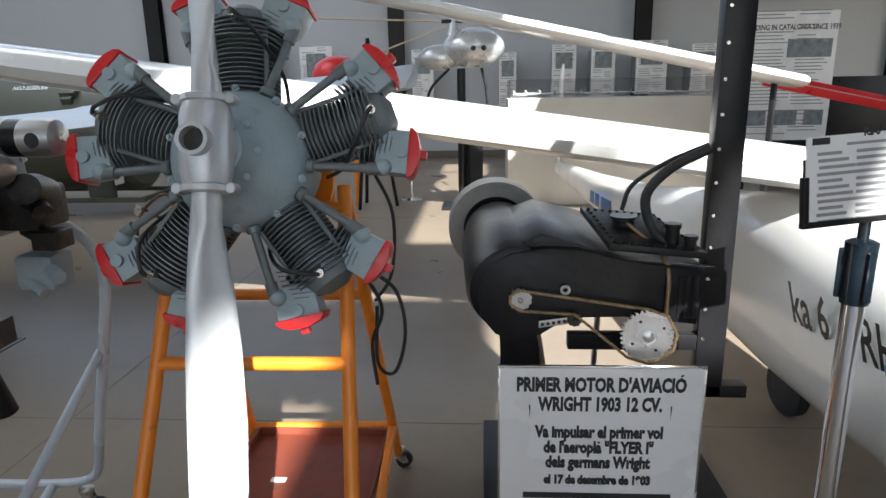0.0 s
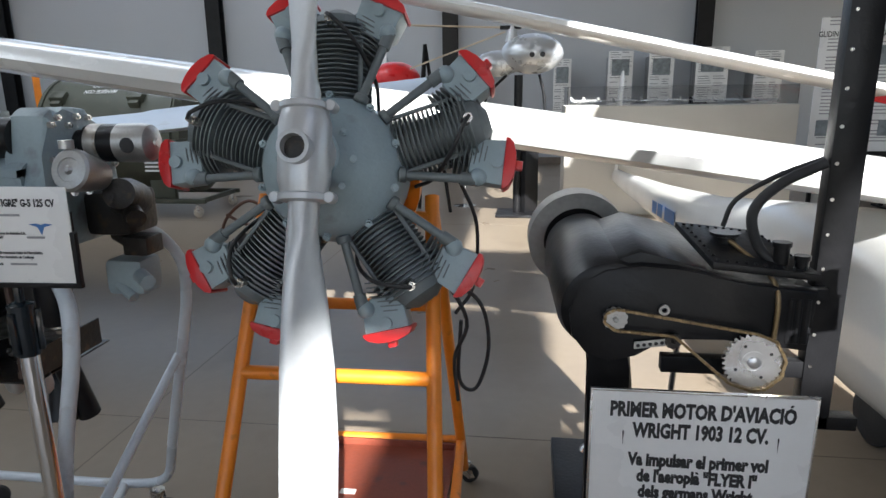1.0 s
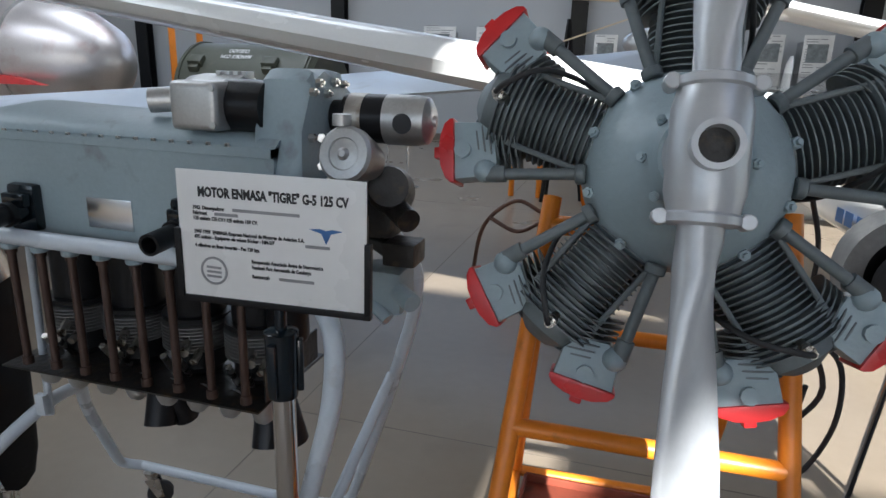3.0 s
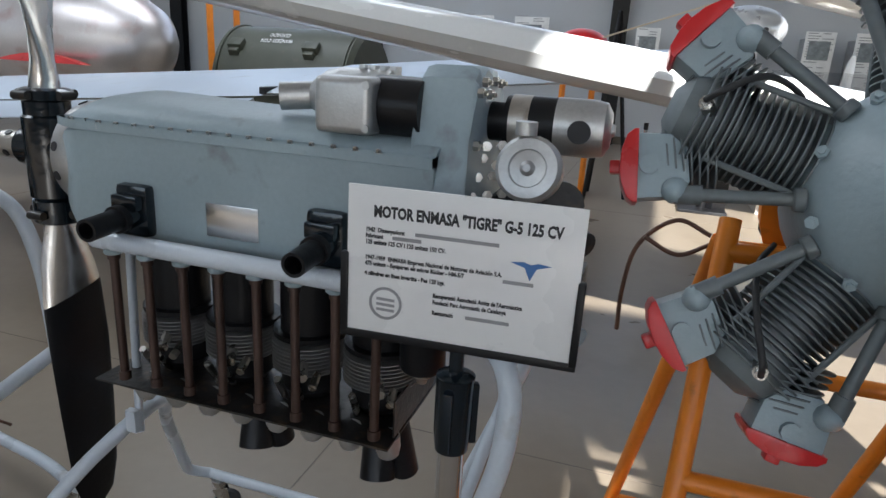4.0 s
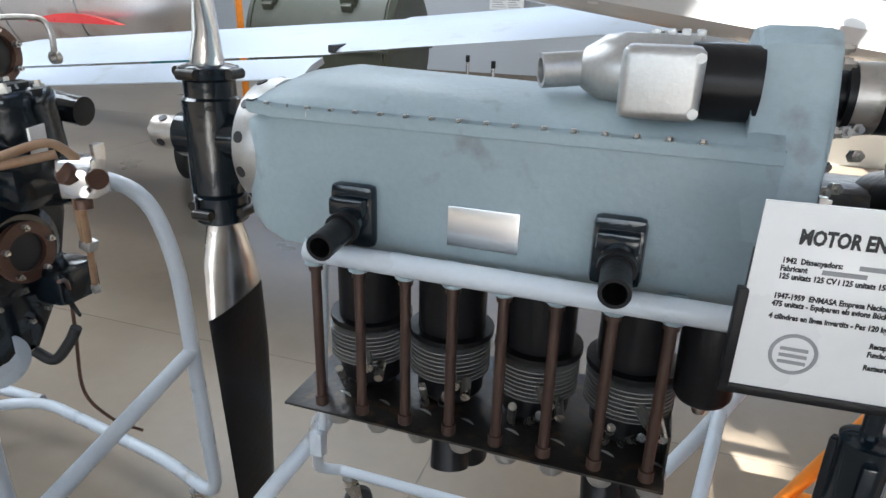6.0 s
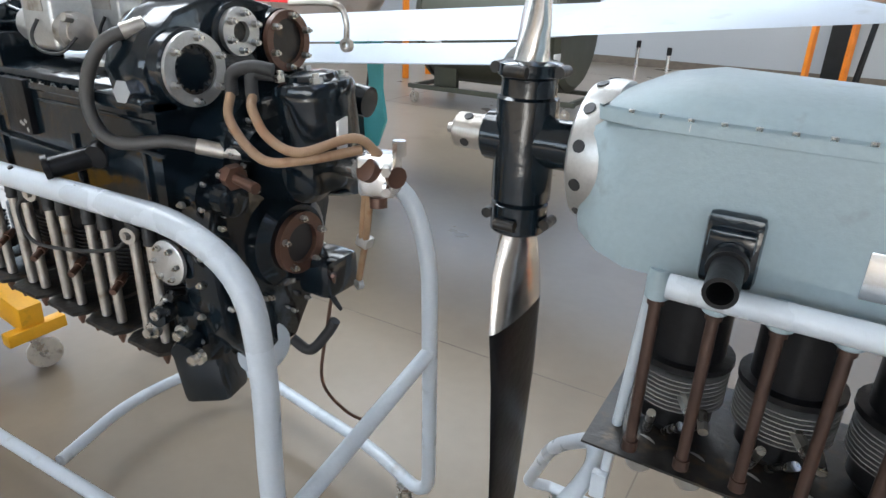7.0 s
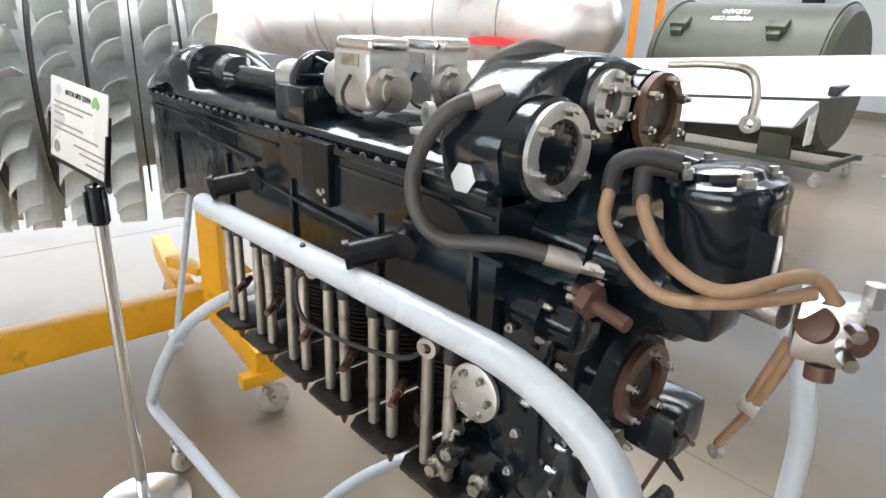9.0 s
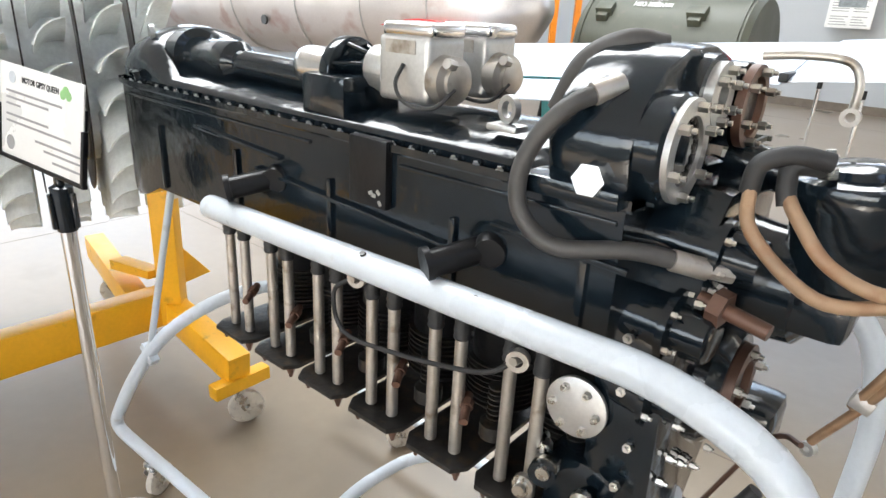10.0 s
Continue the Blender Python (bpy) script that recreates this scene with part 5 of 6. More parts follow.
cyl(bm, (-2.94, 1.472, 1.454), (-2.9, 1.505, 1.442), 0.0165, n=12)
cyl(bm, (-2.9, 1.505, 1.442), (-2.87, 1.525, 1.438), 0.014, n=8)
part("hose_fitting", bm, DULL, queen, "metal hose end")
bm = bmesh.new()
hose(bm, [(-3.06, 1.62, 1.73), (-3.1, 1.58, 1.735), (-3.16, 1.56, 1.7), (-3.2, 1.56, 1.62)], 0.018)
part("oil_hose", bm, HOSE_GREY, queen)
bm = bmesh.new()
box(bm, (-2.61, 1.59, 1.4), (0.075, 0.07, 0.085), Matrix.Rotation(0.35, 4, "Z"), 0.008)
cyl(bm, (-2.57, 1.6, 1.44), (-2.57, 1.6, 1.47), 0.014, n=6)
cyl(bm, (-2.66, 1.59, 1.4), (-2.72, 1.6, 1.4), 0.025)
for dz in (-0.02, 0.02):
    cyl(bm, (-2.575, 1.56, 1.4 + dz), (-2.56, 1.54, 1.4 + dz), 0.01, n=6)
vb = part("fuel_valve", bm, ALU, queen, "bright metal fuel valve")
bm = bmesh.new()
lathe(bm, (-2.61, 1.56, 1.41), (-0.2, -1, 0.5), [(0, 0.024), (0.016, 0.024), (0.018, 0.02)], 20)
lathe(bm, (-2.572, 1.585, 1.4), (1, -0.4, 0), [(0, 0.022), (0.012, 0.022)], 18)
lathe(bm, (-2.6, 1.57, 1.355), (0.1, -0.1, -1), [(0, 0.018), (0.02, 0.018)], 16)
part("valve_cap", bm, RUST, vb, "red-brown sealed cap")
vb.location += V(0.01, 0.045, 0.02)
bm = bmesh.new()
hose(bm, [(-2.63, 1.64, 1.38), (-2.65, 1.66, 1.31), (-2.685, 1.69, 1.22), (-2.735, 1.73, 1.11)], 0.008)
hose(bm, [(-2.64, 1.64, 1.38), (-2.663, 1.66, 1.31), (-2.695, 1.69, 1.22)], 0.008)
part("fuel_hose", bm, HOSE_TAN, queen)
bm = bmesh.new()
box(bm, (-2.683, 1.688, 1.235), (0.032, 0.028, 0.026), Matrix.Rotation(0.3, 4, "Y"), 0.004)
ringtube(bm, (-2.738, 1.724, 1.095), (-2.733, 1.737, 1.095), 0.013, 0.006, 12)
part("clip", bm, CAST, queen)
bm = bmesh.new()
hose(bm, [(-2.74, 1.64, 1.15), (-2.77, 1.68, 1.13), (-2.8, 1.71, 1.08), (-2.86, 1.75, 0.93), (-2.935, 1.8, 0.7), (-2.9, 1.85, 0.58), (-2.85, 1.9, 0.52)], 0.005, 8)
part("cable", bm, RUST, queen, "thin brown cable")
bm = bmesh.new()
hose(bm, [(-2.88, 1.72, 1.1), (-2.82, 1.72, 1.04), (-2.77, 1.7, 1.03), (-2.86, 1.74, 1.07)], 0.004, 8)
hose(bm, [(-2.9, 1.66, 0.92), (-2.85, 1.67, 0.9), (-2.81, 1.69, 0.95), (-2.79, 1.7, 0.99)], 0.014)
part("cable", bm, BLACK_RUB, queen, "black cable")

queen.location += V(-0.02, 0.01, -0.03)
# its stand
QST = thing("tube_stand", (-3.8, 1.85, 0), "pale grey bent-tube engine stand on cream casters", "engine stand")
bm = bmesh.new()
pipe(bm, [(-3.965, 1.36, 1.285), (-2.88, 1.36, 1.31), (-2.71, 1.36, 1.24), (-2.685, 1.36, 1.04), (-2.71, 1.37, 0.72), (-2.73, 1.42, 0.17)], 0.027, 0.16)
part("side_tube", bm, GREY_TUBE, QST)
# Dark raised discs in place of shaded rivet holes.
bm = bmesh.new()
for x in (-3.45, -3.2, -2.968):
    cyl(bm, (x, 1.352, 1.32), (x, 1.349, 1.326), 0.006, n=8)
part("rivet_hole", bm, DARK_MET, QST)
bm = bmesh.new()
pipe(bm, [(-3.95, 1.9, 1.29), (-3.0, 1.91, 1.31), (-2.74, 1.93, 1.27), (-2.68, 1.94, 1.08), (-2.685, 1.97, 0.6), (-2.71, 2.02, 0.17), (-3.0, 2.12, 0.17), (-3.75, 2.24, 0.17), (-3.95, 2.1, 0.17), (-3.98, 1.8, 0.17), (-3.88, 1.48, 0.17)], 0.022, 0.13)
part("side_tube", bm, GREY_TUBE, QST)
bm = bmesh.new()
cyl(bm, (-2.683, 1.96, 0.785), (-2.705, 1.37, 0.62), 0.022, n=14)
part("cross_tube", bm, GREY_TUBE, QST)
bm = bmesh.new()
pipe(bm, [(-2.73, 1.42, 0.17), (-3.3, 1.46, 0.17), (-4.7, 1.42, 0.17), (-4.86, 1.4, 0.2), (-4.68, 1.41, 0.46), (-4.54, 1.47, 0.68), (-4.42, 1.62, 0.81), (-4.4, 1.85, 0.8), (-4.5, 2.1, 0.55), (-4.6, 2.24, 0.17), (-3.75, 2.24, 0.17)], 0.022, 0.16)
part("base_tube", bm, GREY_TUBE, QST)
bm = bmesh.new()
cyl(bm, (-4.59, 1.45, 0.6), (-4.42, 1.5, 1.2), 0.011, n=10)
box(bm, (-4.59, 1.45, 0.6), (0.075, 0.03, 0.035), Matrix.Rotation(0.7, 4, "Y"), 0.004)
part("brace_rod", bm, GREY_TUBE, QST)
for x, y, a in ((-4.62, 1.42, 2.0), (-4.18, 2.22, 1.2), (-2.78, 1.44, 1.0), (-2.83, 2.06, 2.2)):
    caster(QST, x, y, 0.15, 0.06, a)

th, c, u, v, hw, hh = sign_stand((-4.535, 1.25), radians(9), 0.38, 0.25, 1.405, 8, 4, "chrome sign stand with a white card beside the black engine")
text(th, "MOTOR GIPSY QUEEN", c + v * 0.083 + u * 0.0, u, v, 0.021, INK_AND_HOLES, 0.8, 0.0006)
bars(th, [(-0.16, 0.05, 0.26, 0.006), (-0.16, 0.033, 0.2, 0.006), (-0.16, 0.016, 0.07, 0.006), (-0.16, -0.012, 0.2, 0.006), (-0.16, -0.03, 0.3, 0.006), (-0.02, -0.06, 0.2, 0.006), (0.02, -0.078, 0.16, 0.006), (0.06, -0.1, 0.12, 0.006)], c, u, v, INK_GREY)
bm = bmesh.new()
for dx, dz, r in ((0.115, 0.094, 0.014), (0.128, 0.085, 0.012), (0.103, 0.085, 0.012)):
    lathe(bm, c + u * dx + v * dz, u.cross(v), [(0, r), (0.0006, r)], 14)
part("emblem", bm, GREEN, th, "small green emblem")
bm = bmesh.new()
lathe(bm, c - u * 0.13 + v * 0.09, u.cross(v), [(0, 0.016), (0.0006, 0.016)], 16)
part("emblem", bm, GREY_TUBE, th)
bm = bmesh.new()
lathe(bm, c - u * 0.14 - v * 0.085, u.cross(v), [(0, 0.02), (0.0006, 0.02)], 16)
part("emblem", bm, INK_GREY, th)

# ---------- axial compressor rotor on a yellow frame ----------
ysd = thing("engine_stand", (-5.55, 2.0, 0), "yellow welded steel rotor frame on cream casters", "engine stand")


def beam(parent, a, b, w, h, material, name="beam"):
    bm = bmesh.new()
    a, b = Vector(a), Vector(b)
    x, y, z = basis(b - a)
    box(bm, (a + b) / 2, (w, h, (b - a).length), Matrix((x, y, z)).transposed().to_4x4(), 0.006)
    return part(name, bm, material, parent)


beam(ysd, (-5.62, -0.4, 0.36), (-5.56, 2.05, 0.36), 0.1, 0.17, YELLOW)
beam(ysd, (-6.4, 0.3, 0.3), (-6.3, 0.35, 1.0), 0.1, 0.1, YELLOW, "post")
beam(ysd, (-5.52, 2.0, 0.28), (-5.5, 2.0, 1.12), 0.1, 0.1, YELLOW, "post")
beam(ysd, (-5.5, 2.0, 0.33), (-4.96, 1.98, 0.27), 0.1, 0.13, YELLOW)
beam(ysd, (-4.98, 1.86, 0.2), (-4.98, 2.12, 0.2), 0.06, 0.06, YELLOW)
beam(ysd, (-5.6, 1.9, 0.33), (-6.6, 2.1, 0.33), 0.1, 0.13, YELLOW)
beam(ysd, (-5.52, 2.02, 1.1), (-6.3, 2.2, 1.1), 0.08, 0.08, YELLOW)
bm = bmesh.new()
prism(bm, [(0, 0), (-0.24, 0), (0, 0.28)], (-5.55, 2.0, 0.44), (0.25, -1, 0), (0, 0, 1), (0.02, 0, 0), 0.002)
prism(bm, [(0, 0), (-0.24, 0), (-0.24, 0.05), (0, 0.04)], (-5.7, 1.98, 0.44), (1, 0.3, 0), (0, 0, 1), (0, 0.08, 0), 0.002)
part("gusset", bm, YELLOW, ysd)
for x, y in ((-4.98, 1.98), (-5.62, -0.3), (-6.5, 2.1)):
    caster(ysd, x, y, 0.17, 0.075, 1.2)
ysd.location += V(0.2, -0.1, 0)
rotor = thing("compressor_rotor", (-6.0, 1.4, 1.4), "grey axial compressor rotor with rows of overlapping blades", "jet engine part")
bm = bmesh.new()
RA, RO = V(0.3, 0.95, 0.0).normalized(), V(-5.85, 2.1, 1.4)
lathe(bm, RO + RA * 0.0, -RA, [(0, 0.1), (0.0, 0.38), (0.3, 0.4), (1.0, 0.43), (1.7, 0.45)], 40)
part("drum", bm, BLADE, rotor)
rx, ry, rz = basis(RA)
blade_bm = bmesh.new()
loops = []
for r, half, tw in ((0.36, 0.055, -0.4), (0.46, 0.062, -0.5), (0.56, 0.068, -0.6), (0.67, 0.072, -0.72)):
    # root to tip: chord and twist grow, the section is cambered
    q, n = V(0, math.sin(tw), math.cos(tw)), V(0, -math.cos(tw), math.sin(tw))
    top = [V(r, 0, 0) + q * half * u + n * (0.022 * (1 - u * u) + 0.003) for u in (-1, -0.5, 0, 0.5, 1)]
    low = [V(r, 0, 0) + q * half * u + n * (0.022 * (1 - u * u) - 0.003) for u in (1, 0.5, 0, -0.5, -1)]
    loops.append(top + low)
rings(blade_bm, loops)
blade_me = finish("blade", blade_bm, BLADE, 40)
for k in range(8):
    o = RO - RA * (0.05 + 0.185 * k)
    nb = 28
    for j in range(nb):
        a = 2 * math.pi * (j + 0.37 * k) / nb
        d = rx * math.cos(a) + ry * math.sin(a)
        ob = new("blade", blade_me)
        ob.parent = rotor
        ob.matrix_basis = Matrix.Translation(o - root_place(rotor)) @ Matrix((d, RA.cross(d), RA)).transposed().to_4x4()
    if k < 7:
        bm = bmesh.new()
        oo = o - RA * 0.0925
        ringtube(bm, oo - RA * 0.003, oo + RA * 0.003, 0.53, 0.38, 48)
        part("stage_ring", bm, DARK_MET, rotor, "thin dark stage ring")

rotor.location.x += 0.2

# ---------- early flat engine on its black stand ----------
early = thing("early_engine", (0.35, 1.95, 0.95), "matt black early flat aero engine with chain drive and flywheel", "aircraft engine")
bm = bmesh.new()
lathe(bm, (0.165, 1.755, 1.155), (-0.06, 1, 0.06), [(0, 0.115), (0.006, 0.125), (0.05, 0.135), (0.4, 0.135), (0.56, 0.12), (0.58, 0.1)], 36)
part("crankcase", bm, BLACK, early, "matt black crankcase drum")
bm = bmesh.new()
o = [(0.06, 1.15), (0.07, 1.08), (0.11, 1.03), (0.17, 1.01), (0.24, 1.03), (0.3, 1.08), (0.36, 1.095), (0.45, 1.085), (0.66, 1.06), (0.672, 1.22), (0.5, 1.235), (0.33, 1.27), (0.24, 1.275), (0.15, 1.265), (0.09, 1.225)]
prism(bm, o, (0, 1.745, 0), (1, 0, 0), (0, 0, 1), (0, 0.03, 0.004), 0.006)
part("side_plate", bm, BLACK, early, "black side casting")
bm = bmesh.new()
o = [(0.2, 1.06), (0.64, 1.07), (0.655, 1.215), (0.5, 1.235), (0.33, 1.285), (0.24, 1.31), (0.16, 1.28)]
prism(bm, o, (0.0, 1.775, 0), (1, 0, 0), (0, 0, 1), (0.0, 0.42, 0.03), 0.02)
box(bm, (0.655, 1.93, 1.17), (0.05, 0.26, 0.1), None, 0.01)
part("cylinder_block", bm, BLACK, early, "black cylinder block")
for k in range(3):
    bm = bmesh.new()
    cyl(bm, (0.61 + 0.02 * k, 1.752, 1.08), (0.61 + 0.02 * k, 1.752, 1.2), 0.011, n=10, bev=0.002)
    part("valve_rod", bm, BLACK, early)
bm = bmesh.new()
prism(bm, [(0.38, 2.04), (0.6, 2.04), (0.685, 1.77), (0.42, 1.77)], (0, 0, 0.988), (1, 0, -0.1), (0, 1, 0.18), (0, 0, 0.02), 0.004)
cv = part("top_cover", bm, BLACK, early, "riveted black cover plate")
for a, b, n in (((0.4, 2.02), (0.6, 2.02), 9), ((0.435, 1.785), (0.67, 1.785), 10), ((0.4, 2.02), (0.435, 1.785), 8), ((0.6, 2.02), (0.67, 1.785), 8)):
    for i in range(n):
        x, y = a[0] + (b[0] - a[0]) * i / n, a[1] + (b[1] - a[1]) * i / n
        bm = bmesh.new()
        ball(bm, (x, y, 1.008 - 0.1 * x + 0.18 * y), 0.0055, n=8)
        part("rivet", bm, BLACK, cv)
bm = bmesh.new()
lathe(bm, (0.49, 1.93, 1.52), (0, 0, 1), [(0, 0.03), (0.0, 0.033), (0.03, 0.033), (0.032, 0.04), (0.04, 0.04)], 20)
bmesh.ops.translate(bm, verts=bm.verts, vec=(0, 0, 0.01 - 0.24))
part("filler_neck", bm, BLACK, early)
for x, y, z, r, h in ((0.6, 1.82, 1.27, 0.02, 0.06), (0.645, 1.8, 1.25, 0.016, 0.05)):
    bm = bmesh.new()
    lathe(bm, (x, y, z), (0, 0, 1), [(0, r), (h - 0.012, r), (h - 0.012, r + 0.004), (h, r + 0.004)], 16)
    part("pipe_stub", bm, BLACK, early)
bm = bmesh.new()
ringtube(bm, (0.125, 2.36, 1.2), (0.12, 2.45, 1.207), 0.172, 0.118, 48)
fw = part("flywheel_rim", bm, IRON, early, "grey iron flywheel")
bm = bmesh.new()
cyl(bm, (0.122, 2.39, 1.2), (0.121, 2.42, 1.204), 0.125, n=36)
cyl(bm, (0.128, 2.3, 1.19), (0.122, 2.4, 1.2), 0.05, n=20)
part("flywheel_disc", bm, BLACK, fw)
# chain drive
def sprocket(c, r, teeth, material, name, label, holes=0):
    bm = bmesh.new()
    out = []
    for i in range(teeth):
        for f, rr in ((0, 0.9), (0.3, 1.0), (0.6, 1.0), (0.85, 0.9)):
            a = 2 * math.pi * (i + f) / teeth
            out.append((r * rr * math.cos(a), r * rr * math.sin(a)))
    prism(bm, out, c, (1, 0, 0), (0, 0, 1), (0, 0.008, 0))
    sp = part(name, bm, material, early, label, 30)
    bm = bmesh.new()
    ringtube(bm, V(*c) - V(0, 0.003, 0), c, r * 0.38, r * 0.3, 24)
    lathe(bm, c, (0, -1, 0), [(0, r * 0.2), (0.006, r * 0.2), (0.01, r * 0.12)], 18)
    part("hub", bm, material, sp)
    if holes:
        # Lightening holes are not cut; black discs give their shade.
        bm = bmesh.new()
        for k in range(holes):
            a = 2 * math.pi * k / holes + 0.5
            p = V(*c) + V(math.cos(a), 0, math.sin(a)) * r * 0.62
            cyl(bm, p, p - V(0, 0.0008, 0), r * 0.055, n=12)
        part("lightening_hole", bm, INK_AND_HOLES, sp)


sprocket((0.178, 1.722, 1.14), 0.032, 12, CAST, "small_sprocket", "small bare metal sprocket")
sprocket((0.526, 1.722, 1.036), 0.076, 32, ALU, "large_sprocket", "large bare metal timing sprocket", 4)
sprocket((0.326, 1.722, 1.083), 0.021, 10, DARK_MET, "idler", "dark idler wheel")
chain = [(0.178, 1.168), (0.526, 1.114), (0.575, 1.095), (0.602, 1.045), (0.595, 1.0), (0.56, 0.965), (0.526, 0.958), (0.47, 0.977), (0.326, 1.1), (0.178, 1.11), (0.15, 1.13), (0.152, 1.155)]
pts = [V(x, 1.717, z) for x, z in chain]
CH = mat("bronze_chain", (0.3, 0.22, 0.12), 0.4, 0.9, 0.25, 40, 0.05)
bm = bmesh.new()
for a, b in zip(pts, pts[1:] + pts[:1]):
    n = max(1, int((b - a).length / 0.0115))
    for i in range(n):
        p, q = a.lerp(b, i / n), a.lerp(b, (i + 0.9) / n)
        d = (q - p).normalized()
        m = Matrix((d, V(0, 1, 0), d.cross(V(0, 1, 0)))).transposed().to_4x4()
        box(bm, (p + q) / 2, ((q - p).length, 0.006 if i % 2 else 0.009, 0.007), m)
part("drive_chain", bm, CH, early, "bronze roller chain", 0)
bm = bmesh.new()
prism(bm, [(0, 0), (0.08, 0.012), (0.08, 0.032), (0, 0.02)], (0.23, 1.73, 1.055), (1, 0, 0), (0, 0, 1), (0, 0.006, 0), 0.002)
tb = part("tension_bar", bm, CAST, early, "drilled metal tension bar")
# Bar holes, likewise uncut: shade supplied by black colour.
bm = bmesh.new()
for k in range(5):
    p = V(0.24 + 0.015 * k, 1.7295, 1.066 + 0.0024 * k)
    cyl(bm, p, p - V(0, 0.0008, 0), 0.005, n=10)
part("bar_hole", bm, INK_AND_HOLES, tb)
bm = bmesh.new()
ringtube(bm, (0.3, 1.735, 1.165), (0.3, 1.728, 1.165), 0.014, 0.007, 16)
part("eyelet", bm, CAST, early)
bm = bmesh.new()
hose(bm, [(0.49, 1.91, 1.315), (0.51, 1.87, 1.3), (0.565, 1.79, 1.25), (0.575, 1.74, 1.2), (0.574, 1.738, 1.08)], 0.0065)
part("brass_pipe", bm, CH, early, "thin brass pipe")
for pts, r in (([(0.694, 1.85, 1.53), (0.59, 1.85, 1.475), (0.53, 1.85, 1.4), (0.55, 1.84, 1.31), (0.6, 1.82, 1.26)], 0.014), ([(0.694, 1.86, 1.54), (0.6, 1.9, 1.49), (0.51, 1.93, 1.42), (0.485, 1.94, 1.345)], 0.007)):
    bm = bmesh.new()
    hose(bm, pts, r)
    part("hose", bm, BLACK_RUB, early, "black rubber hose")
bm = bmesh.new()
box(bm, (0.665, 1.8, 1.2), (0.1, 0.03, 0.03), None, 0.004)
part("bracket", bm, BLACK, early)
early.location, early.scale = V(0.376, 2.025, 0.963), (1.04, 1.04, 1.04)
est = thing("display_stand", (0.4, 2.4, 0), "black steel display stand with a tall perforated upright", "display stand")
bm = bmesh.new()
box(bm, (0.75, 1.86, 1.5), (0.085, 0.05, 1.4), None, 0.004)
part("upright", bm, BLACK, est, "tall black steel upright")
bm = bmesh.new()
for k in range(13):
    for dx in (-0.028,):
        p = V(0.75 + dx, 1.834, 0.9 + 0.095 * k)
        cyl(bm, p, p - V(0, 0.002, 0), 0.005, n=10)
part("bolt_head", bm, STEEL, est)
bm = bmesh.new()
box(bm, (0.77, 1.86, 0.82), (0.2, 0.05, 0.04), None, 0.004)
box(bm, (0.52, 1.86, 0.98), (0.4, 0.04, 0.05), None, 0.004)
part("foot_bracket", bm, BLACK, est)
bm = bmesh.new()
prism(bm, [(0.1, 1.06), (0.21, 1.08), (0.235, 0.95), (0.25, 0.15), (0.12, 0.15), (0.12, 0.95)], (0, 1.86, 0), (1, 0, 0), (0, 0, 1), (0, 0.06, 0), 0.006)
part("front_leg", bm, BLACK, est)
beam(est, (0.2, 1.9, 1.02), (0.35, 2.35, 0.2), 0.06, 0.06, BLACK, "brace")
bm = bmesh.new()
box(bm, (0.55, 2.38, 0.09), (0.98, 1.0, 0.08), None, 0.008)
part("plinth", bm, BLACK, est, "low black plinth on wheels")
for x, y in ((0.1, 2.8), (1.0, 2.8), (0.1, 1.95), (1.0, 1.95)):
    caster(est, x, y, 0.055, 0.022, 0.5, BLACK_RUB)
for x in (0.22, 0.56):
    bm = bmesh.new()
    cyl(bm, (x, 2.78, 0.13), (x, 2.6, 1.02), 0.013, n=12)
    lathe(bm, (x, 2.78, 0.13), (0, 0, 1), [(0, 0.035), (0.015, 0.03), (0.03, 0.015)], 16)
    part("steel_leg", bm, CHROME, est, "thin bright steel leg")
bm = bmesh.new()
rng = random.Random(3)
for k in range(4):
    cx, cz = 0.1 + 0.01 * k, 1.04 + 0.006 * k
    hose(bm, [V(cx + 0.05 * math.cos(a) * (1 + 0.1 * k), 2.2 + 0.05 * math.sin(a), cz + 0.012 * math.sin(3 * a + k)) for a in [2 * math.pi * i / 8 for i in range(9)]], 0.0022, 6, 3)
part("wire_coil", bm, STEEL, est, "loose coil of thin wire")
est.location += V(0.032, 0.075, 0)
# its sign
esign = thing("information_sign", (0.385, 1.62, 0.55), "white information sign with bold black lettering before the early engine", "sign")
bm = bmesh.new()
box(bm, (0.385, 1.62, 0.76), (0.527, 0.006, 0.49), None, 0.001)
part("panel", bm, SIGN_WHITE, esign)
bm = bmesh.new()
for s in (-1, 1):
    box(bm, (0.385 + s * 0.266, 1.621, 0.76), (0.006, 0.01, 0.49), None, 0.001)
box(bm, (0.385, 1.621, 1.006), (0.537, 0.01, 0.006), None, 0.001)
box(bm, (0.385, 1.64, 0.52), (0.45, 0.04, 0.03))
part("edge_frame", bm, ALU, esign, "thin bright edging")
beam(esign, (0.2, 1.66, 0.072), (0.2, 1.635, 0.9), 0.03, 0.03, BLACK, "strut")
beam(esign, (0.57, 1.66, 0.072), (0.57, 1.635, 0.9), 0.03, 0.03, BLACK, "strut")
SU, SV = V(1, 0, 0), V(0, 0, 1)
for words, z, size, st in (("PRIMER MOTOR D'AVIACIÓ", 0.938, 0.054, 0.66), ("WRIGHT 1903 12 CV.", 0.882, 0.054, 0.64), ("Va impulsar el primer vol", 0.803, 0.047, 0.7), ("de l'aeroplà \"FLYER I\"", 0.757, 0.047, 0.7),
                           ("dels germans Wright", 0.712, 0.047, 0.7), ("el 17 de desembre de 1903", 0.662, 0.035, 0.74), ("Kitty Hawk", 0.615, 0.03, 0.8)):
    if words == "Kitty Hawk":
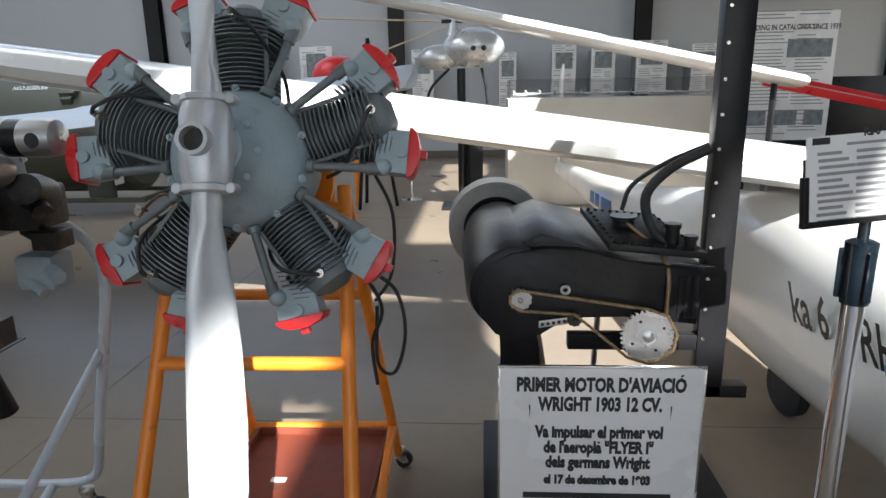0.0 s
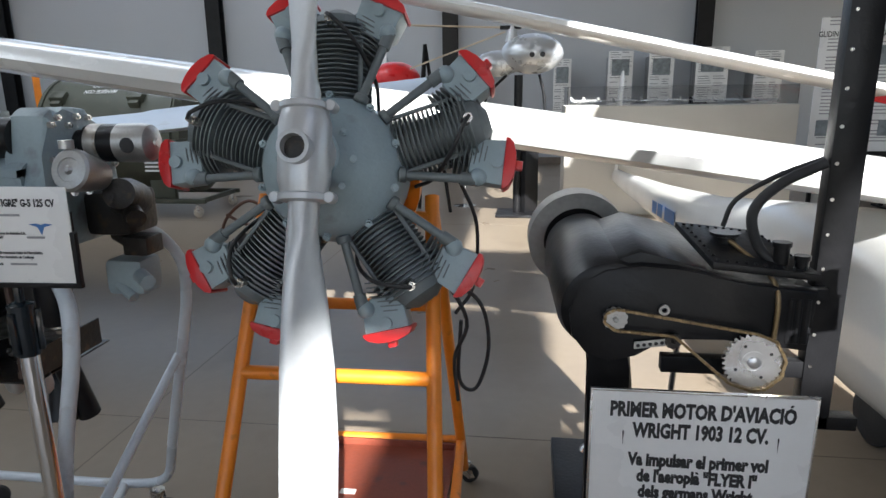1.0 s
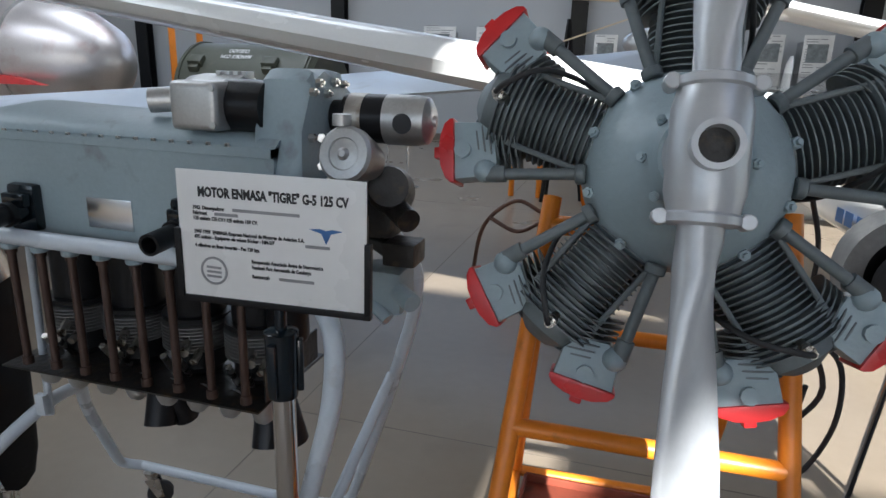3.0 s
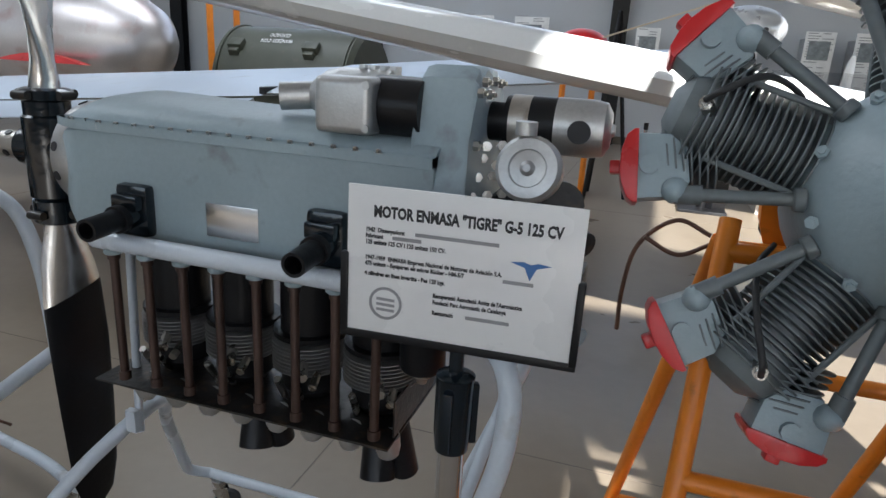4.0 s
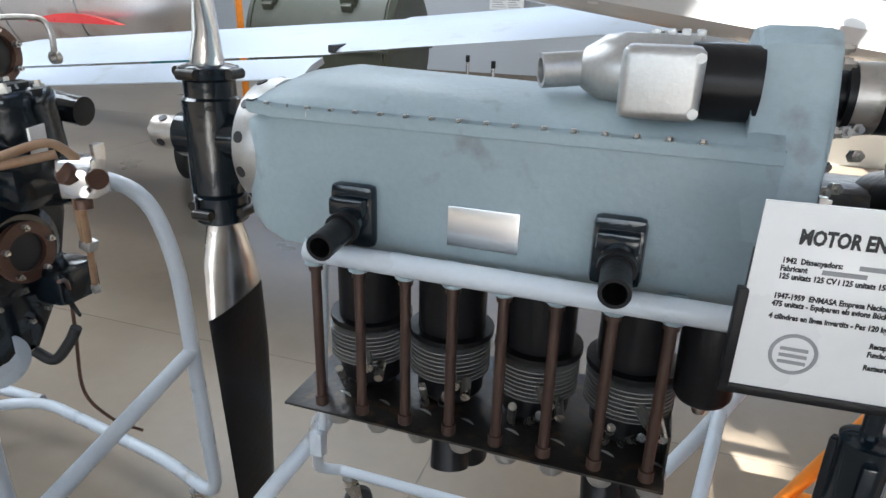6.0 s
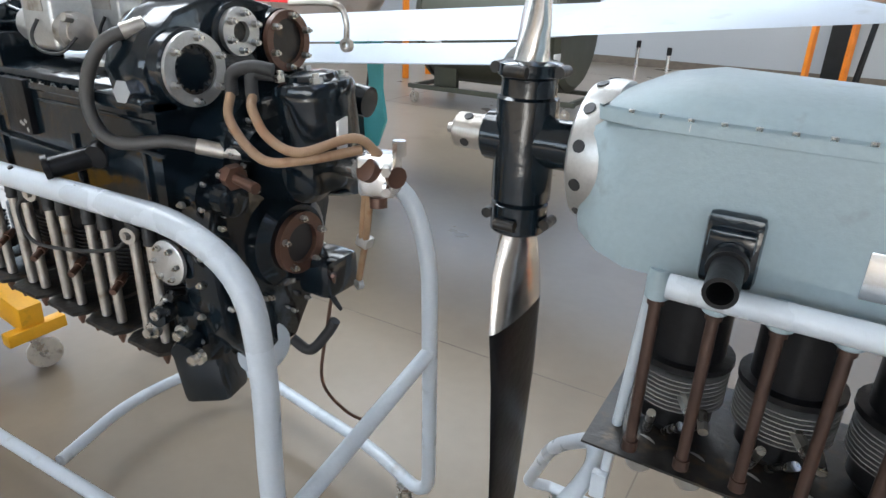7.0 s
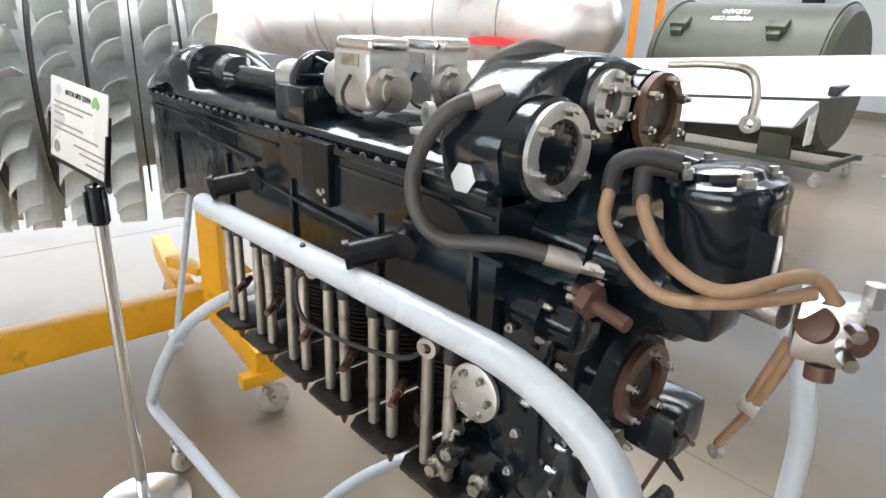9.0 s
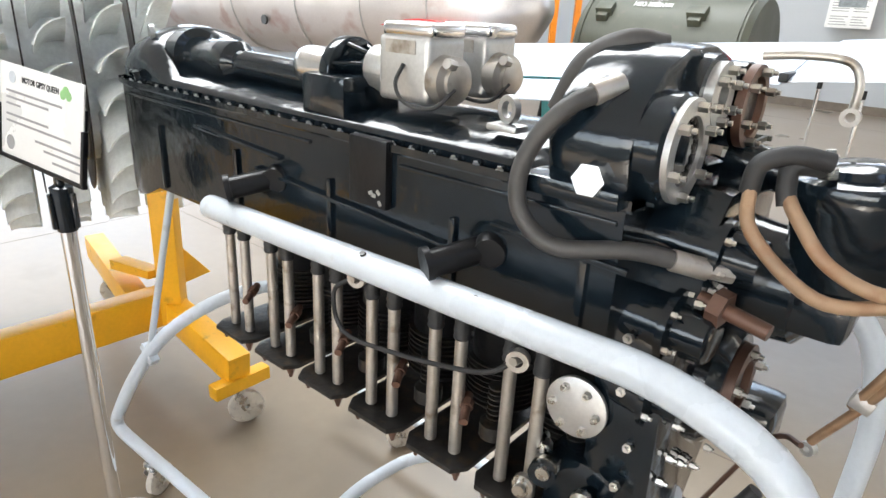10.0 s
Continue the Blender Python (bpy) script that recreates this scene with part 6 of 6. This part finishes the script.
        bars(esign, [(-0.2, 0, 0.4, 0.018)], V(0.385, 1.6165, z), SU, SV, INK_AND_HOLES)
    else:
        text(esign, words, V(0.385, 1.6165, z), SU, SV, size, INK_AND_HOLES, st, 0.0026)

esign.location, esign.scale = V(0.418, 1.713, 0.508), (1.06, 1.06, 1.06)

th, c, u, v, hw, hh = sign_stand((0.83, 1.32), radians(12), 0.3, 0.16, 1.575, 5, -3, "chrome sign stand with a framed white glider description card")
text(th, "Ka-6 \"Rhönsegler\"", c + v * 0.075 + u * 0.03, u, v, 0.021, INK_AND_HOLES, 0.85, 0.0008)
bars(th, [(-0.13 + 0.002 * (k % 3), 0.045 - 0.0125 * k, 0.05 + 0.012 * ((k * 5) % 4), 0.006) for k in range(11)] + [(-0.05, 0.045 - 0.0125 * k, 0.06 + 0.03 * ((k * 3) % 4), 0.006) for k in range(11)] + [(-0.07, 0.06, 0.19, 0.005)], c, u, v, INK_GREY)
bars(th, [(-0.14, 0.065, 0.035, 0.012)], c, u, v, INK_AND_HOLES, "emblem")

# ---------- glider behind the engines ----------
glider = thing("glider", (1.7, 3.3, 0), "white wooden glider resting with one wing raised", "glider")


def airfoil(le, chord_dir, up, chord, thick, n=16):
    pts = []
    for i in range(n):
        a = 2 * math.pi * i / n
        s = (1 - math.cos(a)) / 2
        h = thick * (1.6 * math.sqrt(max(s, 0)) * (1 - s) + 0.06 * (1 - s))
        pts.append(le + chord_dir * chord * s + up * (h if a <= math.pi else -h * 0.55))
    return pts


bm = bmesh.new()
loops = []
for x, ch, thk in ((2.2, 1.25, 0.21), (1.2, 1.25, 0.21), (-1.5, 1.2, 0.2), (-4.0, 0.95, 0.16), (-6.0, 0.6, 0.08), (-6.6, 0.35, 0.04)):
    loops.append(airfoil(V(x, 3.0 - 0.02 * x, 1.56 - 0.1456 * x), V(0, 1, -0.06).normalized(), V(0.145, 0.06, 1).normalized(), ch, thk))
rings(bm, loops)
wg = part("wing", bm, WHITE, glider, "white glider wing")
bm = bmesh.new()
loops = []
for y, x, z, rx_, rz_ in ((0.2, 2.0, 0.5, 0.05, 0.06), (0.5, 1.98, 0.52, 0.16, 0.2), (1.0, 1.95, 0.56, 0.26, 0.34), (1.8, 1.92, 0.62, 0.31, 0.44), (2.6, 1.86, 0.66, 0.33, 0.5), (3.4, 1.78, 0.68, 0.31, 0.5), (4.4, 1.68, 0.66, 0.25, 0.4),
                          (5.6, 1.56, 0.62, 0.19, 0.28), (7.2, 1.42, 0.58, 0.14, 0.2), (8.9, 1.28, 0.56, 0.09, 0.13), (10.2, 1.2, 0.56, 0.05, 0.09)):
    loops.append([V(x + rx_ * math.cos(2 * math.pi * i / 24), y, z + rz_ * math.sin(2 * math.pi * i / 24)) for i in range(24)])
rings(bm, loops)
fus = part("fuselage", bm, WHITE, glider, "white glider fuselage")
bm = bmesh.new()
loops = [[V(x + t * math.cos(2 * math.pi * i / 12), y + ch * math.sin(2 * math.pi * i / 12), z) for i in range(12)] for x, y, z, ch, t in ((1.22, 9.9, 0.6, 0.45, 0.04), (1.26, 10.0, 1.3, 0.34, 0.035), (1.3, 10.05, 1.95, 0.2, 0.025), (1.31, 10.05, 2.05, 0.08, 0.01))]
rings(bm, loops)
part("fin", bm, WHITE, glider, "white fin and rudder")
bm = bmesh.new()
lathe(bm, (1.68, 3.3, 0.16), (1, 0.08, 0), [(0, 0.05), (0, 0.13), (0.02, 0.16), (0.08, 0.16), (0.1, 0.13), (0.1, 0.05)], 24)
part("wheel", bm, BLACK_RUB, glider, "black main wheel")
bm = bmesh.new()
prism(bm, [(0, 0), (0.6, 0.0), (0.62, 0.035), (0, 0.05)], (1.44, 1.6, 0.74), (0.1, 1, 0), (0, 0, 1), (-0.004, 0, 0))
part("stripe", bm, BLUE, glider, "blue side stripe")
text(glider, "ka 6    RH", V(1.532, 2.55, 0.7), (0.14, -1, 0.0), (-0.25, 0, 1), 0.28, INK_AND_HOLES, 0.55, 0.004)
bars(glider, [(0, 0, 0.16, 0.13), (0.19, 0, 0.16, 0.13), (0.42, 0, 0.3, 0.13)], V(1.255, 6.95, 0.52), (0.1, -1, 0), (0, 0, 1), BLUE)
dol = thing("tail_dolly", (1.1, 9.1, 0), "small red and steel tail dolly wheel", "tail dolly")
bm = bmesh.new()
lathe(bm, (1.09, 9.05, 0.12), (1, 0.1, 0), [(0, 0.06), (0, 0.1), (0.01, 0.12), (0.04, 0.12), (0.05, 0.1), (0.05, 0.06)], 20)
part("wheel", bm, BLACK_RUB, dol)
bm = bmesh.new()
cyl(bm, (1.115, 9.05, 0.12), (1.2, 9.05, 0.5), 0.025)
part("fork", bm, RED, dol)
dol.location += V(0.05, 0.95, 0)

# second white wing further back, and a red and white one
g2 = thing("glider_wing", (1.5, 6.5, 1.7), "long white glider wing on supports", "glider wing")
bm = bmesh.new()
rings(bm, [airfoil(V(x, 6.5, 2.22 - 0.215 * (x - 0.9)), V(0, 1, 0), V(0.2, 0, 1).normalized(), 0.9, 0.13) for x in (-3.5, 0.0, 3.2)])
part("wing", bm, WHITE, g2)
beam(g2, (3.0, 6.8, 0), (3.0, 6.8, 1.74), 0.05, 0.05, BLACK, "support")
beam(g2, (-0.02, 9.52, 0), (-0.02, 9.52, 1.0), 0.26, 0.1, BLACK, "support")
g3 = thing("red_white_wing", (4.5, 8, 1.4), "white aircraft wing edged in red", "aircraft wing")
bm = bmesh.new()
rings(bm, [airfoil(V(x, 7.8, 1.72 - 0.215 * (x - 3.3)), V(0.2, 1, 0.16), V(0.2, 0, 1).normalized(), 0.8, 0.05) for x in (3.3, 7.5)])
part("wing", bm, WHITE, g3)
bm = bmesh.new()
for dy, dz in ((-0.03, 0.0), (0.8, 0.15)):
    box(bm, (5.4, 7.8 + dy, 1.29 + dz), (4.3, 0.06, 0.09), Matrix.Rotation(math.atan(0.215), 4, "Y"), 0.01)
part("edge_strip", bm, RED, g3, "red wing edge")
beam(g3, (6.8, 8.1, 0), (6.8, 8.1, 1.0), 0.06, 0.06, BLACK, "support")

# ---------- jet aircraft with pale wing ----------
jet = thing("jet_aircraft", (-8, 7, 0), "bare aluminium aircraft with pale blue-grey wing and turquoise gear leg", "aircraft")
bm = bmesh.new()
loops = []
for x, r, z in ((-6.95, 0.03, 1.72), (-7.0, 0.22, 1.72), (-7.2, 0.45, 1.72), (-7.6, 0.66, 1.72), (-8.4, 0.82, 1.72), (-10.0, 0.92, 1.75), (-13.0, 0.95, 1.77), (-15.8, 0.9, 1.77)):
    loops.append([V(x, 7.6 + r * math.cos(2 * math.pi * i / 36), z + r * math.sin(2 * math.pi * i / 36)) for i in range(36)])
rings(bm, loops)
fus = part("fuselage", bm, SKIN, jet, "bare aluminium fuselage with riveted panels")
bm = bmesh.new()
for x in (-8.2, -9.3, -10.6, -12.2):
    ringtube(bm, (x, 7.6, 1.73), (x + 0.008, 7.6, 1.73), (0.80 if x > -9 else 0.88 if x > -10 else 0.935 if x > -11 else 0.945) + 0.006, 0.7, 48)
part("panel_joint", bm, CAST, fus)
# Uncut hole in the skin, its shade laid on as a black disc.
bm = bmesh.new()
lathe(bm, (-11.4, 6.74, 1.35), (0, -1, 0), [(0, 0.07), (0.03, 0.07)], 16)
part("port_hole", bm, INK_AND_HOLES, jet)
bm = bmesh.new()
prism(bm, [(-0.72 + 1.44 * i / 10, 0.11 * math.sin(math.pi * i / 10)) for i in range(11)], (-8.25, 6.79, 1.42), (1, 0, 0), (0, 0, 1), (0, 0.1, 0))
part("red_flash", bm, RED, jet, "red painted flash")
bm = bmesh.new()
loops = []
for x, z in ((-7.6, 1.1), (-3.55, 1.425)):
    loops.append([V(x, 4.45, z), V(x, 4.5, z + 0.02), V(x, 5.0, z + 0.12), V(x, 5.8, z + 0.2), V(x, 6.2, z + 0.16), V(x, 6.3, z + 0.1), V(x, 6.0, z + 0.02), V(x, 5.2, z - 0.02)])
rings(bm, loops)
wl = part("wing", bm, WING_BLUE, jet, "pale blue-grey wing inner panel")
bm = bmesh.new()
loops = []
for x, z, y0 in ((-3.53, 1.44, 4.45), (-0.9, 1.70, 4.8), (-0.5, 1.75, 5.1)):
    loops.append([V(x, y0, z), V(x, y0 + 0.05, z + 0.02), V(x, 5.0 + (y0 - 4.45), z + 0.12), V(x, 5.8, z + 0.2), V(x, 6.1, z + 0.16), V(x, 6.2, z + 0.1), V(x, 6.0, z + 0.02), V(x, 5.3, z - 0.02)])
rings(bm, loops)
part("outer_wing", bm, WING_BLUE, jet, "pale blue-grey outer wing panel")
bm = bmesh.new()
rings(bm, [[V(x, 4.4, z - 0.012), V(x, 4.42, z - 0.05), V(x, 4.2, z - 0.115), V(x, 4.12, z - 0.125), V(x, 4.12, z - 0.118), V(x, 4.25, z - 0.05)] for x, z in ((-7.6, 1.1), (-3.58, 1.421))])
part("flap", bm, WING_BLUE, jet, "pale blue-grey flap hinged below the wing")
# Black strips put the shade of the flap gap into colour.
bm = bmesh.new()
box(bm, (-5.3, 4.76, 1.34), (3.4, 0.02, 0.012), Matrix.Rotation(-math.atan(0.08), 4, "Y"))
box(bm, (-3.54, 4.62, 1.46), (0.05, 0.36, 0.05), None, 0.01)
part("flap_gap", bm, INK_AND_HOLES, jet, "black strips for the shade in the flap gap")
bm = bmesh.new()
prism(bm, [(-0.1, 1.25), (0.12, 1.25), (0.1, 0.75), (0.16, 0.45), (0.05, 0.18), (-0.1, 0.25), (-0.12, 0.5), (-0.03, 0.8)], (-5.72, 5.72, 0), (1, 0, 0), (0, 0, 1), (0, 0.04, 0), 0.008)
part("gear_door", bm, CYAN, jet, "turquoise gear door")
bm = bmesh.new()
cyl(bm, (-5.92, 5.87, 0.3), (-5.77, 5.87, 1.3), 0.045)
part("gear_leg", bm, BLACK, jet)
bm = bmesh.new()
lathe(bm, (-6.02, 5.87, 0.3), (1, 0.25, 0), [(0, 0.1), (0, 0.24), (0.03, 0.3), (0.12, 0.3), (0.15, 0.24), (0.15, 0.1)], 28)
part("wheel", bm, BLACK_RUB, jet)
bm = bmesh.new()
prism(bm, [(-0.14, 1.25), (0.3, 1.3), (0.26, 1.1), (-0.1, 1.1)], (-5.97, 5.62, 0), (1, 0, 0), (0, 0, 1), (0, 0.04, 0), 0.006)
part("gear_fairing", bm, CYAN, jet)

# ---------- engine container on its trolley ----------
drum = thing("engine_container", (-6.7, 10.3, 0), "olive drab cylindrical engine container on a wheeled trolley", "container")
bm = bmesh.new()
cyl(bm, (-8.25, 10.5, 1.25), (-5.3, 10.5, 1.25), 0.9, n=48, bev=0.08)
shell = part("shell", bm, OLIVE, drum, "olive drab drum")
bm = bmesh.new()
box(bm, (-6.8, 10.5, 1.2), (3.05, 1.92, 0.07), None, 0.015)
for x in (-8.1, -5.45):
    ringtube(bm, (x - 0.03, 10.5, 1.25), (x + 0.03, 10.5, 1.25), 0.925, 0.85, 48)
part("flange", bm, OLIVE, drum)
for x in (-7.75, -6.15):
    bm = bmesh.new()
    box(bm, (x, 9.83, 1.83), (0.3, 0.18, 0.2), Matrix.Rotation(0.6, 4, "X"), 0.02)
    box(bm, (x, 9.73, 1.76), (0.2, 0.1, 0.1), Matrix.Rotation(0.6, 4, "X"), 0.01)
    part("lug", bm, OLIVE, drum)
for x in (-7.7, -5.9):
    bm = bmesh.new()
    box(bm, (x, 9.95, 0.52), (0.5, 0.1, 0.5), None, 0.01)
    part("cradle", bm, OLIVE, drum)
for y in (9.85, 11.1):
    beam(drum, (-8.5, y, 0.26), (-5.0, y, 0.26), 0.07, 0.07, OLIVE, "rail")
for x in (-8.4, -5.1):
    beam(drum, (x, 9.85, 0.26), (x, 11.1, 0.26), 0.07, 0.07, OLIVE, "rail")
for x in (-8.4, -5.2):
    for y in (9.85, 11.1):
        caster(drum, x, y, 0.23, 0.09, 0.7)
fu, fv = V(-1, 0, 0), V(0, -0.8, -0.6).normalized()
oo = V(-6.95, 10.5, 1.25) + V(0, -0.6, 0.8).normalized() * 0.906
fw_ = fu.cross(fv)
text(drum, "MANEJESE CON", oo + V(0, -0.02, -0.01), fu, fv, 0.12, SIGN_WHITE, 0.8, 0.002)
text(drum, "CUIDADO", oo + V(0, 0.09, 0.075), fu, fv, 0.12, SIGN_WHITE, 0.8, 0.002)
bars(drum, [(0, 0, 0.34, 0.03), (0, 0.06, 0.3, 0.03), (0, 0.12, 0.36, 0.03)], V(-7.95, 9.6, 0.85), (1, 0, 0), (0, 0, 1), SIGN_WHITE)
bars(drum, [(0, 0, 0.34, 0.03), (0, 0.06, 0.3, 0.03), (0, 0.12, 0.36, 0.03)], V(-6.0, 9.6, 0.75), (1, 0, 0), (0, 0, 1), SIGN_WHITE)
bm = bmesh.new()
box(bm, (-5.3, 9.6, 0.75), (0.02, 0.24, 0.42), None, 0.004)
part("placard", bm, SIGN_WHITE, drum, "white placard")
drum.location, drum.scale = V(-6.05, 9.3, 0), (0.76, 0.9, 0.95)
ost = thing("engine_stand", (-8.9, 10.8, 0), "orange steel engine stand behind the container", "engine stand")
for a, b in (((-8.85, 10.9, 0), (-8.85, 10.9, 2.7)), ((-8.85, 11.7, 0), (-8.85, 11.7, 2.7)), ((-8.85, 10.9, 2.68), (-8.85, 11.7, 2.68))):
    beam(ost, a, b, 0.11, 0.11, ORANGE)

# ---------- show table with model aircraft, pods and panels at the back ----------
tab = thing("show_table", (2.2, 10.2, 0), "long pale beige show table under a glass cover", "display table")
bm = bmesh.new()
box(bm, (2.05, 10.1, 0.78), (3.15, 1.0, 1.56), None, 0.01)
part("body", bm, BOARD, tab, "pale beige table body")
bm = bmesh.new()
for c, s in (((2.05, 9.62, 1.7), (3.1, 0.006, 0.26)), ((0.5, 10.1, 1.7), (0.006, 0.96, 0.26)), ((3.6, 10.1, 1.7), (0.006, 0.96, 0.26))):
    box(bm, c, s)
gl = part("glass_cover", bm, GLASS, tab, "clear glass sides")
gl.visible_shadow = False
rng = random.Random(11)
for k in range(15):
    x, y = 0.7 + 0.195 * k, 9.8 + 0.5 * rng.random()
    a = rng.uniform(-0.9, 0.9)
    m = thing("model_aircraft", (x, y, 1.56), "small silver model aircraft on the show table", "model aircraft", "models on the table")
    d, s = V(math.cos(a), math.sin(a), 0), V(-math.sin(a), math.cos(a), 0)
    o = V(x, y, 1.62)
    bm = bmesh.new()
    lathe(bm, o - d * 0.13, d, [(0, 0.006), (0.05, 0.018), (0.16, 0.022), (0.24, 0.014), (0.27, 0.002)], 10)
    cyl(bm, V(x, y, 1.56), o, 0.005, n=6)
    part("body", bm, SILVER_POD, m)
    bm = bmesh.new()
    prism(bm, [(-0.02, -0.14), (0.03, 0), (-0.02, 0.14), (-0.05, 0.14), (-0.03, 0), (-0.05, -0.14)], o + V(0, 0, 0.005), d, s, (0, 0, 0.006))
    prism(bm, [(-0.12, 0), (-0.08, 0), (-0.12, 0.06), (-0.14, 0.06)], o, d, V(0, 0, 1), s * 0.004)
    part("wings", bm, WHITE if k % 3 else SILVER_POD, m)
heli = thing("rotor_drone", (-0.1, 9.5, 0), "small silver unmanned helicopter with beige rotor blades on a dark stand", "helicopter")
bm = bmesh.new()
bmesh.ops.create_uvsphere(bm, u_segments=24, v_segments=14, radius=0.38, matrix=Matrix.Translation((-0.02, 9.5, 2.28)) @ Matrix.Diagonal((1.15, 1.2, 0.72, 1)))
ball(bm, (-0.5, 9.55, 2.16), 0.26, (1.3, 1, 0.7))
lathe(bm, (-0.3, 9.5, 2.45), (0, 0, 1), [(0, 0.1), (0.1, 0.07), (0.24, 0.05)], 16)
part("body", bm, SILVER_POD, heli, "silver rounded body")
bm = bmesh.new()
for x in (-0.02, 0.12):
    lathe(bm, (x, 9.075, 2.25), (0, -1, 0), [(0, 0.035), (0.03, 0.035)], 14)
part("sensor", bm, INK_AND_HOLES, heli)
bm = bmesh.new()
cyl(bm, (-0.32, 9.5, 2.6), (-0.32, 9.5, 2.74), 0.035)
box(bm, (-0.32, 9.5, 2.64), (0.3, 0.1, 0.05), None, 0.01)
part("rotor_head", bm, BLACK, heli)
for a, b in (((-0.4, 9.5, 2.64), (-2.3, 9.4, 2.72)), ((-0.4, 9.48, 2.58), (-1.7, 9.2, 2.1)), ((-0.2, 9.5, 2.64), (0.9, 9.6, 2.62))):
    beam(heli, a, b, 0.09, 0.02, BEIGE, "rotor_blade")
bm = bmesh.new()
for x in (-0.62, 0.15):
    hose(bm, [(x * 0.6, 9.5, 2.0), (x, 9.45, 1.75), (x * 1.15, 9.4, 1.5)], 0.02, 8)
cyl(bm, (-0.2, 9.5, 0.0), (-0.2, 9.5, 2.0), 0.06)
box(bm, (-0.2, 9.5, 0.02), (0.6, 0.6, 0.04), None, 0.01)
part("stand", bm, BLACK, heli, "dark stand")
# dark instrument pod and tail boom of the drone's neighbour
pod = thing("tripod", (-1.5, 9.6, 0), "black tripod with three thin legs", "tripod")
for a in (0, 2.1, 4.2):
    beam(pod, (-1.55 + 0.35 * math.cos(a), 9.6 + 0.35 * math.sin(a), 0), (-1.55, 9.6, 2.45), 0.04, 0.04, BLACK, "leg")
bdr = thing("red_drum", (-2.0, 9.6, 0), "red and white rounded fairing on an orange frame", "fairing")
bm = bmesh.new()
ball(bm, (-2.0, 9.6, 1.95), 0.36, (1.05, 1, 0.75), 24)
part("dome", bm, RED, bdr)
beam(bdr, (-2.2, 9.6, 0), (-2.2, 9.6, 1.8), 0.06, 0.06, ORANGE, "leg")
beam(bdr, (-1.8, 9.6, 0), (-1.8, 9.6, 1.8), 0.06, 0.06, ORANGE, "leg")
for x, y in ((-1.04, 10.2), (-3.81, 9.62), (-4.43, 10.43)):
    sp = thing("barrier_post", (x, y, 0), "bright steel barrier post on a round base", "barrier post", "barrier posts")
    bm = bmesh.new()
    lathe(bm, (x, y, 0), (0, 0, 1), [(0, 0.18), (0.008, 0.18), (0.025, 0.05), (0.03, 0.025)], 28)
    part("base", bm, CHROME, sp)
    bm = bmesh.new()
    cyl(bm, (x, y, 0.02), (x, y, 1.0), 0.024, n=14)
    part("post", bm, CHROME, sp)
    bm = bmesh.new()
    cyl(bm, (x, y, 0.92), (x, y, 1.02), 0.033, n=14, bev=0.005)
    part("head", bm, BLACK, sp)


def panel(x, y, w, h, z, title, pics, seedn, label):
    p = thing("poster_panel", (x, y, 0), label, "poster", "exhibition panels")
    bm = bmesh.new()
    box(bm, (x, y, z), (w, 0.03, h), None, 0.003)
    part("board", bm, SIGN_WHITE, p)
    bm = bmesh.new()
    if y > 15:
        box(bm, (x, (y + 16.5) / 2 + 0.01, z), (w * 0.8, 16.5 - y, h * 0.8))
        part("wall_bracket", bm, CAST, p)
    else:
        for s in (-1, 1):
            box(bm, (x + s * w * 0.4, y + 0.05, (z - h / 2) / 2 + 0.02), (0.05, 0.05, z - h / 2 + 0.04))
            box(bm, (x + s * w * 0.4, y + 0.05, 0.015), (0.08, 0.4, 0.03))
        part("leg", bm, BLACK, p)
    rng = random.Random(seedn)
    rows = []
    for k in range(int(h / 0.05)):
        if rng.random() > 0.25:
            rows.append((-w * 0.42, -h * 0.45 + k * 0.05, w * rng.uniform(0.3, 0.45), 0.016))
        if rng.random() > 0.35:
            rows.append((w * 0.05, -h * 0.45 + k * 0.05, w * rng.uniform(0.2, 0.38), 0.016))
    bars(p, rows, V(x, y - 0.0155, z), V(1, 0, 0), V(0, 0, 1), INK_GREY)
    for a, b, pw, ph in pics:
        bm = bmesh.new()
        box(bm, (x + a * w, y - 0.018, z + b * h), (pw * w, 0.006, ph * h))
        part("photo", bm, POSTER_PIC, p, "dark blue-grey photograph")
    if title:
        text(p, title, V(x, y - 0.017, z + h * 0.36), V(1, 0, 0), V(0, 0, 1), 0.11, INK_AND_HOLES, 0.75, 0.002)


panel(4.75, 10.4, 1.3, 1.9, 1.8, "GLIDING IN CATALONIA SINCE 1939", ((0.2, 0.22, 0.5, 0.14), (-0.33, -0.32, 0.22, 0.12), (0.0, -0.32, 0.28, 0.12), (0.33, -0.32, 0.22, 0.12)), 2, "tall white exhibition panel on gliding with photographs")
for k, (x, w, z) in enumerate(((0.7, 0.55, 2.05), (1.6, 0.55, 2.05), (2.7, 0.7, 2.1), (3.9, 0.6, 2.0), (-0.6, 0.4, 1.9), (-2.6, 0.5, 2.0))):
    panel(x + 1.3, 15.6, w, 1.2, z, "", ((0, 0.2, 0.7, 0.3),), 20 + k, "white exhibition panel with print")
for x in (-5.2, -3.9):
    panel(x, 15.9, 0.8, 1.1, 2.2, "", ((0, 0.1, 0.6, 0.5),), int(40 + x), "white exhibition panel with a diagram")
bm = bmesh.new()
box(bm, (6.2, 11.5, 0.9), (2.0, 0.6, 1.8), None, 0.02)
solo("dark_cabinet", bm, BLACK, "dark display cabinet standing on the floor", "cabinet")
